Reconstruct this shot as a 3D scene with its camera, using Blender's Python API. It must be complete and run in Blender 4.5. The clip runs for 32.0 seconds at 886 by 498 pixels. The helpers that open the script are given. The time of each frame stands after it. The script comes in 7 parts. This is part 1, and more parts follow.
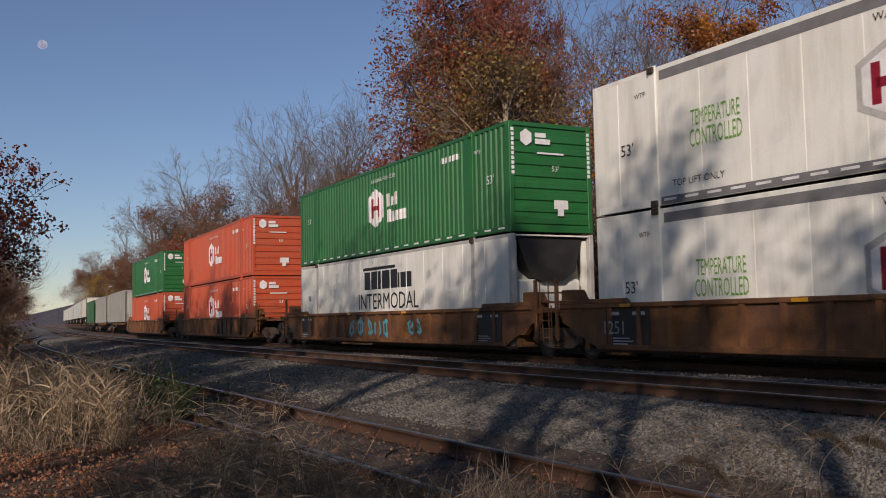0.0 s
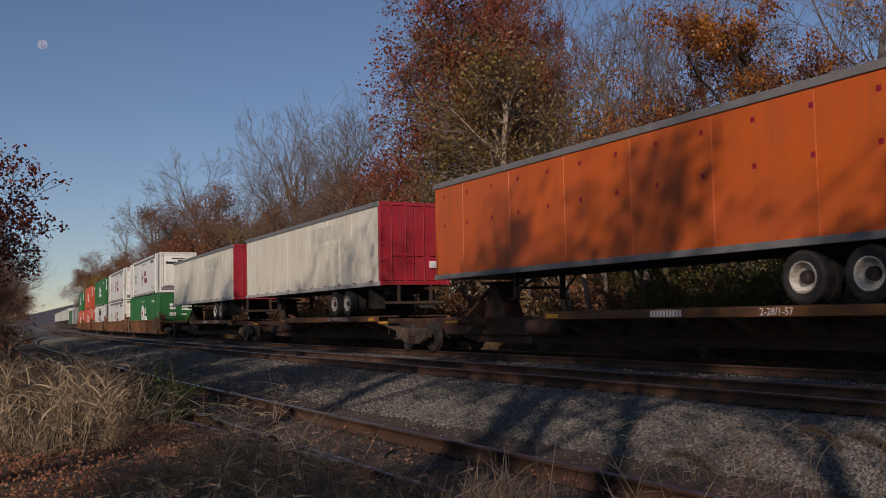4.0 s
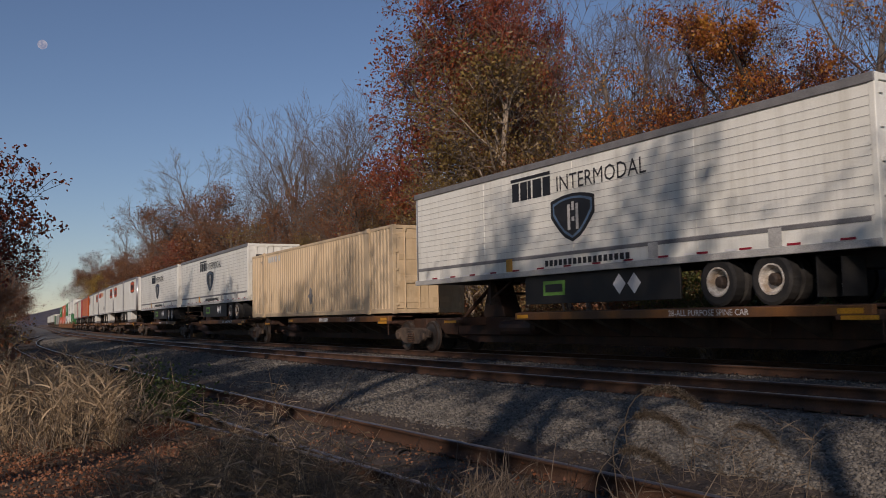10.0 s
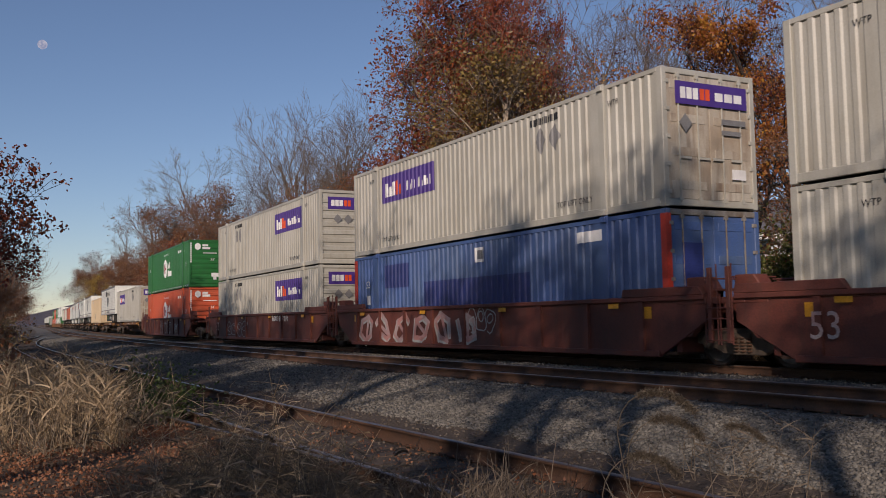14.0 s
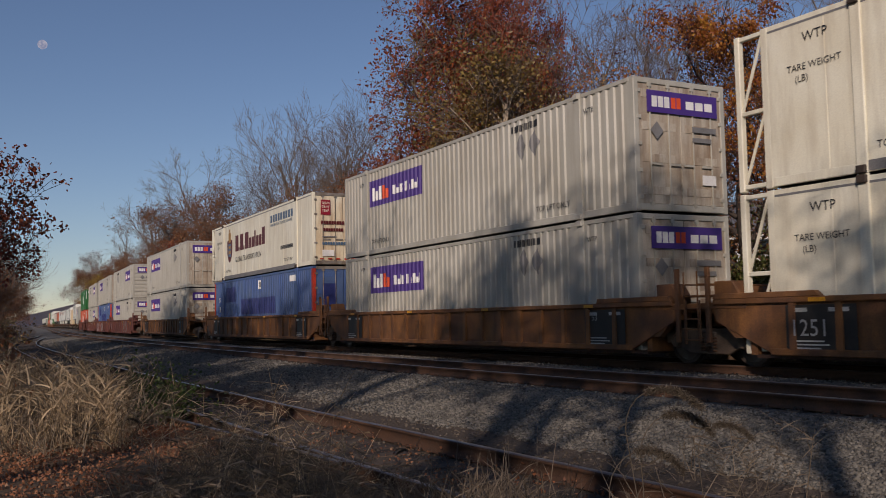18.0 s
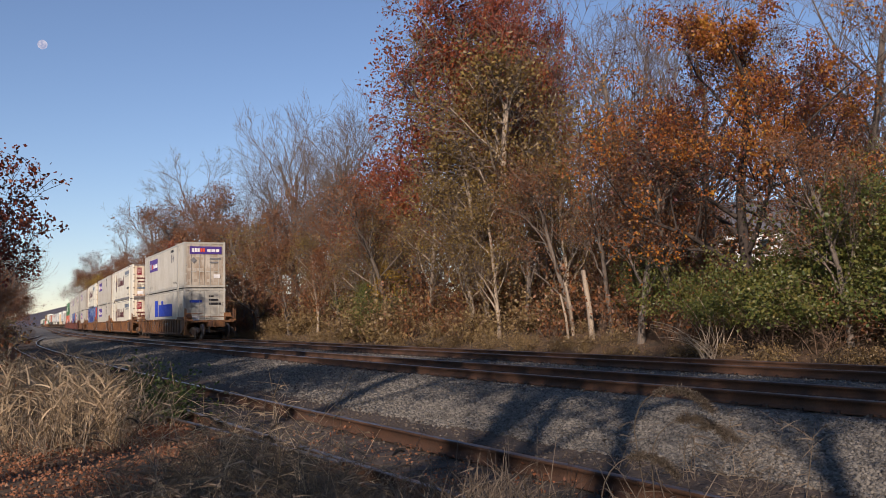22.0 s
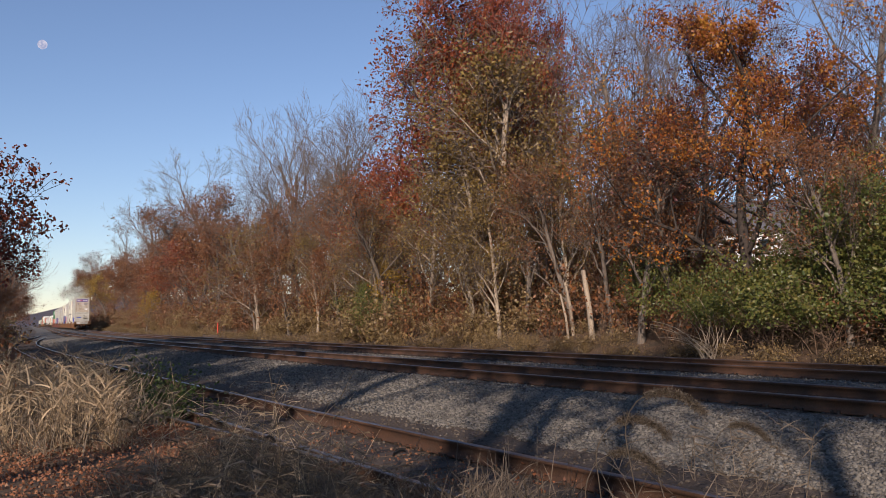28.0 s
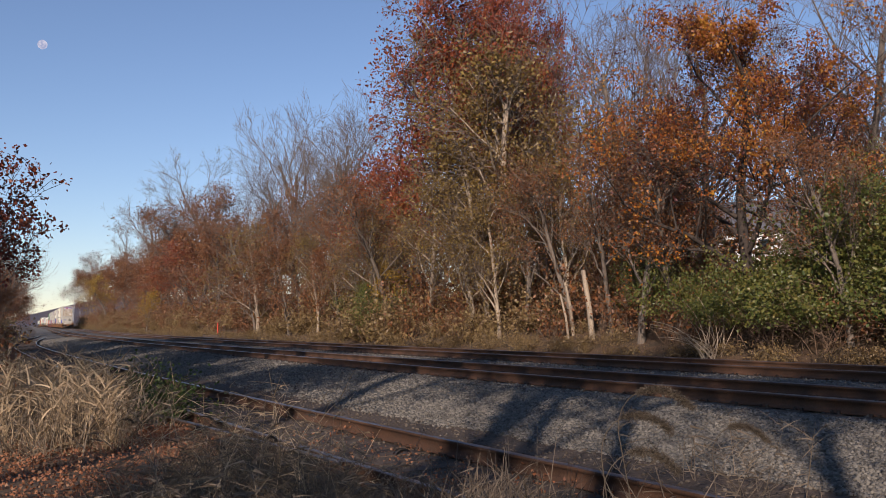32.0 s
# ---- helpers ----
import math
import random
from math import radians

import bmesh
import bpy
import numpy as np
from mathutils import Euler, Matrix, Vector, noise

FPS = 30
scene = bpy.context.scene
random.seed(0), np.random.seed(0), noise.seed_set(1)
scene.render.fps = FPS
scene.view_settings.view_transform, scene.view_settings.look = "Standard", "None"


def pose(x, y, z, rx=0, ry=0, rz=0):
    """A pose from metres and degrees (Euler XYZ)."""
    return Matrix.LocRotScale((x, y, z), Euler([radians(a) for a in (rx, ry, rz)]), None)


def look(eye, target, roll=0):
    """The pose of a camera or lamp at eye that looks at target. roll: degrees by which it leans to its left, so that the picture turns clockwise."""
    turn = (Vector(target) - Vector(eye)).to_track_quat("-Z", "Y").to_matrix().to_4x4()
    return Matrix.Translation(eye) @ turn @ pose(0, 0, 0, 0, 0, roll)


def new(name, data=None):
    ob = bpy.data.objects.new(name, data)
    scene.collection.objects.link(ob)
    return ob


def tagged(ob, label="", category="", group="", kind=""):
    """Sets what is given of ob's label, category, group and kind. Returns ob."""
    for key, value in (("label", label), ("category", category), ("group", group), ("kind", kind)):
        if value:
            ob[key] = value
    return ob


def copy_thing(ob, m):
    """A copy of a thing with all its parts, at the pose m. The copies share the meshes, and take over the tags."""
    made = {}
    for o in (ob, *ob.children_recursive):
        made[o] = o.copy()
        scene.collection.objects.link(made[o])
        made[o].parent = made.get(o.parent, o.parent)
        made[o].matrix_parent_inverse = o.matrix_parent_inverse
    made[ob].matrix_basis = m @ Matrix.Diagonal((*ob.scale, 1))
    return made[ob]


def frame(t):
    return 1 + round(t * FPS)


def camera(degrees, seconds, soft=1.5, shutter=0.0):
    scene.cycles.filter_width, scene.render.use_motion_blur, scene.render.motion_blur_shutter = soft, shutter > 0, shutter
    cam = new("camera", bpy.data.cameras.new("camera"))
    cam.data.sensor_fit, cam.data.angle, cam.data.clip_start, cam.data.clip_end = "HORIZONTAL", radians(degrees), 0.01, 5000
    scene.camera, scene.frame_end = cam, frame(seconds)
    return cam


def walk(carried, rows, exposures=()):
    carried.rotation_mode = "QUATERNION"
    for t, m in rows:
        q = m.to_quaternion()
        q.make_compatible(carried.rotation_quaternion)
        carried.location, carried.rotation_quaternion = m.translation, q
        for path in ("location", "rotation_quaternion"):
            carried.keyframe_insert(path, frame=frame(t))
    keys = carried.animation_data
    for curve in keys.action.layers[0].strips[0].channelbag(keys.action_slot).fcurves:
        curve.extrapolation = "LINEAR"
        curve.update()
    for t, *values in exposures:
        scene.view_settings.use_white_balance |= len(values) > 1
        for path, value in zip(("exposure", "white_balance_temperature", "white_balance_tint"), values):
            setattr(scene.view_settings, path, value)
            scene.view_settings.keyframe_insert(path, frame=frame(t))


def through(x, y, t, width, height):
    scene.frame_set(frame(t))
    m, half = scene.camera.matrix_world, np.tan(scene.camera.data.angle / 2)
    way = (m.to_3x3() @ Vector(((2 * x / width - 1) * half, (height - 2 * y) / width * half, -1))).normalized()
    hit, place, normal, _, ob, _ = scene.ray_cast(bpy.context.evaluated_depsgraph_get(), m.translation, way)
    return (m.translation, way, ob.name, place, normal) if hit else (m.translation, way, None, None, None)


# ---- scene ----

# The main line: straight at the eye, then a right-hand curve that runs out into a straight; y runs along the track, z = 0 is the rail head.
C2, C3, S_END, SPEED = 0.001193, -6.17e-6, 258.0, 21.88
LAT_TRAIN, LAT_NEAR, LAT_SIDING = 14.525, 10.15, 4.35
EYE = Vector((0.0, 0.0, 1.02))


def bend(s):
    q = min(max(s, 0.0), S_END)
    return C2 * q * q / 2 + C3 * q ** 3 / 6 + heading(q) * max(s - S_END, 0.0)


def heading(s):
    q = min(max(s, 0.0), S_END)
    return C2 * q + C3 * q * q / 2


def on_line(s, lat, z=0.0):
    return Vector((bend(s) + lat, s, z))


# ---- camera ----
def aim(yaw, pitch):
    a, b = radians(yaw), radians(pitch)
    return EYE + 10 * Vector((math.sin(a) * math.cos(b), math.cos(a) * math.cos(b), math.sin(b)))


cam = camera(50.38, 32.0, soft=0.9, shutter=0.04)
VIEW = look(EYE, aim(29.67, 4.161), -1.092)
walk(cam, [(0.0, VIEW), (32.0, VIEW)],
     exposures=[(t, e, 6850, 22) for t, e in ((0.0, -0.42), (1.0, -0.65), (3.0, -0.65), (9.0, -0.68), (10.5, -0.6), (12.5, -0.25), (14.0, -0.38), (17.0, -0.55), (20.0, -0.72), (21.0, -0.2), (22.5, 0.12), (25.0, 0.15), (32.0, 0.15))])

# ---- world and sun ----
SUN_EL, SUN_AZ = radians(24.0), radians(225.0)   # azimuth clockwise from +y
world = bpy.data.worlds.new("world")
scene.world = world
world.use_nodes = True
wn = world.node_tree.nodes
sky = wn.new("ShaderNodeTexSky")
sky.sky_type, sky.sun_disc = "NISHITA", False
sky.sun_elevation, sky.sun_rotation = SUN_EL, SUN_AZ
sky.altitude, sky.air_density, sky.dust_density, sky.ozone_density = 100, 1.0, 0.03, 4.2
wn["Background"].inputs["Strength"].default_value = 0.105
world.node_tree.links.new(sky.outputs["Color"], wn["Background"].inputs["Color"])
sun_data = bpy.data.lights.new("sun", "SUN")
sun_data.energy, sun_data.angle, sun_data.color = 4.5, radians(0.6), (1.0, 0.9, 0.77)
sun = new("sun", sun_data)
sun_from = Vector((math.sin(SUN_AZ) * math.cos(SUN_EL), math.cos(SUN_AZ) * math.cos(SUN_EL), math.sin(SUN_EL)))
sun.matrix_world = look(sun_from * 50, (0, 0, 0))


# ---- materials ----
def mat(name, col, col2=None, rough=0.6, metal=0.0, scale=3.0, mix=(0.4, 0.65), stretch=(1, 1, 1), fine=40.0, fine_amount=0.25,
        bump=0.0, rand=0.0, dirt=None, dirt_amount=0.5, coat=0.0):
    """A surface of two colours in patches, with a fine grain on top, an optional layer of streaked dirt and a relief."""
    m = bpy.data.materials.new(name)
    m.use_nodes = True
    n, l = m.node_tree.nodes, m.node_tree.links
    b = n["Principled BSDF"]
    b.inputs["Roughness"].default_value, b.inputs["Metallic"].default_value = rough, metal
    b.inputs["Coat Weight"].default_value = coat
    col2 = col2 or tuple(c * 0.8 for c in col)
    tc = n.new("ShaderNodeTexCoord")
    mp = n.new("ShaderNodeMapping")
    mp.inputs["Scale"].default_value = stretch
    l.new(tc.outputs["Object"], mp.inputs["Vector"])
    info = n.new("ShaderNodeObjectInfo")
    n1 = n.new("ShaderNodeTexNoise")
    n1.inputs["Scale"].default_value, n1.inputs["Detail"].default_value = scale, 6
    n1.noise_dimensions = "4D"
    l.new(mp.outputs[0], n1.inputs["Vector"])
    w = n.new("ShaderNodeMath"); w.operation = "MULTIPLY"; w.inputs[1].default_value = 37.0
    l.new(info.outputs["Random"], w.inputs[0])
    l.new(w.outputs[0], n1.inputs["W"])
    r1 = n.new("ShaderNodeMapRange")
    r1.inputs["From Min"].default_value, r1.inputs["From Max"].default_value = mix
    l.new(n1.outputs["Fac"], r1.inputs["Value"])
    c = n.new("ShaderNodeMix"); c.data_type = "RGBA"
    c.inputs["A"].default_value, c.inputs["B"].default_value = (*col, 1), (*col2, 1)
    l.new(r1.outputs[0], c.inputs["Factor"])
    out = c.outputs["Result"]
    n2 = n.new("ShaderNodeTexNoise")
    n2.inputs["Scale"].default_value, n2.inputs["Detail"].default_value = fine, 4
    l.new(tc.outputs["Object"], n2.inputs["Vector"])
    r2 = n.new("ShaderNodeMapRange")
    r2.inputs["From Min"].default_value, r2.inputs["From Max"].default_value = 0.3, 0.7
    r2.inputs["To Min"].default_value, r2.inputs["To Max"].default_value = 1 - fine_amount, 1 + fine_amount * 0.6
    l.new(n2.outputs["Fac"], r2.inputs["Value"])
    val = r2.outputs[0]
    if rand:
        r3 = n.new("ShaderNodeMapRange")
        r3.inputs["To Min"].default_value, r3.inputs["To Max"].default_value = 1 - rand, 1 + rand
        l.new(info.outputs["Random"], r3.inputs["Value"])
        mm = n.new("ShaderNodeMath"); mm.operation = "MULTIPLY"
        l.new(val, mm.inputs[0]); l.new(r3.outputs[0], mm.inputs[1])
        val = mm.outputs[0]
    mul = n.new("ShaderNodeVectorMath"); mul.operation = "SCALE"
    l.new(out, mul.inputs[0]); l.new(val, mul.inputs["Scale"])
    out = mul.outputs[0]
    if dirt:
        mp2 = n.new("ShaderNodeMapping")
        mp2.inputs["Scale"].default_value = (2.2, 2.2, 0.25)
        l.new(tc.outputs["Object"], mp2.inputs["Vector"])
        n3 = n.new("ShaderNodeTexNoise")
        n3.noise_dimensions = "4D"
        n3.inputs["Scale"].default_value, n3.inputs["Detail"].default_value = 2.0, 7
        n3.inputs["Roughness"].default_value = 0.65
        l.new(mp2.outputs[0], n3.inputs["Vector"]); l.new(w.outputs[0], n3.inputs["W"])
        r4 = n.new("ShaderNodeMapRange")
        r4.inputs["From Min"].default_value, r4.inputs["From Max"].default_value = 0.46, 0.78
        r4.inputs["To Max"].default_value = dirt_amount
        l.new(n3.outputs["Fac"], r4.inputs["Value"])
        d = n.new("ShaderNodeMix"); d.data_type = "RGBA"
        d.inputs["B"].default_value = (*dirt, 1)
        l.new(r4.outputs[0], d.inputs["Factor"]); l.new(out, d.inputs["A"])
        out = d.outputs["Result"]
    l.new(out, b.inputs["Base Color"])
    if bump:
        bp = n.new("ShaderNodeBump")
        bp.inputs["Strength"].default_value, bp.inputs["Distance"].default_value = bump, 0.02
        l.new(n2.outputs["Fac"], bp.inputs["Height"])
        l.new(bp.outputs[0], b.inputs["Normal"])
    return m


def leaf_mat(name, stops, through=0.3, gloss=0.45, single=0.62):
    """Leaves: each takes its own shade out of a range of colours, and lets some light through."""
    m = bpy.data.materials.new(name)
    m.use_nodes = True
    n, l = m.node_tree.nodes, m.node_tree.links
    b = n["Principled BSDF"]
    b.inputs["Roughness"].default_value = gloss
    geo = n.new("ShaderNodeNewGeometry")
    ramp = n.new("ShaderNodeValToRGB")
    ramp.color_ramp.interpolation = "LINEAR"
    e = ramp.color_ramp.elements
    while len(e) < len(stops):
        e.new(0.5)
    for i, c in enumerate(stops):
        e[i].position, e[i].color = i / (len(stops) - 1), (*c, 1)
    tc = n.new("ShaderNodeTexCoord")
    nz = n.new("ShaderNodeTexNoise")
    nz.inputs["Scale"].default_value, nz.inputs["Detail"].default_value = 0.55, 2
    l.new(tc.outputs["Object"], nz.inputs["Vector"])
    r = n.new("ShaderNodeMapRange")
    r.inputs["From Min"].default_value, r.inputs["From Max"].default_value = 0.3, 0.7
    l.new(nz.outputs["Fac"], r.inputs["Value"])
    mx = n.new("ShaderNodeMix"); mx.data_type = "FLOAT"; mx.inputs["Factor"].default_value = single
    l.new(r.outputs[0], mx.inputs["A"]); l.new(geo.outputs["Random Per Island"], mx.inputs["B"])
    l.new(mx.outputs["Result"], ramp.inputs["Fac"])
    l.new(ramp.outputs["Color"], b.inputs["Base Color"])
    tr = n.new("ShaderNodeBsdfTranslucent")
    l.new(ramp.outputs["Color"], tr.inputs["Color"])
    ms = n.new("ShaderNodeMixShader"); ms.inputs[0].default_value = through
    l.new(b.outputs[0], ms.inputs[1]); l.new(tr.outputs[0], ms.inputs[2])
    l.new(ms.outputs[0], n["Material Output"].inputs["Surface"])
    return m


GREY_DIRT, BROWN_DIRT, RUST = (0.16, 0.15, 0.13), (0.17, 0.11, 0.06), (0.16, 0.065, 0.03)
M = {
    "green": mat("green_paint", (0.012, 0.13, 0.03), (0.016, 0.16, 0.04), 0.45, dirt=(0.05, 0.09, 0.05), dirt_amount=0.5, scale=0.6),
    "orange": mat("orange_red_paint", (0.56, 0.085, 0.03), (0.5, 0.1, 0.045), 0.5, dirt=(0.34, 0.13, 0.08), dirt_amount=0.6, scale=0.6),
    "white": mat("white_paint", (0.82, 0.83, 0.755), (0.76, 0.77, 0.69), 0.4, dirt=(0.44, 0.42, 0.34), dirt_amount=0.55, scale=0.7, fine_amount=0.06),
    "cream": mat("off_white_paint", (0.81, 0.79, 0.65), (0.73, 0.69, 0.54), 0.42, dirt=(0.42, 0.35, 0.25), dirt_amount=0.6, scale=0.7, fine_amount=0.08),
    "silver": mat("light_grey_paint", (0.445, 0.436, 0.38), (0.38, 0.37, 0.315), 0.45, 0.0, dirt=(0.26, 0.22, 0.16), dirt_amount=0.6, scale=0.7, fine_amount=0.1),
    "silver_door": mat("grimy_grey_door_paint", (0.5, 0.46, 0.38), (0.36, 0.29, 0.21), 0.5, 0.0, dirt=(0.15, 0.085, 0.045), dirt_amount=1.0, scale=0.9, fine_amount=0.15),
    "cream_door": mat("rust_stained_cream_door_paint", (0.78, 0.72, 0.55), (0.66, 0.54, 0.36), 0.5, 0.0, dirt=(0.25, 0.13, 0.06), dirt_amount=0.8, scale=0.9, fine_amount=0.12),
    "door_bar": mat("worn_galvanised_bar", (0.3, 0.28, 0.25), (0.18, 0.13, 0.09), 0.5, 0.3, scale=4),
    "alloy": mat("mill_aluminium", (0.55, 0.55, 0.55), (0.45, 0.45, 0.45), 0.35, 0.6, dirt=(0.2, 0.17, 0.13), dirt_amount=0.6, fine_amount=0.1),
    "beige": mat("beige_paint", (0.64, 0.5, 0.32), (0.58, 0.45, 0.28), 0.5, dirt=(0.3, 0.2, 0.1), dirt_amount=0.5, scale=0.7, fine_amount=0.1),
    "blue": mat("blue_paint", (0.052, 0.108, 0.285), (0.068, 0.12, 0.245), 0.45, dirt=(0.1, 0.12, 0.17), dirt_amount=0.5, scale=0.6),
    "navy": mat("navy_paint", (0.022, 0.035, 0.16), None, 0.5),
    "red": mat("door_red_paint", (0.4, 0.02, 0.035), (0.33, 0.02, 0.03), 0.45, dirt=(0.2, 0.06, 0.05), dirt_amount=0.6),
    "bright_red": mat("bright_red_paint", (0.55, 0.05, 0.025), None, 0.5),
    "trailer_orange": mat("trailer_orange_paint", (0.6, 0.11, 0.012), (0.54, 0.1, 0.02), 0.45, dirt=(0.3, 0.09, 0.03), dirt_amount=0.5, scale=0.6, fine_amount=0.1),
    "logo_orange": mat("logo_orange_film", (0.72, 0.1, 0.01), None, 0.5, fine_amount=0.05),
    "faded_orange": mat("faded_orange_film", (0.74, 0.26, 0.1), (0.72, 0.5, 0.36), 0.5, scale=0.9, fine_amount=0.08),
    "purple": mat("purple_film", (0.06, 0.025, 0.2), (0.07, 0.035, 0.22), 0.5, fine_amount=0.1),
    "mark_white": mat("white_marking", (0.8, 0.8, 0.78), None, 0.5, fine_amount=0.08),
    "mark_orange": mat("orange_marking", (0.75, 0.09, 0.02), None, 0.5, fine_amount=0.08),
    "mark_black": mat("black_marking", (0.02, 0.02, 0.022), None, 0.5),
    "mark_grey": mat("grey_marking", (0.2, 0.2, 0.2), None, 0.55),
    "mark_lightgrey": mat("pale_grey_marking", (0.5, 0.5, 0.47), None, 0.55),
    "mark_green": mat("green_marking", (0.16, 0.38, 0.07), None, 0.5),
    "mark_red": mat("dark_red_marking", (0.3, 0.012, 0.03), None, 0.5),
    "mark_blue": mat("blue_marking", (0.01, 0.05, 0.42), None, 0.5),
    "mark_steel": mat("slate_blue_marking", (0.1, 0.17, 0.26), None, 0.5),
    "mark_gold": mat("gold_marking", (0.42, 0.23, 0.06), None, 0.5),
    "mark_brown": mat("maroon_marking", (0.13, 0.02, 0.02), None, 0.5),
    "mark_teal": mat("teal_spray_paint", (0.12, 0.4, 0.44), (0.08, 0.3, 0.36), 0.6),
    "mark_pale": mat("pale_spray_paint", (0.42, 0.42, 0.4), (0.34, 0.34, 0.33), 0.6),
    "mark_pink": mat("pink_spray_paint", (0.42, 0.2, 0.18), (0.36, 0.34, 0.34), 0.6, scale=2.0),
    "mark_ghost": mat("faded_ghost_marking", (0.68, 0.69, 0.57), None, 0.5),
    "amber": mat("amber_film", (0.72, 0.33, 0.02), None, 0.4),
    "well_yellow": mat("weathered_yellow_steel", (0.23, 0.097, 0.029), (0.11, 0.05, 0.025), 0.7, scale=1.3, dirt=(0.07, 0.035, 0.02), dirt_amount=0.85, bump=0.1),
    "well_brown": mat("weathered_brown_steel", (0.15, 0.04, 0.026), (0.1, 0.03, 0.022), 0.65, scale=1.1, dirt=(0.06, 0.03, 0.022), dirt_amount=0.7, bump=0.1),
    "spine_dark": mat("grimy_spine_steel", (0.09, 0.04, 0.022), (0.045, 0.026, 0.018), 0.75, scale=1.5, dirt=(0.03, 0.022, 0.018), dirt_amount=0.8, bump=0.1),
    "sill_yellow": mat("grimy_yellow_sill", (0.24, 0.1, 0.024), (0.1, 0.045, 0.02), 0.65, scale=1.6, dirt=(0.08, 0.045, 0.02), dirt_amount=0.8),
    "black": mat("black_painted_steel", (0.022, 0.021, 0.02), (0.03, 0.026, 0.022), 0.55),
    "iron": mat("grimy_cast_steel", (0.06, 0.04, 0.028), (0.035, 0.026, 0.02), 0.7, scale=5, bump=0.2),
    "truck_steel": mat("dusty_truck_casting", (0.135, 0.095, 0.066), (0.07, 0.05, 0.037), 0.8, scale=4, bump=0.2),
    "tread": mat("polished_wheel_steel", (0.17, 0.16, 0.155), (0.1, 0.08, 0.065), 0.4, 0.7),
    "rubber": mat("black_rubber", (0.018, 0.018, 0.018), (0.035, 0.032, 0.028), 0.8),
    "rim": mat("white_steel_rim", (0.68, 0.66, 0.6), (0.36, 0.28, 0.2), 0.45, scale=6),
    "wood_grey": mat("weathered_tie_wood", (0.085, 0.058, 0.04), (0.05, 0.036, 0.028), 0.9, scale=3, stretch=(1, 6, 1), bump=0.4, rand=0.3),
    "rail": mat("rusty_rail_steel", (0.105, 0.05, 0.026), (0.065, 0.034, 0.02), 0.85, scale=3, fine=60, bump=0.15),
    "rail_head": mat("worn_rail_top", (0.22, 0.2, 0.19), (0.16, 0.12, 0.1), 0.36, 0.7, scale=2, stretch=(8, 0.5, 1)),
    "siding_head": mat("worn_rail_head", (0.2, 0.19, 0.2), (0.15, 0.1, 0.08), 0.32, 0.7, scale=2, stretch=(8, 0.5, 1)),
    "wall_white": mat("white_siding_boards", (0.8, 0.8, 0.78), None, 0.6),
    "roof_grey": mat("grey_shingles", (0.12, 0.12, 0.13), None, 0.85, bump=0.3),
    "pane": mat("dark_window_glass", (0.02, 0.025, 0.03), None, 0.1, fine_amount=0.0),
    "bark": mat("grey_bark", (0.19, 0.155, 0.125), (0.11, 0.09, 0.072), 0.9, scale=4, stretch=(3, 3, 0.5), fine=25, bump=0.6),
    "bark_pale": mat("pale_bark", (0.42, 0.34, 0.25), (0.25, 0.2, 0.15), 0.9, scale=3, stretch=(3, 3, 0.5), fine=25, bump=0.5),
    "bark_dark": mat("dark_bark", (0.06, 0.045, 0.036), (0.035, 0.028, 0.024), 0.9, scale=4, stretch=(3, 3, 0.5), fine=25, bump=0.6),
    "twig": mat("grey_brown_twigs", (0.18, 0.14, 0.112), (0.12, 0.092, 0.072), 0.9, scale=1.5),
    "twig_brown": mat("brown_brush_twigs", (0.2, 0.13, 0.085), (0.12, 0.08, 0.055), 0.9, scale=1.2),
}
M["l_red"] = leaf_mat("red_oak_leaves", [(0.06, 0.01, 0.008), (0.207, 0.038, 0.018), (0.33, 0.083, 0.029), (0.351, 0.143, 0.046)])
M["l_orange"] = leaf_mat("orange_maple_leaves", [(0.085, 0.02, 0.008), (0.288, 0.077, 0.016), (0.44, 0.165, 0.024), (0.598, 0.325, 0.039)])
M["l_olive"] = leaf_mat("olive_brown_leaves", [(0.07, 0.037, 0.016), (0.162, 0.099, 0.032), (0.242, 0.16, 0.046), (0.351, 0.26, 0.065)])
M["l_rust"] = leaf_mat("rust_brown_leaves", [(0.055, 0.024, 0.014), (0.153, 0.065, 0.03), (0.264, 0.105, 0.04), (0.299, 0.169, 0.062)])
M["l_tan"] = leaf_mat("tan_undergrowth_leaves", [(0.07, 0.045, 0.022), (0.198, 0.131, 0.059), (0.319, 0.22, 0.099), (0.26, 0.221, 0.072)])
M["l_green"] = leaf_mat("green_shrub_leaves", [(0.045, 0.07, 0.018), (0.09, 0.115, 0.026), (0.15, 0.15, 0.036), (0.24, 0.19, 0.055)], 0.3, 0.45, 0.7)
M["l_yellow"] = leaf_mat("yellow_leaves", [(0.3, 0.17, 0.02), (0.42, 0.27, 0.03)])
M["l_plum"] = leaf_mat("dark_plum_leaves", [(0.05, 0.014, 0.016), (0.09, 0.025, 0.022), (0.16, 0.04, 0.02)])
M["l_dark"] = leaf_mat("dark_maroon_leaves", [(0.1, 0.02, 0.016), (0.19, 0.04, 0.022), (0.3, 0.075, 0.028), (0.25, 0.075, 0.03)])
M["l_litter"] = leaf_mat("fallen_leaf_litter", [(0.12, 0.045, 0.022), (0.25, 0.09, 0.038), (0.33, 0.15, 0.075), (0.22, 0.15, 0.095)], 0.1, 0.7, 0.75)
M["l_straw"] = leaf_mat("dry_straw_grass", [(0.12, 0.08, 0.045), (0.32, 0.23, 0.13), (0.55, 0.42, 0.27), (0.2, 0.13, 0.07)], 0.25, 0.6, 0.8)
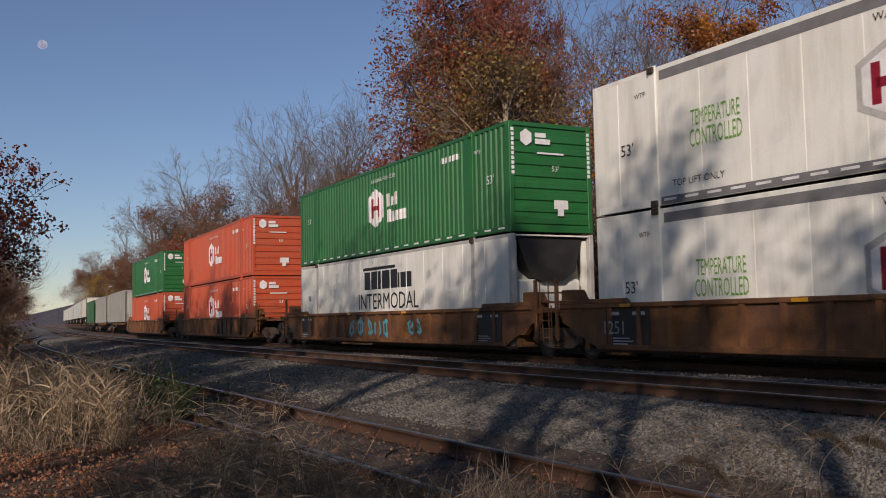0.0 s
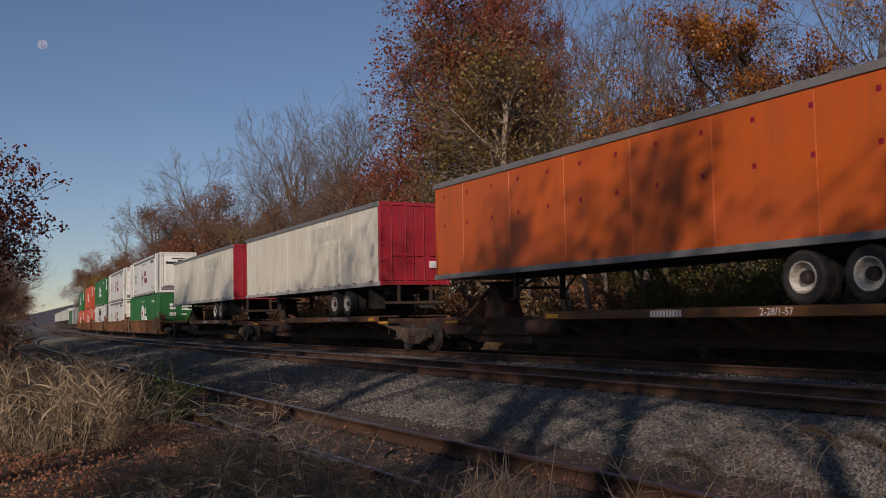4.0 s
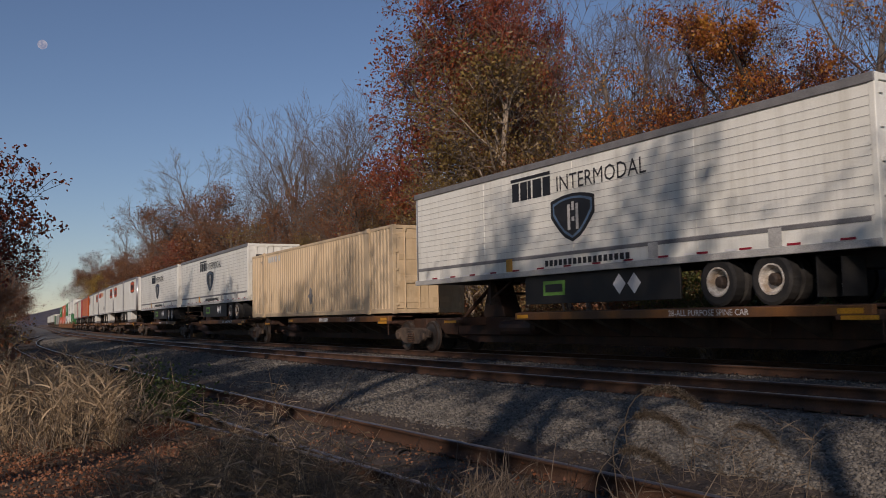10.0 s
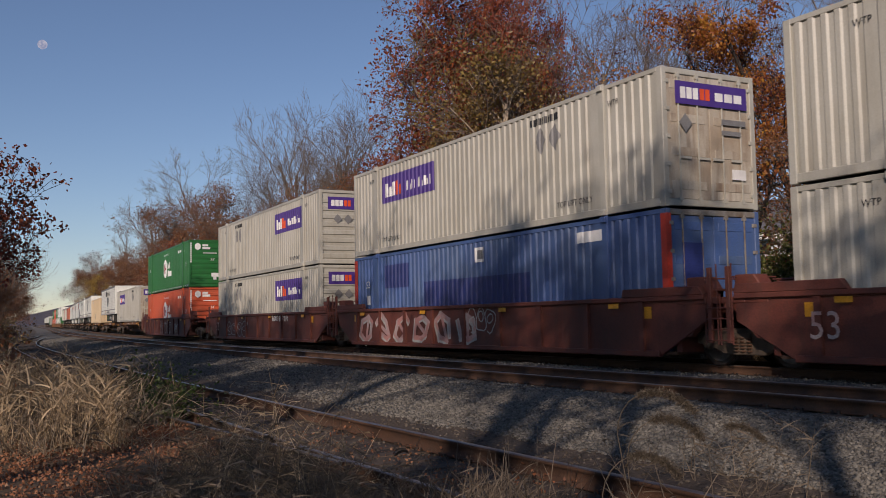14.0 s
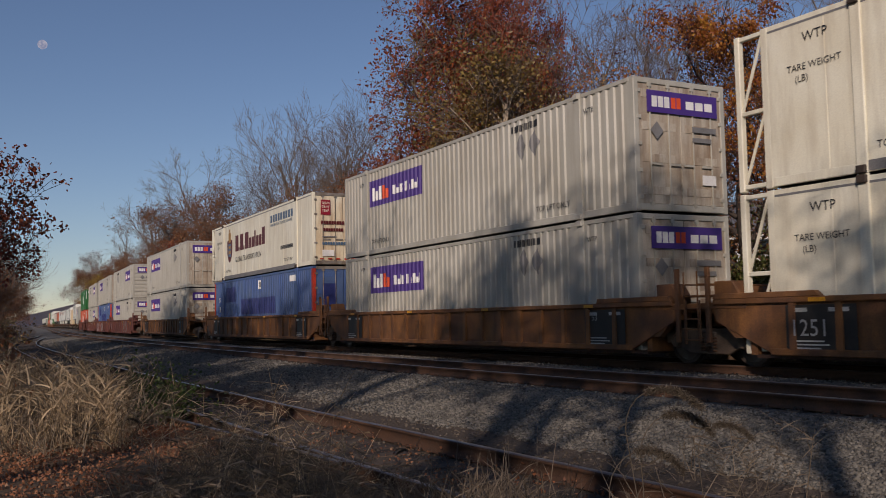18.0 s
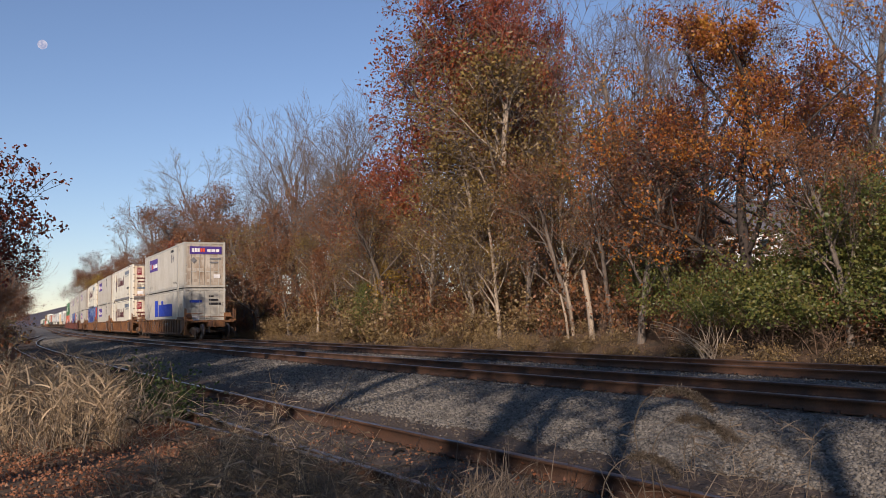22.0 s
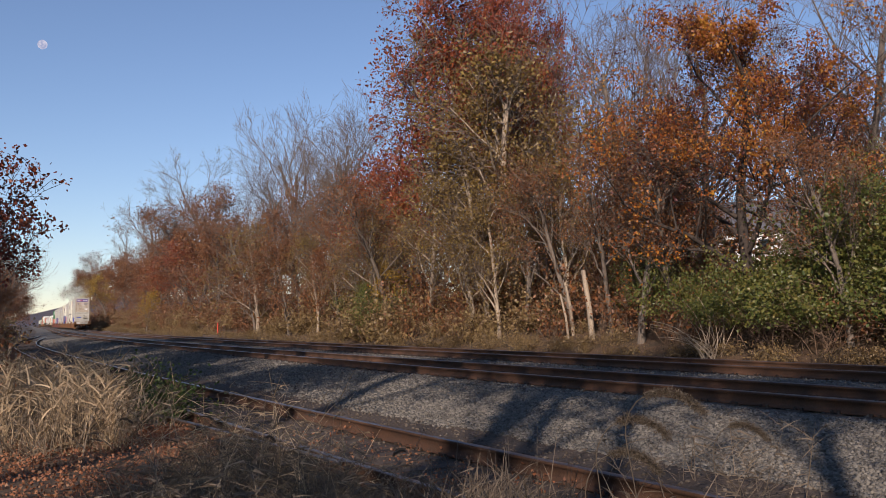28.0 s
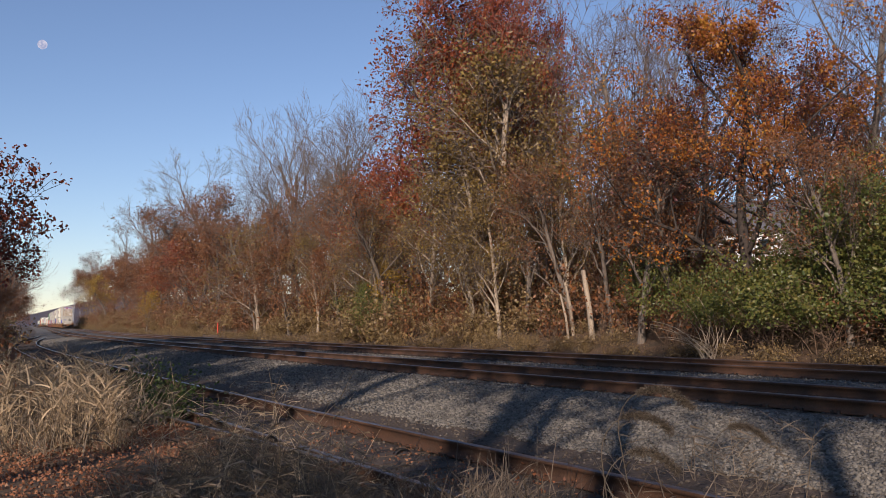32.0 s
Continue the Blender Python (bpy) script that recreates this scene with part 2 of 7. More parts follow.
# dry brown, dimmed and greyed a little for the shade on the near weeds
M["l_weed"] = leaf_mat("dry_brown_weeds", [(0.075, 0.056, 0.04), (0.13, 0.098, 0.067), (0.21, 0.163, 0.115), (0.1, 0.077, 0.053)], 0.2, 0.7)
# darker than the weeds: the shade over the near foxtails is in this colour
M["l_foxtail"] = leaf_mat("grey_brown_foxtail_bristles", [(0.05, 0.038, 0.028), (0.1, 0.078, 0.055), (0.15, 0.12, 0.085)], 0.3, 0.6, 0.8)
M["l_weedgreen"] = leaf_mat("low_green_weeds", [(0.03, 0.06, 0.012), (0.06, 0.095, 0.02), (0.11, 0.12, 0.03)], 0.3, 0.5)


# ---- mesh helpers ----
class Shape:
    """Vertices and faces of one mesh, gathered piece by piece."""

    def __init__(self):
        self.v, self.f = [], []

    def box(self, x0, x1, y0, y1, z0, z1):
        k = len(self.v)
        self.v += [(x, y, z) for z in (z0, z1) for y in (y0, y1) for x in (x0, x1)]
        self.f += [tuple(k + i for i in q) for q in ((0, 2, 3, 1), (4, 5, 7, 6), (0, 1, 5, 4), (2, 6, 7, 3), (0, 4, 6, 2), (1, 3, 7, 5))]
        return self

    def tube(self, a, b, r, r2=None, n=8):
        a, b = Vector(a), Vector(b)
        r2 = r if r2 is None else r2
        w = (b - a).normalized()
        u = w.orthogonal().normalized()
        t = w.cross(u)
        k = len(self.v)
        for p, q in ((a, r), (b, r2)):
            self.v += [tuple(p + q * (math.cos(2 * math.pi * i / n) * u + math.sin(2 * math.pi * i / n) * t)) for i in range(n)]
        self.f += [(k + i, k + (i + 1) % n, k + n + (i + 1) % n, k + n + i) for i in range(n)]
        self.f += [tuple(k + i for i in reversed(range(n))), tuple(k + n + i for i in range(n))]
        return self

    def lathe(self, profile, axis="x", at=(0, 0, 0), n=20, caps=True):
        """profile: pairs of place along the axis and radius."""
        k = len(self.v)
        for d, r in profile:
            for i in range(n):
                c, s = r * math.cos(2 * math.pi * i / n), r * math.sin(2 * math.pi * i / n)
                p = (d, c, s) if axis == "x" else (c, d, s) if axis == "y" else (c, s, d)
                self.v.append((at[0] + p[0], at[1] + p[1], at[2] + p[2]))
        for j in range(len(profile) - 1):
            self.f += [(k + j * n + i, k + j * n + (i + 1) % n, k + (j + 1) * n + (i + 1) % n, k + (j + 1) * n + i) for i in range(n)]
        if caps:
            self.f += [tuple(k + i for i in range(n)), tuple(k + (len(profile) - 1) * n + i for i in range(n))]
        return self

    def prism(self, poly, x0, x1):
        """A polygon of (y, z) pairs, drawn out along x."""
        k, n = len(self.v), len(poly)
        self.v += [(x0, y, z) for y, z in poly] + [(x1, y, z) for y, z in poly]
        self.f += [(k + i, k + (i + 1) % n, k + n + (i + 1) % n, k + n + i) for i in range(n)]
        self.f += [tuple(k + i for i in reversed(range(n))), tuple(k + n + i for i in range(n))]
        return self

    def quad(self, *p):
        k = len(self.v)
        self.v += [tuple(q) for q in p]
        self.f.append(tuple(range(k, k + len(p))))
        return self


def mesh_of(name, shape, material, bevel=0.0, smooth=False):
    me = bpy.data.meshes.new(name)
    me.from_pydata([tuple(p) for p in shape.v], [], shape.f)
    if bevel:
        bm = bmesh.new()
        bm.from_mesh(me)
        bmesh.ops.remove_doubles(bm, verts=bm.verts, dist=1e-5)
        bmesh.ops.bevel(bm, geom=list(bm.edges), offset=bevel, segments=1, affect="EDGES", clamp_overlap=True)
        bm.to_mesh(me)
        bm.free()
    bm = bmesh.new()
    bm.from_mesh(me)
    bmesh.ops.recalc_face_normals(bm, faces=bm.faces)
    bm.to_mesh(me)
    bm.free()
    me.materials.append(material)
    if smooth:
        me.polygons.foreach_set("use_smooth", [True] * len(me.polygons))
    return me


def part(name, shape, material, parent, label="", bevel=0.0, smooth=False):
    me = shape if isinstance(shape, bpy.types.Mesh) else mesh_of(name, shape, material, bevel, smooth)
    ob = new(name, me)
    ob.parent = parent
    if name in ("unit_code", "side_ridges", "spring_nest"):
        ob["kind"] = "stuff"
    if label:
        ob["label"] = label
    return ob


def fast_mesh(name, verts, faces, material, smooth=False):
    """A big mesh out of arrays: verts (n, 3), faces (m, 3 or 4)."""
    me = bpy.data.meshes.new(name)
    faces = np.asarray(faces, np.int32)
    k = faces.shape[1]
    me.vertices.add(len(verts))
    me.vertices.foreach_set("co", np.asarray(verts, np.float32).ravel())
    me.loops.add(faces.size)
    me.loops.foreach_set("vertex_index", faces.ravel())
    me.polygons.add(len(faces))
    me.polygons.foreach_set("loop_start", np.arange(0, faces.size, k, dtype=np.int32))
    me.polygons.foreach_set("loop_total", np.full(len(faces), k, np.int32))
    if smooth:
        me.polygons.foreach_set("use_smooth", np.ones(len(faces), bool))
    me.materials.append(material)
    me.update(calc_edges=True)
    return me


GLYPHS = {}


def word_mesh(words):
    """The outline of a word in the built-in font, one unit high, kept for further use."""
    if words not in GLYPHS:
        cu = bpy.data.curves.new("word", "FONT")
        cu.body, cu.align_x, cu.align_y, cu.resolution_u = words, "CENTER", "CENTER", 2
        tmp = bpy.data.objects.new("word", cu)
        scene.collection.objects.link(tmp)
        GLYPHS[words] = bpy.data.meshes.new_from_object(tmp.evaluated_get(bpy.context.evaluated_depsgraph_get()))
        bpy.data.objects.remove(tmp)
    return GLYPHS[words]


def lettering(words, size, material, parent, m, name="lettering", squeeze=1.0):
    """Words in the built-in font, flat in the xy plane of m."""
    me = word_mesh(words).copy()
    me.name = name
    me.transform(m @ Matrix.Diagonal((size * squeeze, size, size, 1)))
    me.materials.clear()
    me.materials.append(material)
    ob = new(name, me)
    ob.parent = parent
    return ob


for w in ("WARNING HIGH CUBE", "53'", "53", "WTP", "TOP LIFT ONLY", "TEMPERATURE", "CONTROLLED", "GLOBAL TRANSPORTATION", "REFRIGERATED INTERMODAL NETWORK", "TARE WEIGHT", "(LB)",
          "INTERMODAL", "TRANSPORTATION", "1251", "A", "B", "28-ALL PURPOSE SPINE CAR", "2-28/1-57", "TRAIN", "DRIVE", "TEAM"):
    word_mesh(w)

NEAR_SIDE = Matrix(((0, 0, -1, 0), (-1, 0, 0, 0), (0, 1, 0, 0), (0, 0, 0, 1)))   # reads from the -x side
REAR_SIDE = Matrix(((1, 0, 0, 0), (0, 0, -1, 0), (0, 1, 0, 0), (0, 0, 0, 1)))    # reads from the -y side


def side_at(x, y, z):
    return Matrix.Translation((x, y, z)) @ NEAR_SIDE


def rear_at(x, y, z):
    return Matrix.Translation((x, y, z)) @ REAR_SIDE


# ---- ground ----
def ground_height(lat, s):
    """Height of the ground at a distance to the side of the bent line and along it."""
    pts = ((-400, -0.6), (-30, 0.3), (-6, -0.28), (-1, -0.42), (2.2, -0.44), (3.0, -0.475), (5.7, -0.485), (6.3, -0.44), (8.45, -0.2),
           (8.9, -0.185), (11.2, -0.185), (11.7, -0.15), (13.0, -0.15), (13.5, -0.185), (16.4, -0.19), (17.0, -0.28), (17.8, -0.45), (18.6, -0.3), (20, 0.1), (22, 0.7), (26, 1.15), (40, 1.5), (90, 2.5), (400, 6))
    xs, zs = zip(*pts)
    z = float(np.interp(lat, xs, zs))
    rough = 0.05 if lat < 2.5 or lat > 18 else 0.022
    z += rough * noise.noise(Vector((lat * 0.9, s * 0.7, 3.0))) + rough * 1.4 * noise.noise(Vector((lat * 0.25, s * 0.2, 9.0)))
    if 5.9 < lat < 8.8:
        z += 0.03 * noise.noise(Vector((lat * 1.5, s * 0.5, 5.0)))
    return z


def build_ground():
    lats = sorted(set([-2500, -1200, -600, -300, -150, -80, -50, -30, -20, -14, -10] + list(np.arange(-8, 2.0, 0.5)) + list(np.arange(2.0, 9.2, 0.22))
                      + list(np.arange(9.2, 16.4, 0.35)) + list(np.arange(16.4, 28, 0.5)) + [30, 34, 40, 50, 70, 100, 150, 300, 600, 1200, 2500]))
    ys = sorted(set([-1500, -600, -250, -120, -80, -60, -45, -35, -28] + list(np.arange(-22, 2, 1.0)) + list(np.arange(2, 30, 0.4)) + list(np.arange(30, 80, 1.0))
                    + list(np.arange(80, 400, 5.0)) + [430, 470, 520, 600, 700, 900, 1200, 1700, 2400, 3600]))
    verts = [(bend(s) + a, s, ground_height(a, s)) for s in ys for a in lats]
    n = len(lats)
    faces, slots = [], []
    for j in range(len(ys) - 1):
        for i in range(n - 1):
            faces.append((j * n + i, j * n + i + 1, (j + 1) * n + i + 1, (j + 1) * n + i))
            mid = (lats[i] + lats[i + 1]) / 2
            slots.append(1 if 6.3 < mid < 17.2 else 2 if 2.4 < mid <= 6.3 else 0)
    me = fast_mesh("ground", verts, faces, mat("leafy_soil", (0.13, 0.075, 0.04), (0.085, 0.06, 0.035), 0.95, scale=1.4, fine=22, fine_amount=0.6, bump=0.8), True)
    me.materials.append(mat("ballast_bed", (0.13, 0.122, 0.106), (0.09, 0.083, 0.074), 0.95, scale=1.0, fine=30, fine_amount=0.6, bump=1.0))
    me.materials.append(mat("dirty_siding_bed", (0.085, 0.06, 0.042), (0.05, 0.038, 0.029), 0.95, scale=1.5, fine=24, fine_amount=0.6, bump=0.9))
    me.polygons.foreach_set("material_index", slots)
    tagged(new("ground", me), "leaf-strewn soil with a pale stone railway embankment", "ground", kind="structure")


def rail_profile(z):
    """Half of a flat-bottomed rail's outline, mirrored: offset and height, clockwise from the foot."""
    half = [(0.07, 0.0), (0.07, 0.012), (0.02, 0.03), (0.009, 0.05), (0.009, 0.125), (0.034, 0.135), (0.036, 0.163), (0.026, 0.172)]
    return [(x, z - 0.172 + h) for x, h in half] + [(-x, z - 0.172 + h) for x, h in reversed(half)]


def siding_shift(s):
    f = min(max((s - 60) / 110, 0.0), 1.0)
    return 5.2 * f * f * (3 - 2 * f)


def add_rail(root, path, ys, z, head, name="rail", label=""):
    """One rail along path(s) at the places ys."""
    prof = rail_profile(z)
    k = len(prof)
    verts, faces, slots = [], [], []
    for q in ys:
        verts += [(path(q) + x, q, h) for x, h in prof]
    for j in range(len(ys) - 1):
        for i in range(k):
            a, b = j * k + i, j * k + (i + 1) % k
            faces.append((a, b, b + k, a + k))
            slots.append(1 if i in (6, 7, 8) else 0)
    me = fast_mesh(name, verts, faces, M["rail"])
    me.materials.append(head)
    me.polygons.foreach_set("material_index", slots)
    return part(name, me, None, root, label)


def build_track(name, lat, z, head, label, tie_from, tie_to, shift=None, last=1100):
    """Two rails that follow the bent line, with ties under them."""
    root = tagged(new(name), label, "railway track", kind="structure")
    go = (lambda s: bend(s) + shift(s)) if shift else bend
    ys = list(np.arange(-60, 90, 2.5)) + list(np.arange(90, 420, 6.0)) + [450, 500, 600, 800, 1100]
    ys = [s for s in ys if s <= last]
    for side in (-0.753, 0.753):
        add_rail(root, lambda q: go(q) + lat + side + 0.006 * noise.noise(Vector((q * 0.21, lat + side, 0))), ys, z, head)
    tie = mesh_of("tie", Shape().box(-1.3, 1.3, -0.115, 0.115, -0.16, 0.0), M["wood_grey"], 0.012)
    plate = Shape()
    for side in (-0.753, 0.753):
        plate.box(side - 0.17, side + 0.17, -0.09, 0.09, 0.0, 0.014)
        for dx, dy in ((-0.1, 0.05), (0.1, -0.05), (-0.1, -0.05), (0.1, 0.05)):
            plate.box(side + dx - 0.015, side + dx + 0.015, dy - 0.015, dy + 0.015, 0.014, 0.05)
    plates = Shape()
    rng = random.Random(int(lat * 10))
    s, count = tie_from, 0
    while s < tie_to:
        o = part("tie", tie, None, root)
        o.matrix_basis = Matrix.Translation((bend(s) + lat + rng.uniform(-0.05, 0.05), s, z - 0.176)) @ pose(0, 0, 0, 0, 0, -math.degrees(heading(s)) + rng.uniform(-0.8, 0.8))
        k = len(plates.v)
        plates.v += [(x + bend(s) + lat, y + s, h + z - 0.188) for x, y, h in plate.v]
        plates.f += [tuple(i + k for i in q) for q in plate.f]
        s += 0.53 + rng.uniform(-0.03, 0.03)
        count += 1
    part("tie_plates", plates, M["iron"], root)["kind"] = "stuff"
    rest = Shape()
    while s < min(260, last):
        rest.box(go(s) + lat - 1.3, go(s) + lat + 1.3, s - 0.11, s + 0.11, z - 0.34, z - 0.176)
        s += 0.6
    part("far_ties", rest, M["wood_grey"], root)["kind"] = "stuff"
    return root


def build_stones(name, label, boxes, seed, material="stone_isl"):
    """Loose broken stones, strewn over stretches (lat0, lat1, s0, s1, number, least size, greatest size)."""
    rng = np.random.default_rng(seed)
    octa = np.array([(1, 0, 0), (-1, 0, 0), (0, 1, 0), (0, -1, 0), (0, 0, 1), (0, 0, -1)], float)
    tri = np.array([(0, 2, 4), (2, 1, 4), (1, 3, 4), (3, 0, 4), (2, 0, 5), (1, 2, 5), (3, 1, 5), (0, 3, 5)])
    vs, fs, base = [], [], 0
    for a0, a1, s0, s1, count, r0, r1 in boxes:
        lat, s = rng.uniform(a0, a1, count), s0 + (s1 - s0) * rng.uniform(0, 1, count) ** 1.25
        for i in range(count):
            r = rng.uniform(r0, r1)
            v = octa * rng.uniform(0.55, 1.15, (6, 1)) * r + rng.normal(0, 0.16 * r, (6, 3))
            q = Euler(rng.uniform(0, 6.28, 3)).to_matrix()
            v = v @ np.array(q) * (1, 1, 0.8)
            z = ground_height(lat[i], s[i])
            vs.append(v + (bend(s[i]) + lat[i], s[i], z + r * 0.12))
            fs.append(tri + base)
            base += 6
    me = fast_mesh(name, np.concatenate(vs), np.concatenate(fs), M[material])
    tagged(new(name, me), label, "stones", kind="stuff")


M["stone_isl"] = leaf_mat("broken_ballast_stone", [(0.05, 0.046, 0.04), (0.115, 0.106, 0.09), (0.2, 0.185, 0.157), (0.115, 0.106, 0.09)], 0.0, 0.9, 0.85)
M["stone_dirty"] = leaf_mat("dirty_siding_stone", [(0.04, 0.03, 0.022), (0.08, 0.062, 0.045), (0.14, 0.115, 0.09), (0.07, 0.05, 0.036)], 0.0, 0.9, 0.85)


# ---- plants ----
def grow(seed, height, r0, kids=(9, 6, 5, 4), fork=0.22, spread=0.75, length=0.42, lift=0.25, wander=0.1, lean=(0, 0), segs=(7, 4, 3, 2, 1)):
    """The limbs of a tree of that height: starts, ends, both radii and the depth of each piece, and the tips."""
    rng = random.Random(seed)
    out, tips = [], []

    def limb(p, d, ln, r, depth):
        n = segs[depth]
        step = ln / n
        pts = [(p, d, r)]
        for i in range(n):
            d = (d + Vector((rng.gauss(0, 1), rng.gauss(0, 1), rng.gauss(0, 1))) * wander * (1 + 0.35 * depth) + Vector((0, 0, lift * (0.1 if depth == 0 else 0.16)))).normalized()
            q = p + d * step
            r2 = r * (1 - (0.75 if depth else 0.62) / n)
            out.append((p, q, r, r2, depth))
            p, r = q, r2
            pts.append((p, d, r))
        if depth >= len(kids):
            tips.append(p)
            return
        if depth >= len(kids) - 1:
            tips.append(p)
        k = kids[depth]
        for i in range(k):
            f = fork + (1 - fork) * ((i + rng.uniform(0.2, 0.8)) / k) if depth == 0 else rng.uniform(0.25, 1.0)
            j = min(int(f * n), n - 1)
            a, da, ra = pts[j]
            b = pts[j + 1][0]
            at = a.lerp(b, f * n - j)
            turn = rng.uniform(0, 2 * math.pi) if depth else i * 2.4 + rng.uniform(-0.5, 0.5)
            u = da.orthogonal().normalized()
            w = da.cross(u)
            side = math.cos(turn) * u + math.sin(turn) * w
            sp = spread * rng.uniform(0.7, 1.25)
            nd = (da * math.cos(sp) + side * math.sin(sp) + Vector((0, 0, lift * 0.5))).normalized()
            shrink = (1.15 - 0.6 * f) if depth == 0 else 1.0
            limb(at, nd, ln * (length if depth == 0 else 0.55) * shrink * rng.uniform(0.75, 1.2), max(ra * rng.uniform(0.4, 0.6), 0.004), depth + 1)

    limb(Vector((0, 0, -0.15)), Vector((lean[0], lean[1], 1)).normalized(), height * 0.78, r0, 0)
    return out, tips


def limbs_mesh(name, pieces, material, least=0.0):
    """Tapered prisms round the pieces of limbs; thick ones with more sides."""
    groups = {}
    for p, q, r, r2, depth in pieces:
        groups.setdefault(7 if depth == 0 else 5 if depth == 1 else 3, []).append((*p, *q, max(r, least), max(r2, least * 0.7)))
    vs, fs, base = [], [], 0
    for n, rows in groups.items():
        a = np.array(rows)
        p, q, r, r2 = a[:, 0:3], a[:, 3:6], a[:, 6], a[:, 7]
        w = q - p
        w /= np.linalg.norm(w, axis=1, keepdims=True) + 1e-9
        ref = np.where(np.abs(w[:, 2:3]) > 0.9, np.array([[1.0, 0, 0]]), np.array([[0, 0, 1.0]]))
        u = np.cross(w, ref)
        u /= np.linalg.norm(u, axis=1, keepdims=True)
        t = np.cross(w, u)
        ang = np.arange(n) * 2 * np.pi / n
        ring = np.cos(ang)[None, :, None] * u[:, None] + np.sin(ang)[None, :, None] * t[:, None]
        lo, hi = p[:, None] + ring * r[:, None, None], q[:, None] + ring * r2[:, None, None]
        v = np.concatenate([lo, hi], 1).reshape(-1, 3)
        k = np.arange(len(a))[:, None] * 2 * n + base
        i = np.arange(n)[None, :]
        f = np.stack([k + i, k + (i + 1) % n, k + n + (i + 1) % n, k + n + i], -1).reshape(-1, 4)
        vs.append(v); fs.append(f); base += len(v)
    return fast_mesh(name, np.concatenate(vs), np.concatenate(fs), material, True)


def rope(name, points, r0, r1, material, n=6):
    """One bent tapered round stem through the points."""
    verts, faces = [], []
    for j, p in enumerate(points):
        w = (points[min(j + 1, len(points) - 1)] - points[max(j - 1, 0)]).normalized()
        u = w.cross(Vector((0.31, 0.95, 0.05))).normalized()
        t, r = w.cross(u), r0 + (r1 - r0) * j / (len(points) - 1)
        verts += [p + r * (math.cos(2 * math.pi * i / n) * u + math.sin(2 * math.pi * i / n) * t) for i in range(n)]
        if j:
            faces += [((j - 1) * n + i, (j - 1) * n + (i + 1) % n, j * n + (i + 1) % n, j * n + i) for i in range(n)]
    return fast_mesh(name, verts, faces, material, True)


def leaves_mesh(name, centres, count, size, scatter, material, seed, droop=0.3, long=1.35):
    """Leaves as small folded blades, strewn round the centres."""
    rng = np.random.default_rng(seed)
    c = np.asarray(centres, float)
    at = c[rng.integers(0, len(c), count)] + rng.normal(0, scatter, (count, 3))
    d = rng.normal(0, 1, (count, 3)); d[:, 2] -= droop
    d /= np.linalg.norm(d, axis=1, keepdims=True)
    e = np.cross(d, rng.normal(0, 1, (count, 3))); e /= np.linalg.norm(e, axis=1, keepdims=True) + 1e-9
    s = size * rng.uniform(0.6, 1.3, (count, 1))
    nn = np.cross(d, e) * s * 0.22
    a, b = at, at + d * s * long
    m1, m2 = at + d * s * long * 0.45 + e * s * 0.5 + nn, at + d * s * long * 0.45 - e * s * 0.5 + nn
    v = np.stack([a, m1, b, m2], 1).reshape(-1, 3)
    k = np.arange(count)[:, None] * 4
    f = np.concatenate([k + np.array([[0, 1, 2]]), k + np.array([[0, 2, 3]])], 0)
    return fast_mesh(name, v, f, material)


TREES = {}


def tree(kind, seed, height, label, bark, leaf=None, leaves=0, leaf_size=0.12, scatter=0.22, least=0.006, second=None, low=0.0, reach=99.0, patch=-9.0, under=None, **shape):
    """A tree at the origin: trunk with limbs, twigs, and a crown where it still has one."""
    r0 = shape.pop("r0", height * 0.016)
    pieces, tips = grow(seed, height, r0, **shape)
    inside = lambda p: p.z > low and (p.xy.length / reach) ** 2 + ((p.z - 0.64 * height) / (0.46 * height)) ** 2 < 1
    if low or reach < 50:
        pieces, tips = [p for p in pieces if p[4] < 2 or inside(p[1])], [p for p in tips if inside(p)]
    root = tagged(new(kind), label, "tree", group="trackside trees")
    thick = [p for p in pieces if p[4] <= 1]
    thin = [p for p in pieces if p[4] > 1]
    part("trunk", limbs_mesh("trunk", thick, M[bark], least), None, root)
    part("branchwork", limbs_mesh("branchwork", thin, M["twig"] if bark != "bark_dark" else M["bark_dark"], least), None, root)
    if leaf:
        clump = lambda p: noise.noise(p * 0.55 + Vector((seed, 0, 0))) > patch
        part("crown", leaves_mesh("crown", [p for p in tips if clump(p)] or tips, leaves, leaf_size, scatter, M[leaf], seed), None, root)
        if under:
            part("inner_crown", leaves_mesh("inner_crown", [p for p in tips if not clump(p)] or tips, under[1], leaf_size, scatter, M[under[0]], seed + 3), None, root, under[2])
    if second:
        mat2, n2, size2, low, high = second
        sel = [p[1] for p in pieces if low * height < p[1].z < high * height and (p[1].xy.length < 0.28 * height)]
        part("vines", leaves_mesh("vines", sel, n2, size2, scatter, M[mat2], seed + 5), None, root, "climbing vines with yellow-green leaves")
    return root


def sight(x):
    """Bearing from +y, in radians, of a place in the view's width (0 to 1568)."""
    return radians(29.67) + math.atan((x - 784) / 1667)


def stand(x, lat):
    """The place on the line's far side at that bearing and lateral distance."""
    a, lo, hi = sight(x), 1.0, 900.0
    for _ in range(60):
        mid = (lo + hi) / 2
        if math.atan2(bend(mid) + lat, mid) > a:
            lo = mid
        else:
            hi = mid
    return Vector((bend(lo) + lat, lo, ground_height(lat, lo)))


def rise(at, x, y):
    """Height above the place's ground at which the view's row y meets it."""
    depth = math.hypot(at.x, at.y) * math.cos(sight(x) - radians(29.67))
    return EYE.z + (562 - (x - 784) * 0.019 - y) / 1667 * depth - at.z


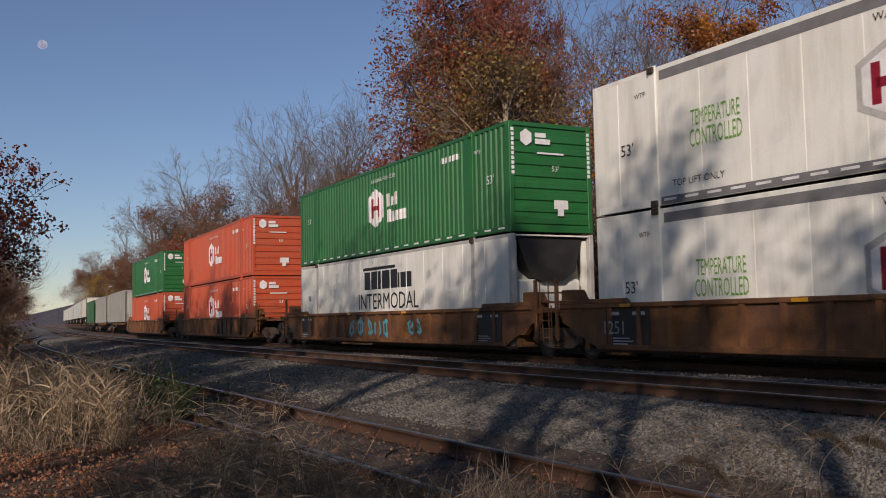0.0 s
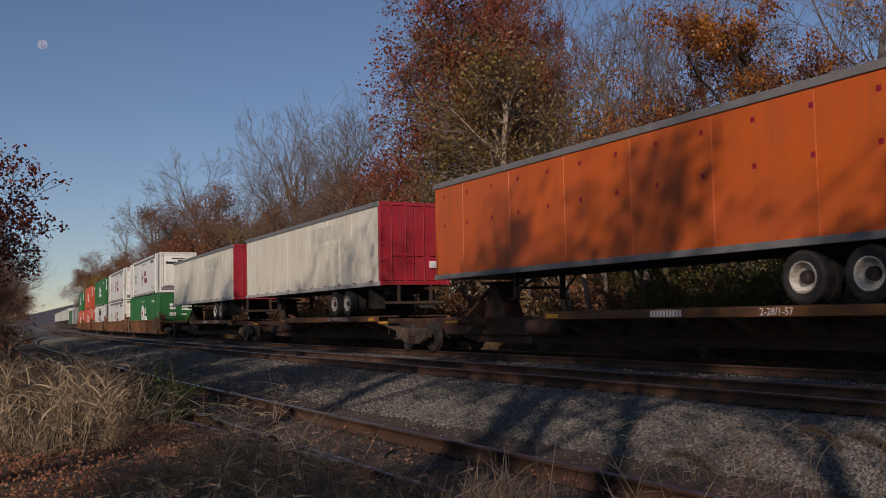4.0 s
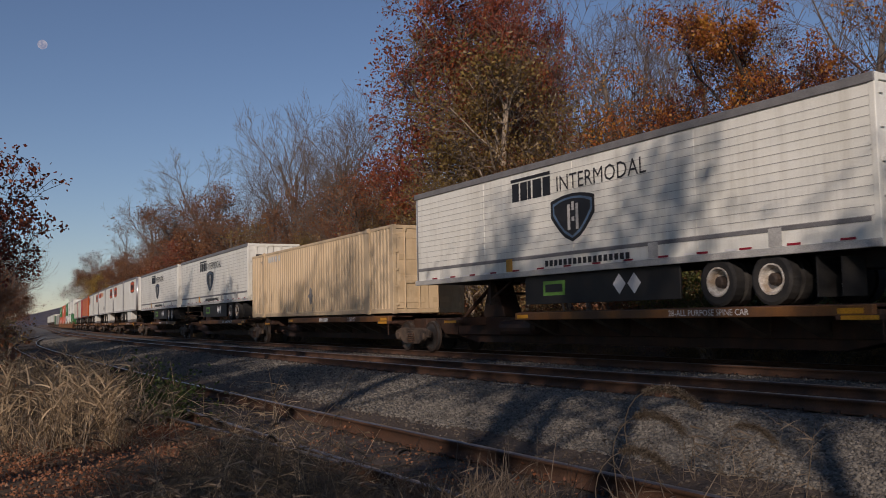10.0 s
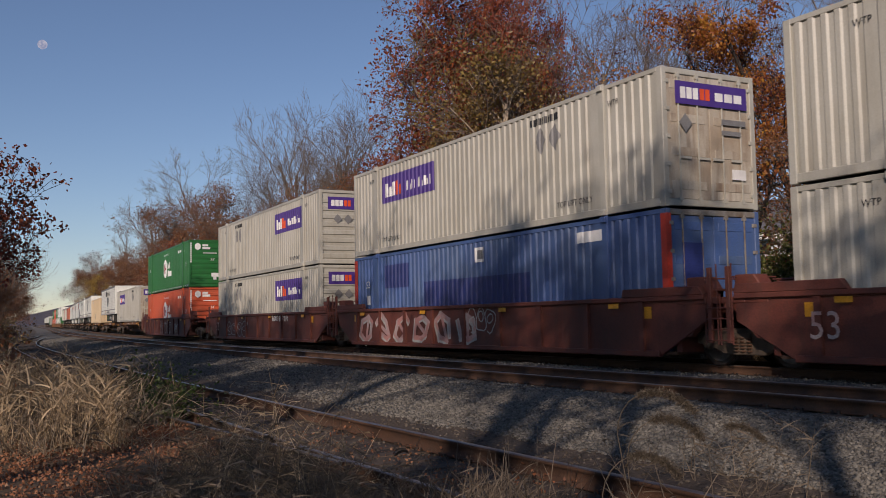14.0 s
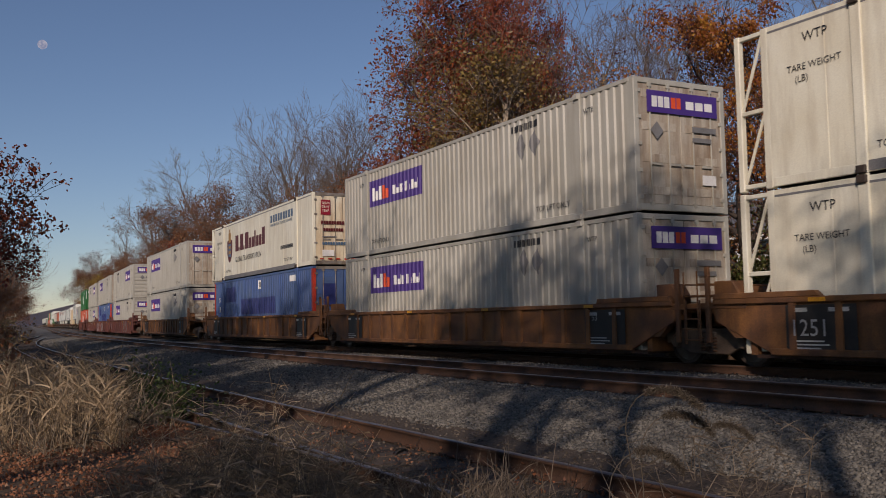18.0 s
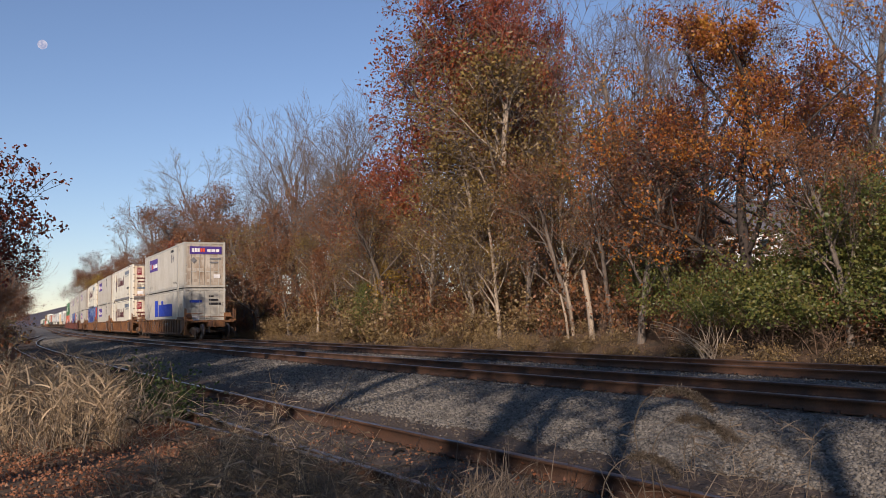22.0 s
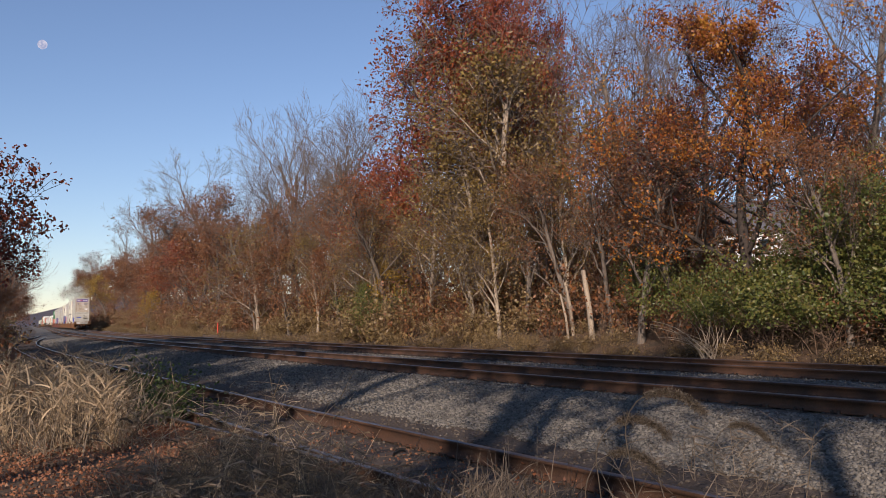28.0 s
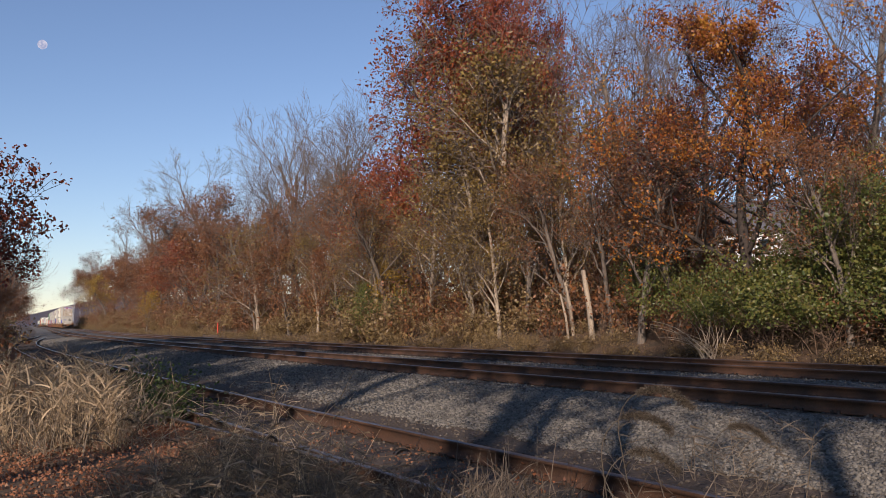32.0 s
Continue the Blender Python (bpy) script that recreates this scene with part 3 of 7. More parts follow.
def put_tree(proto, x, lat, top, turn, wide=1.0):
    at = stand(x, lat)
    tall = max(c[2] for o in proto.children for c in o.bound_box)
    k = rise(at, x, top) / (0.9 * tall)
    ob = copy_thing(proto, Matrix.Translation(at) @ Matrix.Rotation(turn, 4, "Z"))
    ob.scale = (k * wide, k * wide, k)
    return ob


def build_trees():
    H = 12.0
    bare = [tree("bare_tree", 11 + i, H, "leafless grey deciduous tree on the wooded bank", "bark", kids=(9, 6, 5, 3), spread=0.72, lift=0.42, least=0.008, r0=H * 0.0125, fork=0.26, wander=0.1, length=0.52) for i in range(4)]
    brown = [tree("thin_brown_tree", 31 + i, H, "slender tree with sparse rust-brown leaves", "bark", "l_rust", 3600, 0.1, 0.28, least=0.011, kids=(9, 6, 4, 3), spread=0.7, lift=0.35, fork=0.2) for i in range(3)]
    tall = [tree("tall_tree", 111 + i, H, "tall unseen tree with a high thin crown on the sunny side", "bark", "l_rust", 8000, 0.11, 0.28, least=0.011, kids=(10, 6, 5, 3), spread=0.8, lift=0.25, fork=0.52, length=0.4) for i in range(3)]
    slim = [tree("slim_tree", 121, H, "slim straight unseen tree with a thin rust-brown crown", "bark", "l_rust", 2300, 0.11, 0.28, least=0.011, kids=(9, 6, 4, 3), spread=0.7, lift=0.3, fork=0.6, length=0.33, wander=0.03, r0=0.17)]
    rusty = [tree("russet_tree", 41 + i, H, "young tree full of rust-red autumn leaves", "bark", "l_red", 8000, 0.13, 0.34, kids=(11, 6, 5, 3), spread=0.8, lift=0.25, fork=0.14) for i in range(2)]
    olive = [tree("olive_brown_tree", 51 + i, H, "tree tangled in vines with olive-brown leaves", "bark_pale", "l_olive", 5200, 0.11, 0.32, kids=(11, 6, 5, 3), spread=0.75, lift=0.25, fork=0.16, least=0.01) for i in range(2)]
    rust = [tree("rust_brown_tree", 61 + i, H, "tree with dull rust-brown autumn leaves", "bark", "l_rust", 6500, 0.13, 0.36, kids=(11, 6, 4, 3), spread=0.8, lift=0.25, fork=0.14) for i in range(2)]
    yellow = tree("yellow_tree", 71, H, "small tree with yellow autumn leaves", "bark", "l_yellow", 1500, 0.2, 0.3, kids=(10, 6, 4, 3), spread=0.7)
    oak = tree("red_oak", 81, 16.0, "tall oak with deep red autumn crown and vines on its trunk", "bark_pale", "l_red", 27000, 0.11, 0.19, reach=6.2, patch=-0.2, kids=(22, 8, 5, 4), spread=1.0, lift=0.22, fork=0.34, length=0.46, least=0.012,
               r0=0.3, segs=(9, 5, 3, 2, 1), second=("l_olive", 3600, 0.09, 0.12, 0.8))
    maple = tree("orange_maple", 91, 11.0, "maple with thinning orange and yellow leaves in patches", "bark_dark", "l_orange", 20000, 0.078, 0.18, patch=-0.02, under=("l_plum", 3000, "dark red leaves in the crown's other patches"), kids=(12, 6, 5, 4), spread=0.95, lift=0.2, fork=0.16, length=0.55, r0=0.22)
    green = [tree("green_tree", 131 + i, 6.0, "small tree in full green leaf on the bank", "bark_dark", "l_green", 9000, 0.075, 0.2, kids=(12, 7, 5, 3), spread=0.85, lift=0.25, fork=0.08, length=0.5) for i in range(2)]
    protos = bare + slim + tall + brown + rusty + olive + rust + [yellow, oak, maple] + green
    rng = random.Random(4)
    spots = [("oak", 0, 838, 23.5, -45, 1.0), ("oak", 0, 968, 26, 22, 0.62),
             ("maple", 0, 1335, 22.5, -25, 1.0), ("maple", 0, 1450, 24.5, 140, 0.9), ("maple", 0, 1220, 24.5, 170, 0.5)]
    rows = {"bare": ((600, 27, 165), (555, 30, 195), (640, 24, 235), (515, 31, 235), (470, 28, 285), (435, 33, 280), (392, 31, 290), (352, 27, 318), (268, 31, 350), (312, 31, 345), (238, 35, 398),
                     (1090, 25, 5), (1140, 28, -20), (1185, 24, 40), (1490, 28, -60), (1545, 26, -80), (1575, 25, -20), (1045, 31, 20), (725, 31, 130), (900, 32, 40), (1420, 30, -20), (680, 29, 190), (1260, 30, 0)),
            "brown": ((330, 24, 350), (430, 21, 380), (480, 22, 340), (530, 21, 345), (575, 23, 330), (690, 21, 330), (930, 21, 250), (1010, 21, 290), (1080, 21, 270), (1130, 20, 240), (1200, 21, 250), (410, 26, 330),
                      (1500, 20, 220), (640, 30, 300), (1290, 27, 150)),
            "rusty": ((335, 22, 425), (720, 25, 260), (290, 26, 440)),
            "olive": ((655, 21, 385), (760, 21, 330), (860, 21, 250), (905, 22, 120), (1000, 22, 300), (455, 20.2, 400), (560, 20, 420), (668, 20.5, 360), (835, 20.6, 320), (880, 20.2, 340), (900, 22.0, 110), (700, 24, 360), (1100, 24, 230)),
            "rust": ((345, 21, 365), (300, 24, 400), (255, 26, 440), (380, 22, 400), (175, 36, 455), (200, 40, 452), (232, 38, 448), (262, 36, 440), (300, 40, 430), (330, 42, 420), (370, 42, 400), (420, 44, 390), (480, 46, 370), (540, 46, 350), (600, 46, 330), (660, 46, 310), (720, 44, 330), (780, 46, 340), (850, 44, 350), (920, 42, 340), (990, 40, 330), (1060, 40, 340), (1130, 38, 330), (1200, 40, 300), (1240, 38, 330), (1500, 36, 300), (1550, 36, 280), (1520, 40, 200), (160, 26, 462), (200, 26, 455), (225, 24, 462), (280, 22, 460), (450, 20, 440), (510, 20, 420), (600, 20, 400), (1180, 23, 330), (185, 21, 500)),
            "yellow": ((258, 19, 515), (192, 21, 490), (690, 20.6, 470)),
            "green": ((1500, 21.8, 320), (1560, 21, 270), (1465, 22.5, 400), (1540, 23, 330), (1580, 20.5, 380), (1130, 21.5, 430), (655, 20.2, 500))}
    kinds = {"tall": tall, "slim": slim, "bare": bare, "brown": brown, "rusty": rusty, "olive": olive, "rust": rust, "yellow": [yellow], "oak": [oak], "maple": [maple], "green": green}
    for kind, group in rows.items():
        for i, (x, lat, top) in enumerate(group):
            spots.append((kind, i % len(kinds[kind]), x, lat, top, rng.uniform(0.85, 1.25)))
    for kind, i, x, lat, top, wide in spots:
        put_tree(kinds[kind][i], x, lat, top, 0.5 * x, wide)
    # trees on the camera's side of the line: beside the view on the far left, and those whose shade falls on the train
    for kind, x, y, h in (("rust", 2.6, 42, 3.6), ("bare", 3.4, 52, 7), ("rust", 4.3, 62, 5.0), ("rust", 5.2, 72, 6), ("bare", 6.2, 84, 8), ("rust", 7.4, 96, 7.5), ("rust", 8.6, 110, 8.5), ("bare", 10.0, 124, 10),
                          ("rust", 10.6, 130, 9), ("rust", 11.5, 140, 9.5), ("rust", 12.5, 152, 10), ("bare", 13.5, 162, 12), ("rust", 14.5, 175, 10.5), ("rust", 1.0, 34, 3.2), ("rust", 8, 150, 9), ("rust", 5, 120, 8)):
        group = kinds[kind]
        ob = copy_thing(group[rng.randrange(len(group))], Matrix.Translation((x, y, ground_height(x - bend(y), y))) @ Matrix.Rotation(rng.uniform(0, 6.28), 4, "Z"))
        ob.scale = (h / H, h / H, h / H)
    # leans that steer where the trunk shadows lie on the ballast
    LEANS = {(-2.58, -2.22): radians(-9), (-4.57, -4.53): radians(7)}
    # the unseen wood on the sunny side, behind and beside the eye, placed so that its shade falls on the line
    for kind, x, y, h in (("slim", -2.58, -2.22, 12.0), ("slim", -4.57, -4.53, 13.0), ("bare", -5.57, -3.03, 14.5), ("brown", -11.2, 45.3, 18.7), ("brown", -9.1, 33.7, 16.9), ("tall", -12.6, 11.3, 17.9), ("brown", -2.3, 0.2, 4.6), ("slim", -9.9, -0.3, 20.0),  
                          ("brown", -15.8, 20.7, 18.3), ("rust", -10.2, -3.6, 6.5), ("brown", -11.9, 13.6, 18.6), ("tall", -7.3, 37.6, 16.4), ("tall", -7.0, 8.7, 12.2), ("brown", -12.2, 43.9, 17.8),
                          ("tall", -10.1, 40.6, 17.7), ("tall", -11.6, 29.2, 17.9), ("slim", -9.3, -5.3, 19.0), ("rust", -7.0, 22.0, 9.5), ("rust", -7.2, 30.0, 10.0), ("rust", -6.4, 39.0, 10.0), ("rust", -5.5, 50.0, 9.0), ("rust", -3.3, 2.3, 5.0), ("rust", -2.2, 3.8, 3.3), ("slim", -4.2, -6.9, 15.0)):
        group = kinds[kind]
        ob = copy_thing(group[int(abs(x) * 10) % len(group)], Matrix.Translation((x, y, ground_height(x - bend(y), y))) @ Matrix.Rotation(LEANS.get((x, y), 0.0), 4, (1, 1, 0)) @ Matrix.Rotation(x * 7 + y * 3, 4, "Z"))
        ob.scale = (h / H, h / H, h / H)
    for ob in protos:
        for o in (*ob.children_recursive, ob):
            bpy.data.objects.remove(o)
    # the maroon-leaved tree close to the left of the view
    m = tree("maroon_tree", 101, 4.9, "low tree with dark maroon and rust leaves beside the siding", "bark_dark", "l_dark", 44000, 0.06, 0.08, low=2.4, reach=4.4, kids=(16, 8, 6, 4), spread=1.1, lift=0.14, fork=0.58, length=0.85, r0=0.13)
    m.location = (-1.1, 20.0, -0.45)


def bush_mesh(seed, r, h, stems, leaf, leaves, size, twig, low=0.0):
    """A bush as limbs and leaves round its foot."""
    rng = random.Random(seed)
    pieces, tips = [], []
    for i in range(stems):
        a, d = rng.uniform(0, 6.28), Vector((rng.gauss(0, 0.5), rng.gauss(0, 0.5), 1)).normalized()
        p = Vector((math.cos(a), math.sin(a), 0)) * rng.uniform(0, r * 0.6)
        ln, rad = h * rng.uniform(0.6, 1.15), rng.uniform(0.006, 0.016)
        for k in range(5):
            d = (d + Vector((rng.gauss(0, 0.22), rng.gauss(0, 0.22), -0.06 * k))).normalized()
            q = p + d * ln / 5
            pieces.append((p, q, rad, rad * 0.8, 2))
            for j in range(2):
                b = (d + Vector((rng.gauss(0, 0.7), rng.gauss(0, 0.7), rng.gauss(0, 0.5)))).normalized()
                e = q + b * ln * rng.uniform(0.12, 0.3)
                pieces.append((q, e, rad * 0.5, rad * 0.3, 2))
                tips.append(e)
            p, rad = q, rad * 0.8
            tips.append(q)
    return limbs_mesh("branchwork", pieces, M[twig], 0.005), (leaves_mesh("leaves", [p for p in tips if p.z > low * h], leaves, size, 0.13, M[leaf], seed) if leaves else None)


def build_undergrowth():
    kinds = {"green": ("green_shrub", "leafy green shrub on the bank beside the track", [bush_mesh(200 + i, 0.9, 1.7, 16, "l_green", 3000, 0.05, "twig_brown", 0.42) for i in range(3)]),
             "tan": ("brown_shrub", "tangled brown shrub with tan withered leaves", [bush_mesh(210 + i, 0.9, 1.5, 20, "l_tan", 1500, 0.09, "twig_brown") for i in range(3)]),
             "twiggy": ("bare_shrub", "bare tangle of brown brush stems", [bush_mesh(220 + i, 1.0, 2.0, 14, "l_rust", 450, 0.09, "twig_brown") for i in range(3)]),
             "low": ("low_weeds", "low tan weeds at the foot of the bank", [bush_mesh(230 + i, 0.8, 0.55, 14, "l_tan", 800, 0.042, "l_weed") for i in range(3)])}
    rng = random.Random(12)

    def add(kind, x, y, k):
        name, label, variants = kinds[kind]
        twigs, leaves = variants[rng.randrange(3)]
        lat = x - bend(y)
        root = tagged(new(name), label, "shrub", group="undergrowth on the bank")
        part("branchwork", twigs, None, root)
        if leaves:
            part("leaves", leaves, None, root)
        root.matrix_world = Matrix.Translation((x, y, ground_height(lat, y) - 0.04)) @ Matrix.Rotation(rng.uniform(0, 6.28), 4, "Z") @ Matrix.Diagonal((k, k, k * rng.uniform(0.85, 1.15), 1))

    s = 8.0
    while s < 330:
        far = 1 + s / 60
        for lat0, lat1 in ((18.4, 19.2), (19.2, 20.4), (20.4, 22.0), (22.0, 24.5)):
            lat = rng.uniform(lat0, lat1)
            y = s + rng.uniform(-0.5, 0.5) * far
            x = bend(y) + lat
            view_x = 784 + 1667 * math.tan(math.atan2(x, y) - radians(29.67))
            if view_x > 1110:
                kind = "low" if lat < 19.2 else ("green" if (lat < 21.2 or view_x > 1480) and rng.random() < 0.85 else "twiggy")
                k = rng.uniform(0.8, 1.3) * (1.0 if view_x < 1450 else 1.0 + 0.7 * min((lat - 19) / 3, 1)) if kind == "green" else 0.8
            elif 600 < view_x < 690 and lat < 21:
                kind, k = ("green" if rng.random() < 0.4 else "tan"), 1.1
            else:
                kind = "low" if lat < 19.6 else rng.choice(("tan", "twiggy", "low")) if lat < 21 else rng.choice(("twiggy", "twiggy", "tan"))
                k = rng.uniform(0.6, 1.0) if lat < 21 else rng.uniform(0.9, 1.4)
            add(kind, x, y, k * (1 + 0.12 * (far - 1)))
        s += 0.95 * far
    s = 14.0
    while s < 150:
        lat = rng.uniform(26, 34)
        add(rng.choice(("twiggy", "tan")), bend(s) + lat, s, rng.uniform(1.8, 2.6))
        s += 2.6 + s / 40
    s = 14.0
    while s < 110:
        lat = rng.uniform(34, 46)
        x = bend(s) + lat
        if not 1270 < 784 + 1667 * math.tan(math.atan2(x, s) - radians(29.67)) < 1440:
            add(rng.choice(("twiggy", "tan", "tan")), x, s, rng.uniform(2.4, 3.4))
        s += 2.7 + s / 60
    for x, y, kind, k in ((1.2, 31, "tan", 1.0), (1.6, 35, "twiggy", 1.0), (0.8, 28, "twiggy", 1.0), (2.0, 40, "tan", 1.1), (2.4, 46, "twiggy", 1.1), (3.9, 58, "tan", 1.5), (4.9, 70, "tan", 1.6), (-1.0, 21, "twiggy", 1.0), (0.3, 15.5, "twiggy", 0.9), (0.6, 19, "twiggy", 1.0), (0.2, 24, "tan", 1.0), (-0.6, 26, "twiggy", 1.1), (1.0, 30, "tan", 1.0), (0.4, 33, "twiggy", 1.1), (-0.5, 29, "tan", 1.3), (1.6, 39, "twiggy", 1.1), (2.3, 46, "tan", 1.2), (2.6, 56, "twiggy", 1.2)):
        add(kind, x, y, k)


def blades_mesh(name, rows, material, seed):
    """Bent blades: rows of foot, direction, length and width."""
    rng = np.random.default_rng(seed)
    vs, fs, base = [], [], 0
    for p, d, ln, wd, *bow in rows:
        p, d = np.array(p), np.array(d) / np.linalg.norm(d)
        side = np.cross(d, rng.normal(0, 1, 3)); side /= np.linalg.norm(side) + 1e-9
        fall = bow[0] if bow else rng.uniform(0.15, 1.5)
        pts = []
        for k in range(5):
            f = k / 4
            c = p + d * ln * f + np.array([d[0], d[1], -0.55]) * fall * ln * f * f * 0.6
            w = wd * (1 - f) ** 0.6
            pts += [c - side * w, c + side * w] if k < 4 else [c]
        vs.append(np.array(pts))
        fs += [(base + 2 * k, base + 2 * k + 1, base + 2 * k + 3) for k in range(3)] + [(base + 2 * k, base + 2 * k + 3, base + 2 * k + 2) for k in range(3)] + [(base + 6, base + 7, base + 8)]
        base += 9
    return fast_mesh(name, np.concatenate(vs), fs, material)


def tuft(seed, n, h, r, wd, splay=0.42):
    rng = random.Random(seed)
    rows = []
    for _ in range(n):
        a, q = rng.uniform(0, 6.28), rng.random() ** 0.7 * r
        rows.append(((math.cos(a) * q, math.sin(a) * q, -0.02), (rng.gauss(0, splay), rng.gauss(0, splay), 1), h * rng.uniform(0.45, 1.1), wd * rng.uniform(0.6, 1.3)))
    return rows


def reeds(seed, stalks, h):
    """Dry upright stalks with broad leaves that hang from them, over a skirt of short blades."""
    rng = random.Random(seed)
    rows = []
    for _ in range(stalks):
        a, q = rng.uniform(0, 6.28), rng.random() ** 0.7 * 0.32
        foot, d = Vector((math.cos(a) * q, math.sin(a) * q, -0.02)), Vector((rng.gauss(0, 0.16), rng.gauss(0, 0.16), 1)).normalized()
        ln = h * rng.uniform(0.6, 1.1)
        rows.append((tuple(foot), tuple(d), ln, 0.004, rng.uniform(0.0, 0.15)))
        for _ in range(rng.randrange(3, 7)):
            b = rng.uniform(0, 6.28)
            rows.append((tuple(foot + d * ln * rng.uniform(0.2, 0.95)), (math.cos(b), math.sin(b), rng.uniform(0.3, 2.2)), rng.uniform(0.14, 0.38), rng.uniform(0.005, 0.012), rng.uniform(0.05, 1.1)))
    return rows + tuft(seed + 1, 45, h * 0.6, 0.36, 0.006, 0.7)


def dead_weed(seed, stems, h):
    """Thin forked stems, some broken over, with limp curled leaves along them."""
    rng = random.Random(seed)
    rows = []
    for _ in range(stems):
        a, q = rng.uniform(0, 6.28), rng.random() ** 0.7 * 0.3
        foot = Vector((math.cos(a) * q, math.sin(a) * q, -0.02))
        d = Vector((rng.gauss(0, 0.42), rng.gauss(0, 0.42), 1)).normalized()
        ln = h * rng.uniform(0.5, 1.25)
        rows.append((tuple(foot), tuple(d), ln, 0.004, rng.uniform(0.0, 0.25)))
        for _ in range(rng.randrange(2, 5)):
            f, b = rng.uniform(0.3, 0.95), rng.uniform(0, 6.28)
            at, e = foot + d * ln * f, (math.cos(b), math.sin(b), rng.uniform(0.2, 1.4))
            rows.append((tuple(at), e, rng.uniform(0.1, 0.3), 0.0028, rng.uniform(0.0, 0.4)))
        for _ in range(rng.randrange(3, 7)):
            b = rng.uniform(0, 6.28)
            rows.append((tuple(foot + d * ln * rng.uniform(0.15, 1.0)), (math.cos(b), math.sin(b), rng.uniform(-0.4, 1.0)), rng.uniform(0.05, 0.12), rng.uniform(0.004, 0.008), rng.uniform(0.6, 1.8)))
    return rows + tuft(seed + 1, 34, h * 0.4, 0.36, 0.003, 0.8)


def build_foreground():
    rng = random.Random(77)
    straw = [blades_mesh("blades", reeds(300 + i, 20, 1.0), M["l_straw"], 300 + i) for i in range(4)]
    weed = [blades_mesh("blades", tuft(310 + i, 70, 0.6, 0.34, 0.0045), M["l_weed"], 310 + i) for i in range(3)]

    def add(meshes, name, label, x, y, k, kz=1.0):
        root = tagged(new(name, rng.choice(meshes)), label, "grass", group="dry grass by the siding")
        root.matrix_world = Matrix.Translation((x, y, ground_height(x - bend(y), y))) @ Matrix.Rotation(rng.uniform(0, 6.28), 4, "Z") @ Matrix.Diagonal((k, k, k * kz, 1))

    for _ in range(40):
        y = rng.uniform(11.3, 15.5)
        add(straw, "straw_grass", "tall clump of sunlit straw-coloured dry grass", rng.uniform(0.06, 0.2) * y, y, rng.uniform(0.55, 1.1) * (1.15 if rng.random() < 0.15 else 1.0))
    for _ in range(26):
        y = rng.uniform(15, 26)
        add(straw, "straw_grass", "tall clump of sunlit straw-coloured dry grass", rng.uniform(0.05, 0.17) * y, y, rng.uniform(0.6, 1.0))
    low = [bush_mesh(330 + i, 0.5, 0.75, 12, "l_weedgreen", 700, 0.045, "l_weed") for i in range(2)]
    for _ in range(7):
        y = rng.uniform(13.6, 15.2)
        x = rng.uniform(0.2, 0.235) * y
        root = tagged(new("green_weeds"), "low leafy green weeds among the dry grass", "weeds", group="dry grass by the siding")
        stems, leaves = rng.choice(low)
        part("branchwork", stems, None, root)
        part("leaves", leaves, None, root)
        root.matrix_world = Matrix.Translation((x, y, ground_height(x - bend(y), y) - 0.03)) @ Matrix.Rotation(rng.uniform(0, 6.28), 4, "Z") @ Matrix.Scale(rng.uniform(0.7, 1.1), 4)
    for _ in range(16):
        y = rng.uniform(11, 15)
        add(weed, "dry_weeds", "dry brown weed stems among the straw", rng.uniform(0.08, 0.22) * y, y, rng.uniform(1.2, 1.8))
    dead = [blades_mesh("blades", dead_weed(320 + i, 9, 0.62), M["l_weed"], 320 + i) for i in range(4)]
    for _ in range(60):
        y = rng.uniform(4.6, 9.0)
        add(dead, "dead_weeds", "tangled dead weed stems with curled leaves beside the siding", min(y * rng.uniform(0.2, 0.5), rng.uniform(2.5, 3.05)), y, rng.uniform(0.7, 1.25))
    for _ in range(70):
        y = rng.uniform(4.2, 8.0)
        add(weed, "dry_weeds", "dry brown weed stems beside the siding", min(y * rng.uniform(0.2, 0.6), rng.uniform(2.4, 3.1)), y, rng.uniform(0.5, 1.1))
    for _ in range(22):
        y = rng.uniform(3.0, 4.4)
        add(dead if rng.random() < 0.6 else weed, "dry_weeds", "dry brown weed stems beside the siding", rng.uniform(1.7, 2.9), y, rng.uniform(0.5, 0.95))
    for _ in range(46):
        y = rng.uniform(3.9, 6.2)
        add(weed, "dry_weeds", "dry brown weed stems beside the siding", y * rng.uniform(0.42, 0.68), y, rng.uniform(0.85, 1.35))
    pale = [blades_mesh("blades", dead_weed(340 + i, 10, 0.7), M["l_straw"], 340 + i) for i in range(3)]
    for _ in range(30):
        y = rng.uniform(6.4, 9.8)
        add(pale, "dead_weeds", "pale tangled dead stems with limp leaves beside the siding", min(y * rng.uniform(0.24, 0.42), rng.uniform(2.4, 3.0)), y, rng.uniform(0.75, 1.25))
    for x, y, k in ((3.3, 6.2, 0.9), (4.55, 4.9, 1.2), (5.0, 4.6, 1.0), (6.3, 6.2, 1.1), (5.9, 5.3, 1.2)):
        add(dead, "dead_weeds", "tangled dead weed stems with curled leaves beside the siding", x, y, k)
    pts = [(min(0.05 * y + rng.uniform(0, 0.4) * y, rng.uniform(2.4, 3.3)), y) for y in (rng.uniform(6.5, 14) for _ in range(4200))]
    cs = [(x, y, ground_height(x - bend(y), y) + 0.012) for x, y in pts]
    cs += [(x, y, ground_height(x - bend(y), y) + 0.012) for x, y in ((rng.uniform(3.6, 5.2), rng.uniform(4.5, 12)) for _ in range(260))]
    litter = leaves_mesh("leaf_litter", cs, 24000, 0.027, 0.05, M["l_litter"], 9, droop=0.0)
    tagged(new("leaf_litter", litter), "fallen orange-brown leaves strewn over the ground", "leaves", kind="stuff")


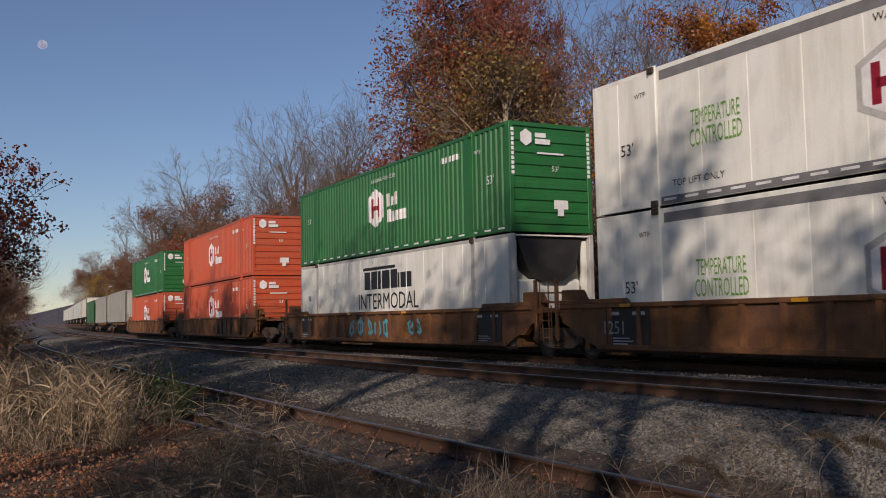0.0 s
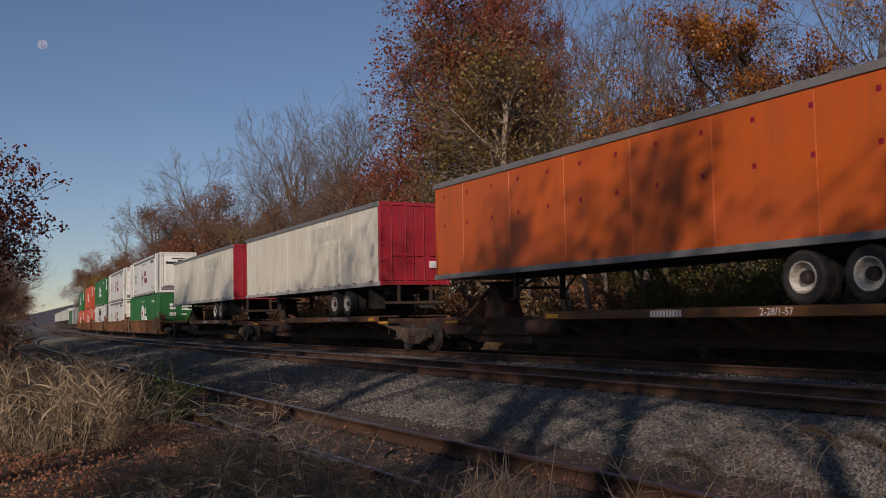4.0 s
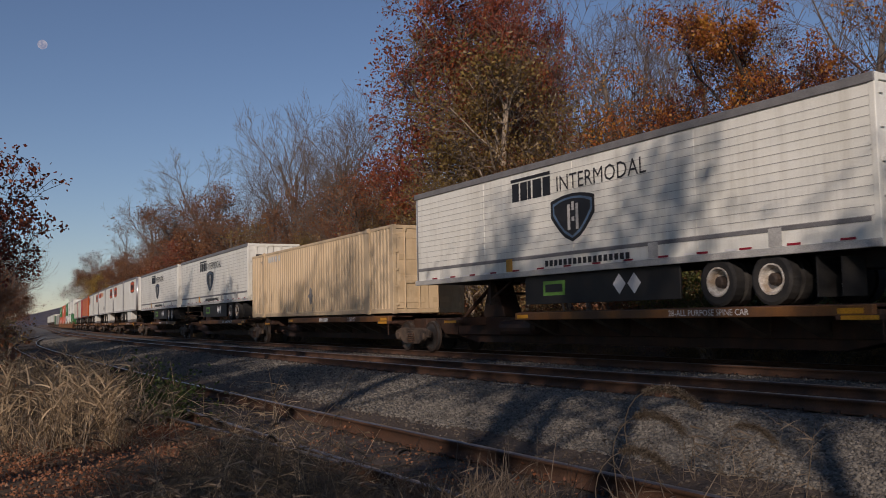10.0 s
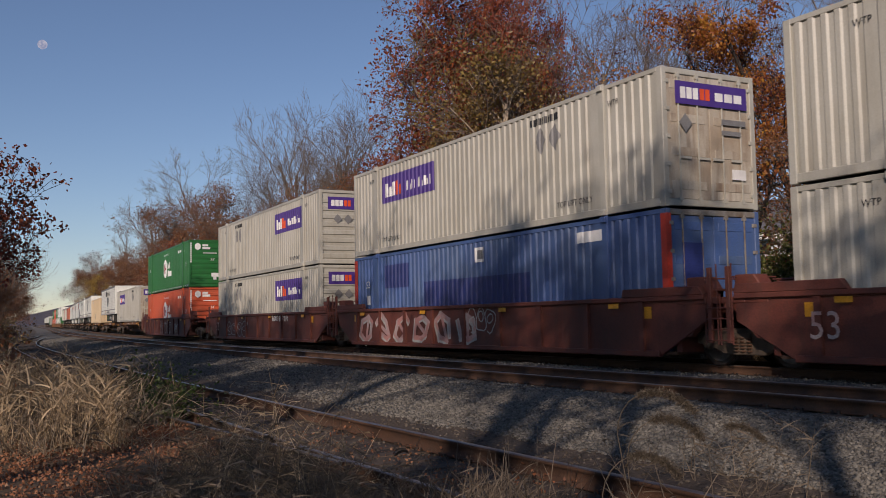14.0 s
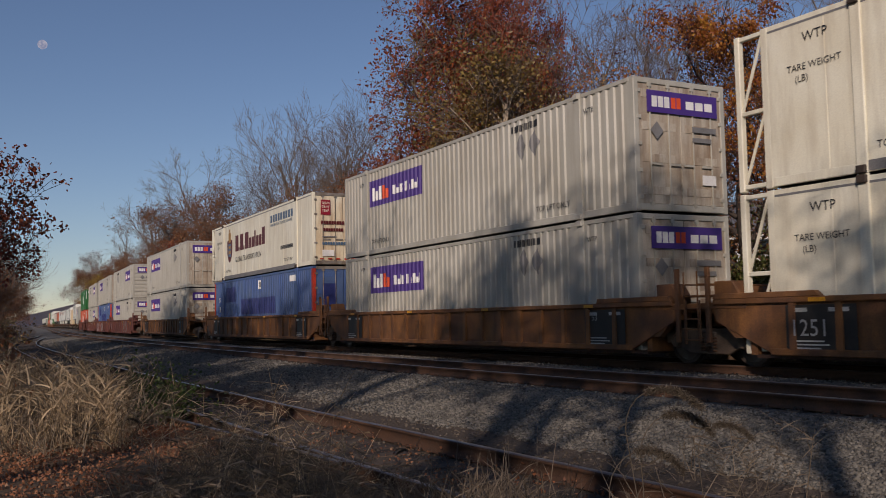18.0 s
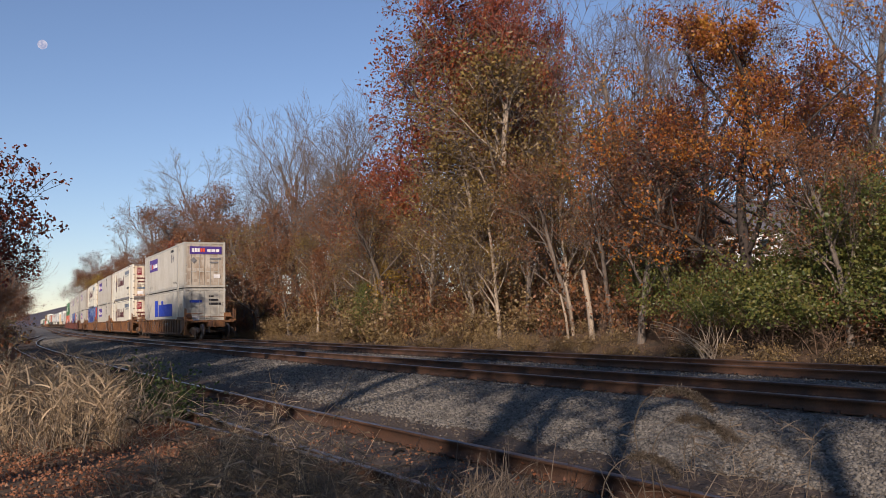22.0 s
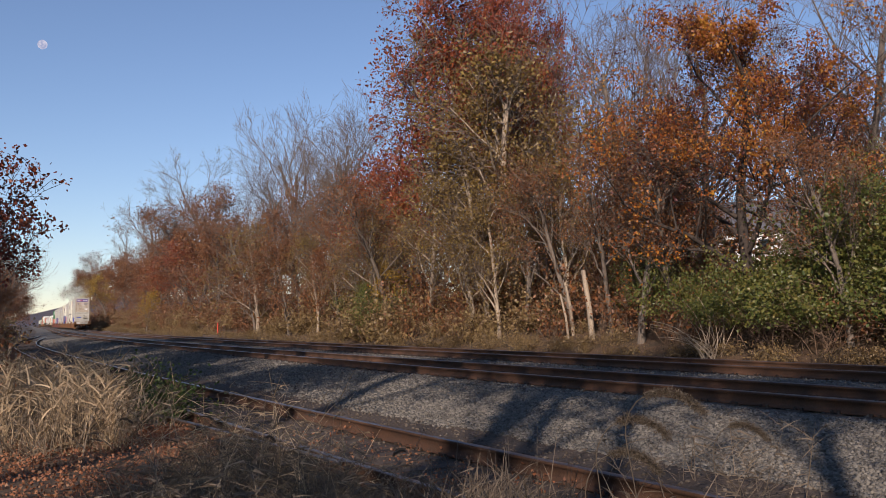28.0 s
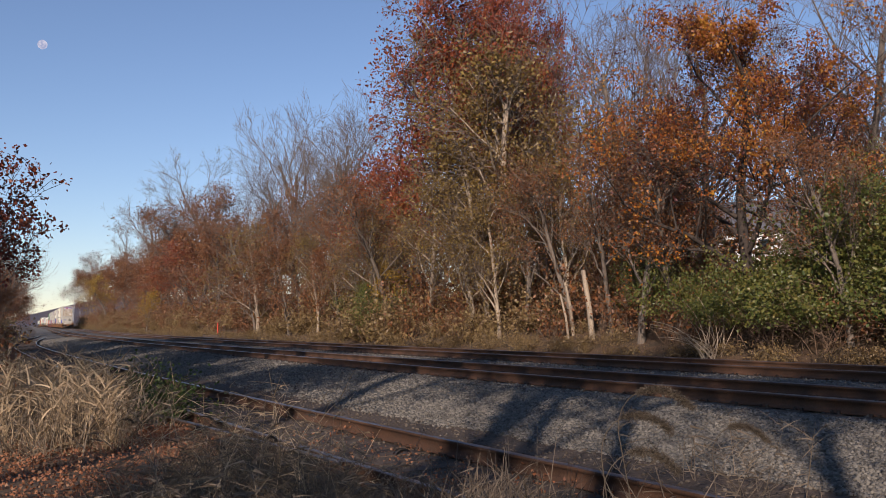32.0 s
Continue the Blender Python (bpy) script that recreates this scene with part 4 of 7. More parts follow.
def seed_stalk(tall, head_len, seed):
    """A foxtail: a thin stem bowed over at its top, with a bristly drooping head."""
    root = tagged(new("foxtail_stalk"), "dry foxtail stalk with a drooping seed head, swaying", "grass", group="swaying foxtails")
    stem, head, p, d = [], [], Vector((0, 0, 0)), Vector((0.02, 0, 1)).normalized()
    for k in range(20):
        q = p + d * (tall / 12 if k < 11 else 0.02 if k < 15 else head_len / 5)
        (stem if k < 15 else head).append((p, q, 0.0024, 0.002, 2))
        if k > 9:
            d = (d + Vector((0.22, 0.04 * (seed % 3 - 1), -0.06 * (k - 9)))).normalized()
        p = q
    part("stem", rope("stem", [h[0] for h in stem] + [stem[-1][1]], 0.0014, 0.0009, M["l_foxtail"]), None, root)
    part("seed_head", leaves_mesh("seed_head", [h[0].lerp(h[1], i / 6) for h in head for i in range(7)], 1800, 0.0012, 0.0028, M["l_foxtail"], seed, long=6.5), None, root)["kind"] = "stuff"
    return root


def build_marks():
    """The small fixed things beyond the line."""
    at = stand(384, 19.0)
    post = tagged(new("marker_post", mesh_of("marker_post", Shape().lathe([(0, 0.05), (1.1, 0.05), (1.14, 0.03)], "z", n=10), M["bright_red"])), "slim orange-red trackside marker post", "post")
    post.location = at
    pile = tagged(new("tie_pile"), "low pile of dark discarded railway ties", "tie pile")
    a = stand(378, 18.0)
    tie = mesh_of("tie", Shape().box(-0.11, 0.11, -1.3, 1.3, 0, 0.2), M["wood_grey"], 0.012)
    for i, (x, y, z, r) in enumerate(((0, 0, 0, 3), (0.3, 1.8, 0, -4), (0.02, 3.0, 0.0, 2), (0.1, 0.8, 0.2, 5), (0.25, -1.9, 0, 1), (0.2, 2.6, 0.2, -3))):
        o = part("tie", tie, None, pile)
        o.matrix_basis = pose(x, y, z, 0, 0, r)
    pile.location = (a.x, a.y, a.z)
    for x, lat, base, top, r in ((1045, 20.2, 605, 478, 0.11), (1012, 20.6, 590, 500, 0.07), (1003, 20.2, 600, 520, 0.05)):
        b = stand(x, lat)
        h = rise(b, x, top)
        snag = tagged(new("snag", limbs_mesh("snag", [(Vector((0, 0, -0.2)), Vector((-0.12, 0, h * 0.5)), r, r * 0.9, 0), (Vector((-0.12, 0, h * 0.5)), Vector((-0.3, 0.05, h)), r * 0.9, r * 0.75, 0)], M["bark_pale"])),
                      "pale broken-off dead tree stem", "tree stump")
        snag.location = b
    cane_rng, foot = random.Random(5), stand(1255, 18.9)
    clump = tagged(new("cane_clump"), "pale bare arching canes at the foot of the green shrubs", "shrub")
    for _ in range(24):
        q, r = Vector((cane_rng.gauss(0, 0.15), cane_rng.gauss(0, 0.15), -0.05)), cane_rng.uniform(0.012, 0.024)
        side = cane_rng.uniform(-0.55, 1.0)
        d = Vector((-0.77 * side, 0.64 * side, cane_rng.uniform(0.75, 1.3))).normalized()
        step, cane = cane_rng.uniform(0.16, 0.34), []
        for k in range(6):
            e = q + d * step
            cane.append((q, e, r, r * 0.85, 2))
            d = (d + Vector((-0.06, 0.05, -0.14)) + Vector((cane_rng.gauss(0, 0.09), cane_rng.gauss(0, 0.09), 0))).normalized()
            q, r = e, r * 0.85
        part("cane", rope("cane", [c[0] for c in cane] + [cane[-1][1]], cane[0][2], cane[-1][3], M["bark_pale"]), None, clump)
    clump.location = foot
    house = tagged(new("house"), "white clapboard house half hidden behind the trees", "house")
    c = stand(1385, 62)
    w = Shape().box(-6, 6, -4, 4, -1, 5.6)
    part("wall", w, M["wall_white"], house)
    part("roof", Shape().prism([(-4.6, 5.5), (4.6, 5.5), (0, 8.4)], -6.4, 6.4), M["roof_grey"], house)
    for x in (-4, -1.3, 1.3, 4):
        for z in (0.9, 3.5):
            win = part("window", Shape().box(x - 0.5, x + 0.5, -4.06, -3.98, z, z + 1.4), M["wall_white"], house)
            part("pane", Shape().box(x - 0.42, x + 0.42, -4.08, -4.05, z + 0.08, z + 1.32), M["pane"], win)
    house.matrix_world = Matrix.Translation(c) @ Matrix.Rotation(radians(-50), 4, "Z")
    shed = tagged(new("shed"), "small white outbuilding behind the shrubs", "shed")
    part("wall", Shape().box(-2, 2, -1.5, 1.5, -0.5, 2.4), M["wall_white"], shed)
    part("roof", Shape().prism([(-1.8, 2.38), (1.8, 2.38), (0, 3.3)], -2.3, 2.3), M["roof_grey"], shed)
    shed.matrix_world = Matrix.Translation(stand(1140, 42)) @ Matrix.Rotation(radians(-40), 4, "Z")
    # far hill, pylon and moon
    hill = Shape()
    for i in range(60):
        x0 = -900 + i * 40
        hgt = 26 + 22 * math.sin(i * 0.23) + 6 * math.sin(i * 0.9)
        hill.v += [(x0, 1500, -5), (x0, 1520 + 120, max(hgt, 6)), (x0, 1950, -5)]
        if i:
            k = 3 * i
            hill.f += [(k - 3, k, k + 1, k - 2), (k - 2, k + 1, k + 2, k - 1)]
    # the blue of the distance haze is mixed into the hill's own colour
    tagged(new("hill", mesh_of("hill", hill, mat("hazy_wooded_hill", (0.07, 0.066, 0.085), (0.1, 0.085, 0.09), 1.0, scale=0.03, fine=0.15, fine_amount=0.3), smooth=True)), "distant hazy blue wooded hill", "hill", kind="structure")
    py = tagged(new("power_pylon"), "distant grey lattice power pylon", "pylon")
    for sx in (-1, 1):
        for sy in (-1, 1):
            part("leg", Shape().tube((sx * 3, sy * 3, 0), (sx * 0.5, sy * 0.5, 32), 0.25, 0.15, 4), M["alloy"], py)
    for z in (20, 25, 30):
        part("arm", Shape().box(-5.5, 5.5, -0.3, 0.3, z, z + 0.6), M["alloy"], py)
    py.location = (112, 760, 0)
    moon_dir = (VIEW.to_3x3() @ Vector(((75 - 784) / 1667, (441 - 79) / 1667, -1))).normalized()
    bm = bmesh.new()
    bmesh.ops.create_uvsphere(bm, u_segments=24, v_segments=16, radius=18)
    me = bpy.data.meshes.new("moon")
    bm.to_mesh(me); bm.free()
    # sunlight on the moon, paled by the air, is put in as emission
    mm = bpy.data.materials.new("pale_moon")
    mm.use_nodes = True
    nz = mm.node_tree.nodes.new("ShaderNodeTexNoise"); nz.inputs["Scale"].default_value = 0.06
    rp = mm.node_tree.nodes.new("ShaderNodeValToRGB")
    rp.color_ramp.elements[0].position, rp.color_ramp.elements[0].color = 0.35, (0.3, 0.37, 0.55, 1)
    rp.color_ramp.elements[1].position, rp.color_ramp.elements[1].color = 0.6, (0.52, 0.56, 0.68, 1)
    tc = mm.node_tree.nodes.new("ShaderNodeTexCoord")
    mm.node_tree.links.new(tc.outputs["Object"], nz.inputs["Vector"])
    mm.node_tree.links.new(nz.outputs["Fac"], rp.inputs["Fac"])
    em = mm.node_tree.nodes.new("ShaderNodeEmission")
    mm.node_tree.links.new(rp.outputs["Color"], em.inputs["Color"])
    mm.node_tree.links.new(em.outputs[0], mm.node_tree.nodes["Material Output"].inputs["Surface"])
    me.materials.append(mm)
    moon = tagged(new("moon", me), "pale daytime moon in the blue sky", "moon")
    moon.location = EYE + moon_dir * 4000


# ---- the train: boxes ----
HL, HW, CH = 8.077, 1.295, 2.896


def corrugation():
    pts, y = [], -7.93
    while y < 7.8:
        if abs(abs(y + 0.13) - 6.1) < 0.26:
            pts += [(y, 0.0), (y + 0.27, 0.0)]
        else:
            pts += [(y, 0.0), (y + 0.10, 0.0), (y + 0.135, 0.036), (y + 0.235, 0.036)]
        y += 0.27
    pts.append((7.93, 0.0))
    return pts


CORR = corrugation()
CORR_Y, CORR_D = [p[0] for p in CORR], [p[1] for p in CORR]


class Face:
    """A thing's near side as a surface to mark: plain or corrugated, a little proud of x = -half."""

    def __init__(self, root, wavy, half=HW):
        self.root, self.wavy, self.half = root, wavy, half

    def patch(self, name, material, y0, y1, lo, hi, off=0.004, label="", extra=()):
        y0, y1 = min(y0, y1), max(y0, y1)
        ys = sorted({y0, y1, *[e for e in extra if y0 < e < y1], *([p for p in CORR_Y if y0 < p < y1] if self.wavy else [])})
        f_lo = lo if callable(lo) else (lambda y: lo)
        f_hi = hi if callable(hi) else (lambda y: hi)
        sh = Shape()
        for y in ys:
            d = float(np.interp(y, CORR_Y, CORR_D)) if self.wavy else 0.0
            x = -(self.half - d + off)
            sh.v += [(x, y, f_lo(y)), (x, y, f_hi(y))]
        sh.f = [(2 * i, 2 * i + 1, 2 * i + 3, 2 * i + 2) for i in range(len(ys) - 1)]
        return part(name, sh, material, self.root, label)

    def blocks(self, material, front, rear, z0, z1, shares, off=0.008, name="wordmark", gap=0.16):
        """A word as a row of plain upright blocks, from front to rear; shares: width and height of each."""
        total = sum(w for w, h in shares)
        y, sh = front, Shape()
        for w, h in shares:
            wd = (front - rear) * w / total
            a, b = y - wd, y - wd * gap
            ys = sorted({a, b, *([p for p in CORR_Y if a < p < b] if self.wavy else [])})
            k = len(sh.v)
            for q in ys:
                d = float(np.interp(q, CORR_Y, CORR_D)) if self.wavy else 0.0
                x = -(self.half - d + off)
                sh.v += [(x, q, z0), (x, q, z0 + (z1 - z0) * h)]
            sh.f += [(k + 2 * i, k + 2 * i + 1, k + 2 * i + 3, k + 2 * i + 2) for i in range(len(ys) - 1)]
            y -= wd
        return part(name, sh, material, self.root)

    def dashes(self, name, material, y0, n, step, wide, lo, hi):
        sh = Shape()
        for i in range(n):
            y, x = y0 + i * step, -(self.half + 0.012)
            sh.quad((x, y, lo), (x, y + wide, lo), (x, y + wide, hi), (x, y, hi))
        part(name, sh, material, self.root)["kind"] = "stuff"

    def words(self, text, size, material, y, z, off=0.012, squeeze=1.0):
        return lettering(text, size, material, self.root, side_at(-(self.half + off), y, z), squeeze=squeeze)


def hexagon(face, mat_out, mat_in, yc, zc, w, h, off=0.005):
    def edge(sign, ww, hh):
        return lambda y: zc + sign * (hh / 2 - 0.3 * hh * abs(y - yc) / (ww / 2) * 0.75)
    face.patch("emblem", mat_out, yc - w / 2, yc + w / 2, edge(-1, w, h), edge(1, w, h), off, extra=(yc,))
    for dy, wd in ((-0.2 * w, 0.14 * w), (0.2 * w, 0.14 * w)):
        face.patch("emblem_bar", mat_in, yc + dy - wd / 2, yc + dy + wd / 2, zc - 0.25 * h, zc + 0.25 * h, off + 0.004)
    face.patch("emblem_bar", mat_in, yc - 0.2 * w, yc + 0.2 * w, zc - 0.06 * h, zc + 0.06 * h, off + 0.004)


def grooved(shape, sx, half, y0, y1, z0, z1, step):
    """A flat side wall with narrow seams between its panels, closed behind."""
    line, y = [(y0, 0.0)], y0
    while y + step < y1 - 0.2:
        y += step
        line += [(y - 0.012, 0.0), (y - 0.005, 0.01), (y + 0.005, 0.01), (y + 0.012, 0.0)]
    line.append((y1, 0.0))
    n = len(line)
    for y, d in line:
        shape.v += [(sx * (half - d), y, z0), (sx * (half - d), y, z1), (sx * (half - 0.04), y, z0), (sx * (half - 0.04), y, z1)]
    for i in range(n - 1):
        k = 4 * i
        shape.f += [(k, k + 1, k + 5, k + 4), (k + 2, k + 6, k + 7, k + 3), (k, k + 4, k + 6, k + 2), (k + 1, k + 3, k + 7, k + 5)]


def box_frame(root, paint, frame_paint, wavy, recess=0.0):
    """Rails, posts and castings of a 53-foot box, with its roof, floor and walls."""
    sh = Shape()
    for sx in (-1, 1):
        a, b = sorted((sx * (HW - 0.07), sx * (HW + 0.002)))
        part("bottom_rail", Shape().box(a, b, -HL + 0.16, HL - 0.16, 0.02, 0.18), frame_paint, root, bevel=0.008)
        part("top_rail", Shape().box(a, b, -HL + 0.16, HL - 0.16, CH - 0.1, CH - 0.003), frame_paint, root, bevel=0.008)
        for sy in (-1, 1):
            c, d = sorted((sy * (HL - 0.16), sy * HL))
            part("corner_post", Shape().box(a - 0.0 if sx < 0 else a - 0.06, b + 0.06 if sx < 0 else b, c, d, 0.0, CH), frame_paint, root, bevel=0.012)
            part("lifting_post", Shape().box(sx * HW - 0.035, sx * HW + 0.02, sy * 6.1 - 0.1, sy * 6.1 + 0.1, 0.0, CH + 0.036), frame_paint, root, bevel=0.01)
            for z in (0.0, CH - 0.12):
                part("corner_casting", Shape().box(sx * HW - 0.09, sx * HW + 0.03, sy * 6.1 - 0.09, sy * 6.1 + 0.09, z, z + 0.13), M["iron"] if not wavy else frame_paint, root, bevel=0.012)
    for sx in (-1, 1):
        side = Shape()
        if wavy:
            for y, d in CORR:
                side.v += [(sx * (HW - 0.004 - d), y, 0.17), (sx * (HW - 0.004 - d), y, CH - 0.09)]
            side.f = [(2 * i, 2 * i + 1, 2 * i + 3, 2 * i + 2) for i in range(len(CORR) - 1)]
            part("side_wall", side, paint, root)
        else:
            grooved(side, sx, HW, -HL + 0.15 + recess, HL - 0.15, 0.17, CH - 0.09, 1.22)
            part("side_wall", side, paint, root)
    part("roof", Shape().box(-HW + 0.06, HW - 0.06, -HL + 0.05 + recess, HL - 0.05, CH - 0.06, CH - 0.02), paint, root)
    part("floor", Shape().box(-HW + 0.06, HW - 0.06, -HL + 0.05, HL - 0.05, 0.03, 0.15), M["black"], root)
    part("front_wall", Shape().box(-HW + 0.1, HW - 0.1, HL - 0.09, HL - 0.03, 0.1, CH - 0.05), paint, root)
    return sh


def door_end(root, paint, trim, y=-HL, half=HW, z0=0.0, z1=CH, ribs=True):
    """Two door leaves with lock rods, hinges and a header."""
    part("door_header", Shape().box(-half + 0.09, half - 0.09, y + 0.002, y + 0.1, z1 - 0.13, z1 - 0.01), trim, root, bevel=0.01)
    part("door_sill", Shape().box(-half + 0.09, half - 0.09, y + 0.002, y + 0.1, z0 + 0.02, z0 + 0.16), trim, root, bevel=0.01)
    for sx in (-1, 1):
        a, b = sorted((sx * 0.012, sx * (half - 0.1)))
        leaf = part("door_leaf", Shape().box(a, b, y + 0.03, y + 0.08, z0 + 0.17, z1 - 0.14), paint, root, bevel=0.006)
        for i in range(4 if ribs else 0):
            z = z0 + 0.45 + i * (z1 - z0 - 0.8) / 3
            part("door_rib", Shape().box(a + 0.12, b - 0.12, y + 0.018, y + 0.034, z - 0.09, z + 0.09), paint, leaf, bevel=0.005)
        for f in (0.28, 0.72):
            x = a + (b - a) * f
            rod = Shape().tube((x, y + 0.005, z0 + 0.1), (x, y + 0.005, z1 - 0.08), 0.018, n=8)
            rod.box(x - 0.05, x + 0.05, y - 0.012, y + 0.03, z0 + 0.12, z0 + 0.2).box(x - 0.05, x + 0.05, y - 0.012, y + 0.03, z1 - 0.2, z1 - 0.12)
            part("lock_rod", rod, trim, leaf)
            part("lock_handle", Shape().box(min(x, x - sx * 0.3), max(x, x - sx * 0.3), y - 0.02, y, z0 + 1.0, z0 + 1.05), trim, leaf)
        for i in range(5):
            z = z0 + 0.3 + i * (z1 - z0 - 0.6) / 4
            part("hinge", Shape().box(sx * (half - 0.13) - 0.06, sx * (half - 0.13) + 0.06, y - 0.006, y + 0.03, z - 0.04, z + 0.04), trim, leaf, bevel=0.006)


def rib_end(root, paint):
    """A closed end with broad pressed ribs lying one above another."""
    part("end_wall", Shape().box(-HW + 0.12, HW - 0.12, -HL + 0.05, -HL + 0.09, 0.1, CH - 0.05), paint, root)
    for z0, z1 in ((0.0, 0.17), (CH - 0.13, CH - 0.01)):
        part("end_rail", Shape().box(-HW + 0.1, HW - 0.1, -HL + 0.004, -HL + 0.1, z0 + 0.005, z1), paint, root, bevel=0.01)
    for i in range(8):
        z = 0.3 + i * 0.31
        part("end_rib", Shape().prism([(-HL + 0.055, z - 0.105), (-HL + 0.012, z - 0.07), (-HL + 0.012, z + 0.07), (-HL + 0.055, z + 0.105)], -HW + 0.14, HW - 0.14), paint, root)


def cooler_end(root):
    """A recessed cooling unit inside an open corner frame."""
    part("end_wall", Shape().box(-HW + 0.1, HW - 0.1, -HL + 0.62, -HL + 0.68, 0.1, CH - 0.05), M["white"], root)
    unit = part("cooling_unit", Shape().prism([(-HL + 0.62, 0.45), (-HL + 0.16, 0.45), (-HL + 0.1, 0.6), (-HL + 0.1, 2.3), (-HL + 0.2, 2.62), (-HL + 0.62, 2.72)], -0.98, 0.98), M["white"], root, "white cooling unit with a dark radiator grille", bevel=0.05)
    g = Shape()
    pts = [(-0.02, 2.36), (-0.02, 1.66), (0.2, 1.5), (0.5, 1.38), (0.93, 1.3), (0.93, 2.36)]
    g.v = [(x, -HL + 0.075, z) for x, z in pts] + [(x, -HL + 0.14, z) for x, z in pts]
    g.f = [tuple(range(6)), tuple(range(11, 5, -1))] + [(i, (i + 1) % 6, 6 + (i + 1) % 6, 6 + i) for i in range(6)]
    part("grille", g, M["black"], unit, "dark radiator grille")
    slats = Shape()
    for i in range(7):
        slats.box(0.08, 0.84, -HL + 0.066, -HL + 0.08, 1.62 + i * 0.1, 1.635 + i * 0.1)
    part("grille_slats", slats, M["mark_grey"], unit)["kind"] = "stuff"
    part("control_panel", Shape().box(-0.86, -0.14, -HL + 0.082, -HL + 0.11, 2.06, 2.22), M["mark_black"], unit)
    part("access_panel", Shape().box(-0.84, -0.1, -HL + 0.085, -HL + 0.11, 0.75, 1.9), M["white"], unit, bevel=0.01)
    part("name_bar", Shape().box(-0.45, 0.5, -HL + 0.11, -HL + 0.2, 2.42, 2.48), M["mark_black"], unit)
    part("fuel_tray", Shape().box(-HW + 0.12, HW - 0.12, -HL + 0.06, -HL + 0.6, 0.16, 0.42), M["mark_grey"], root, bevel=0.02)
    for sx in (-1, 1):
        for z in (0.9, 1.6, 2.2):
            part("frame_brace", Shape().tube((sx * (HW - 0.06), -HL + 0.1, z), (sx * (HW - 0.06), -HL + 0.64, z + 0.18), 0.03, n=6), M["white"], root)
    part("end_rail", Shape().box(-HW + 0.1, HW - 0.1, -HL + 0.004, -HL + 0.08, CH - 0.1, CH - 0.01), M["white"], root, bevel=0.01)
    part("end_rail", Shape().box(-HW + 0.1, HW - 0.1, -HL + 0.004, -HL + 0.08, 0.005, 0.15), M["white"], root, bevel=0.01)


def id_bars(face, material, y0, z, n=10, size=0.13, rear=False):
    face.blocks(material, y0, y0 - n * size * 0.72, z, z + size, [(1, 1)] * n, gap=0.3, name="unit_code")


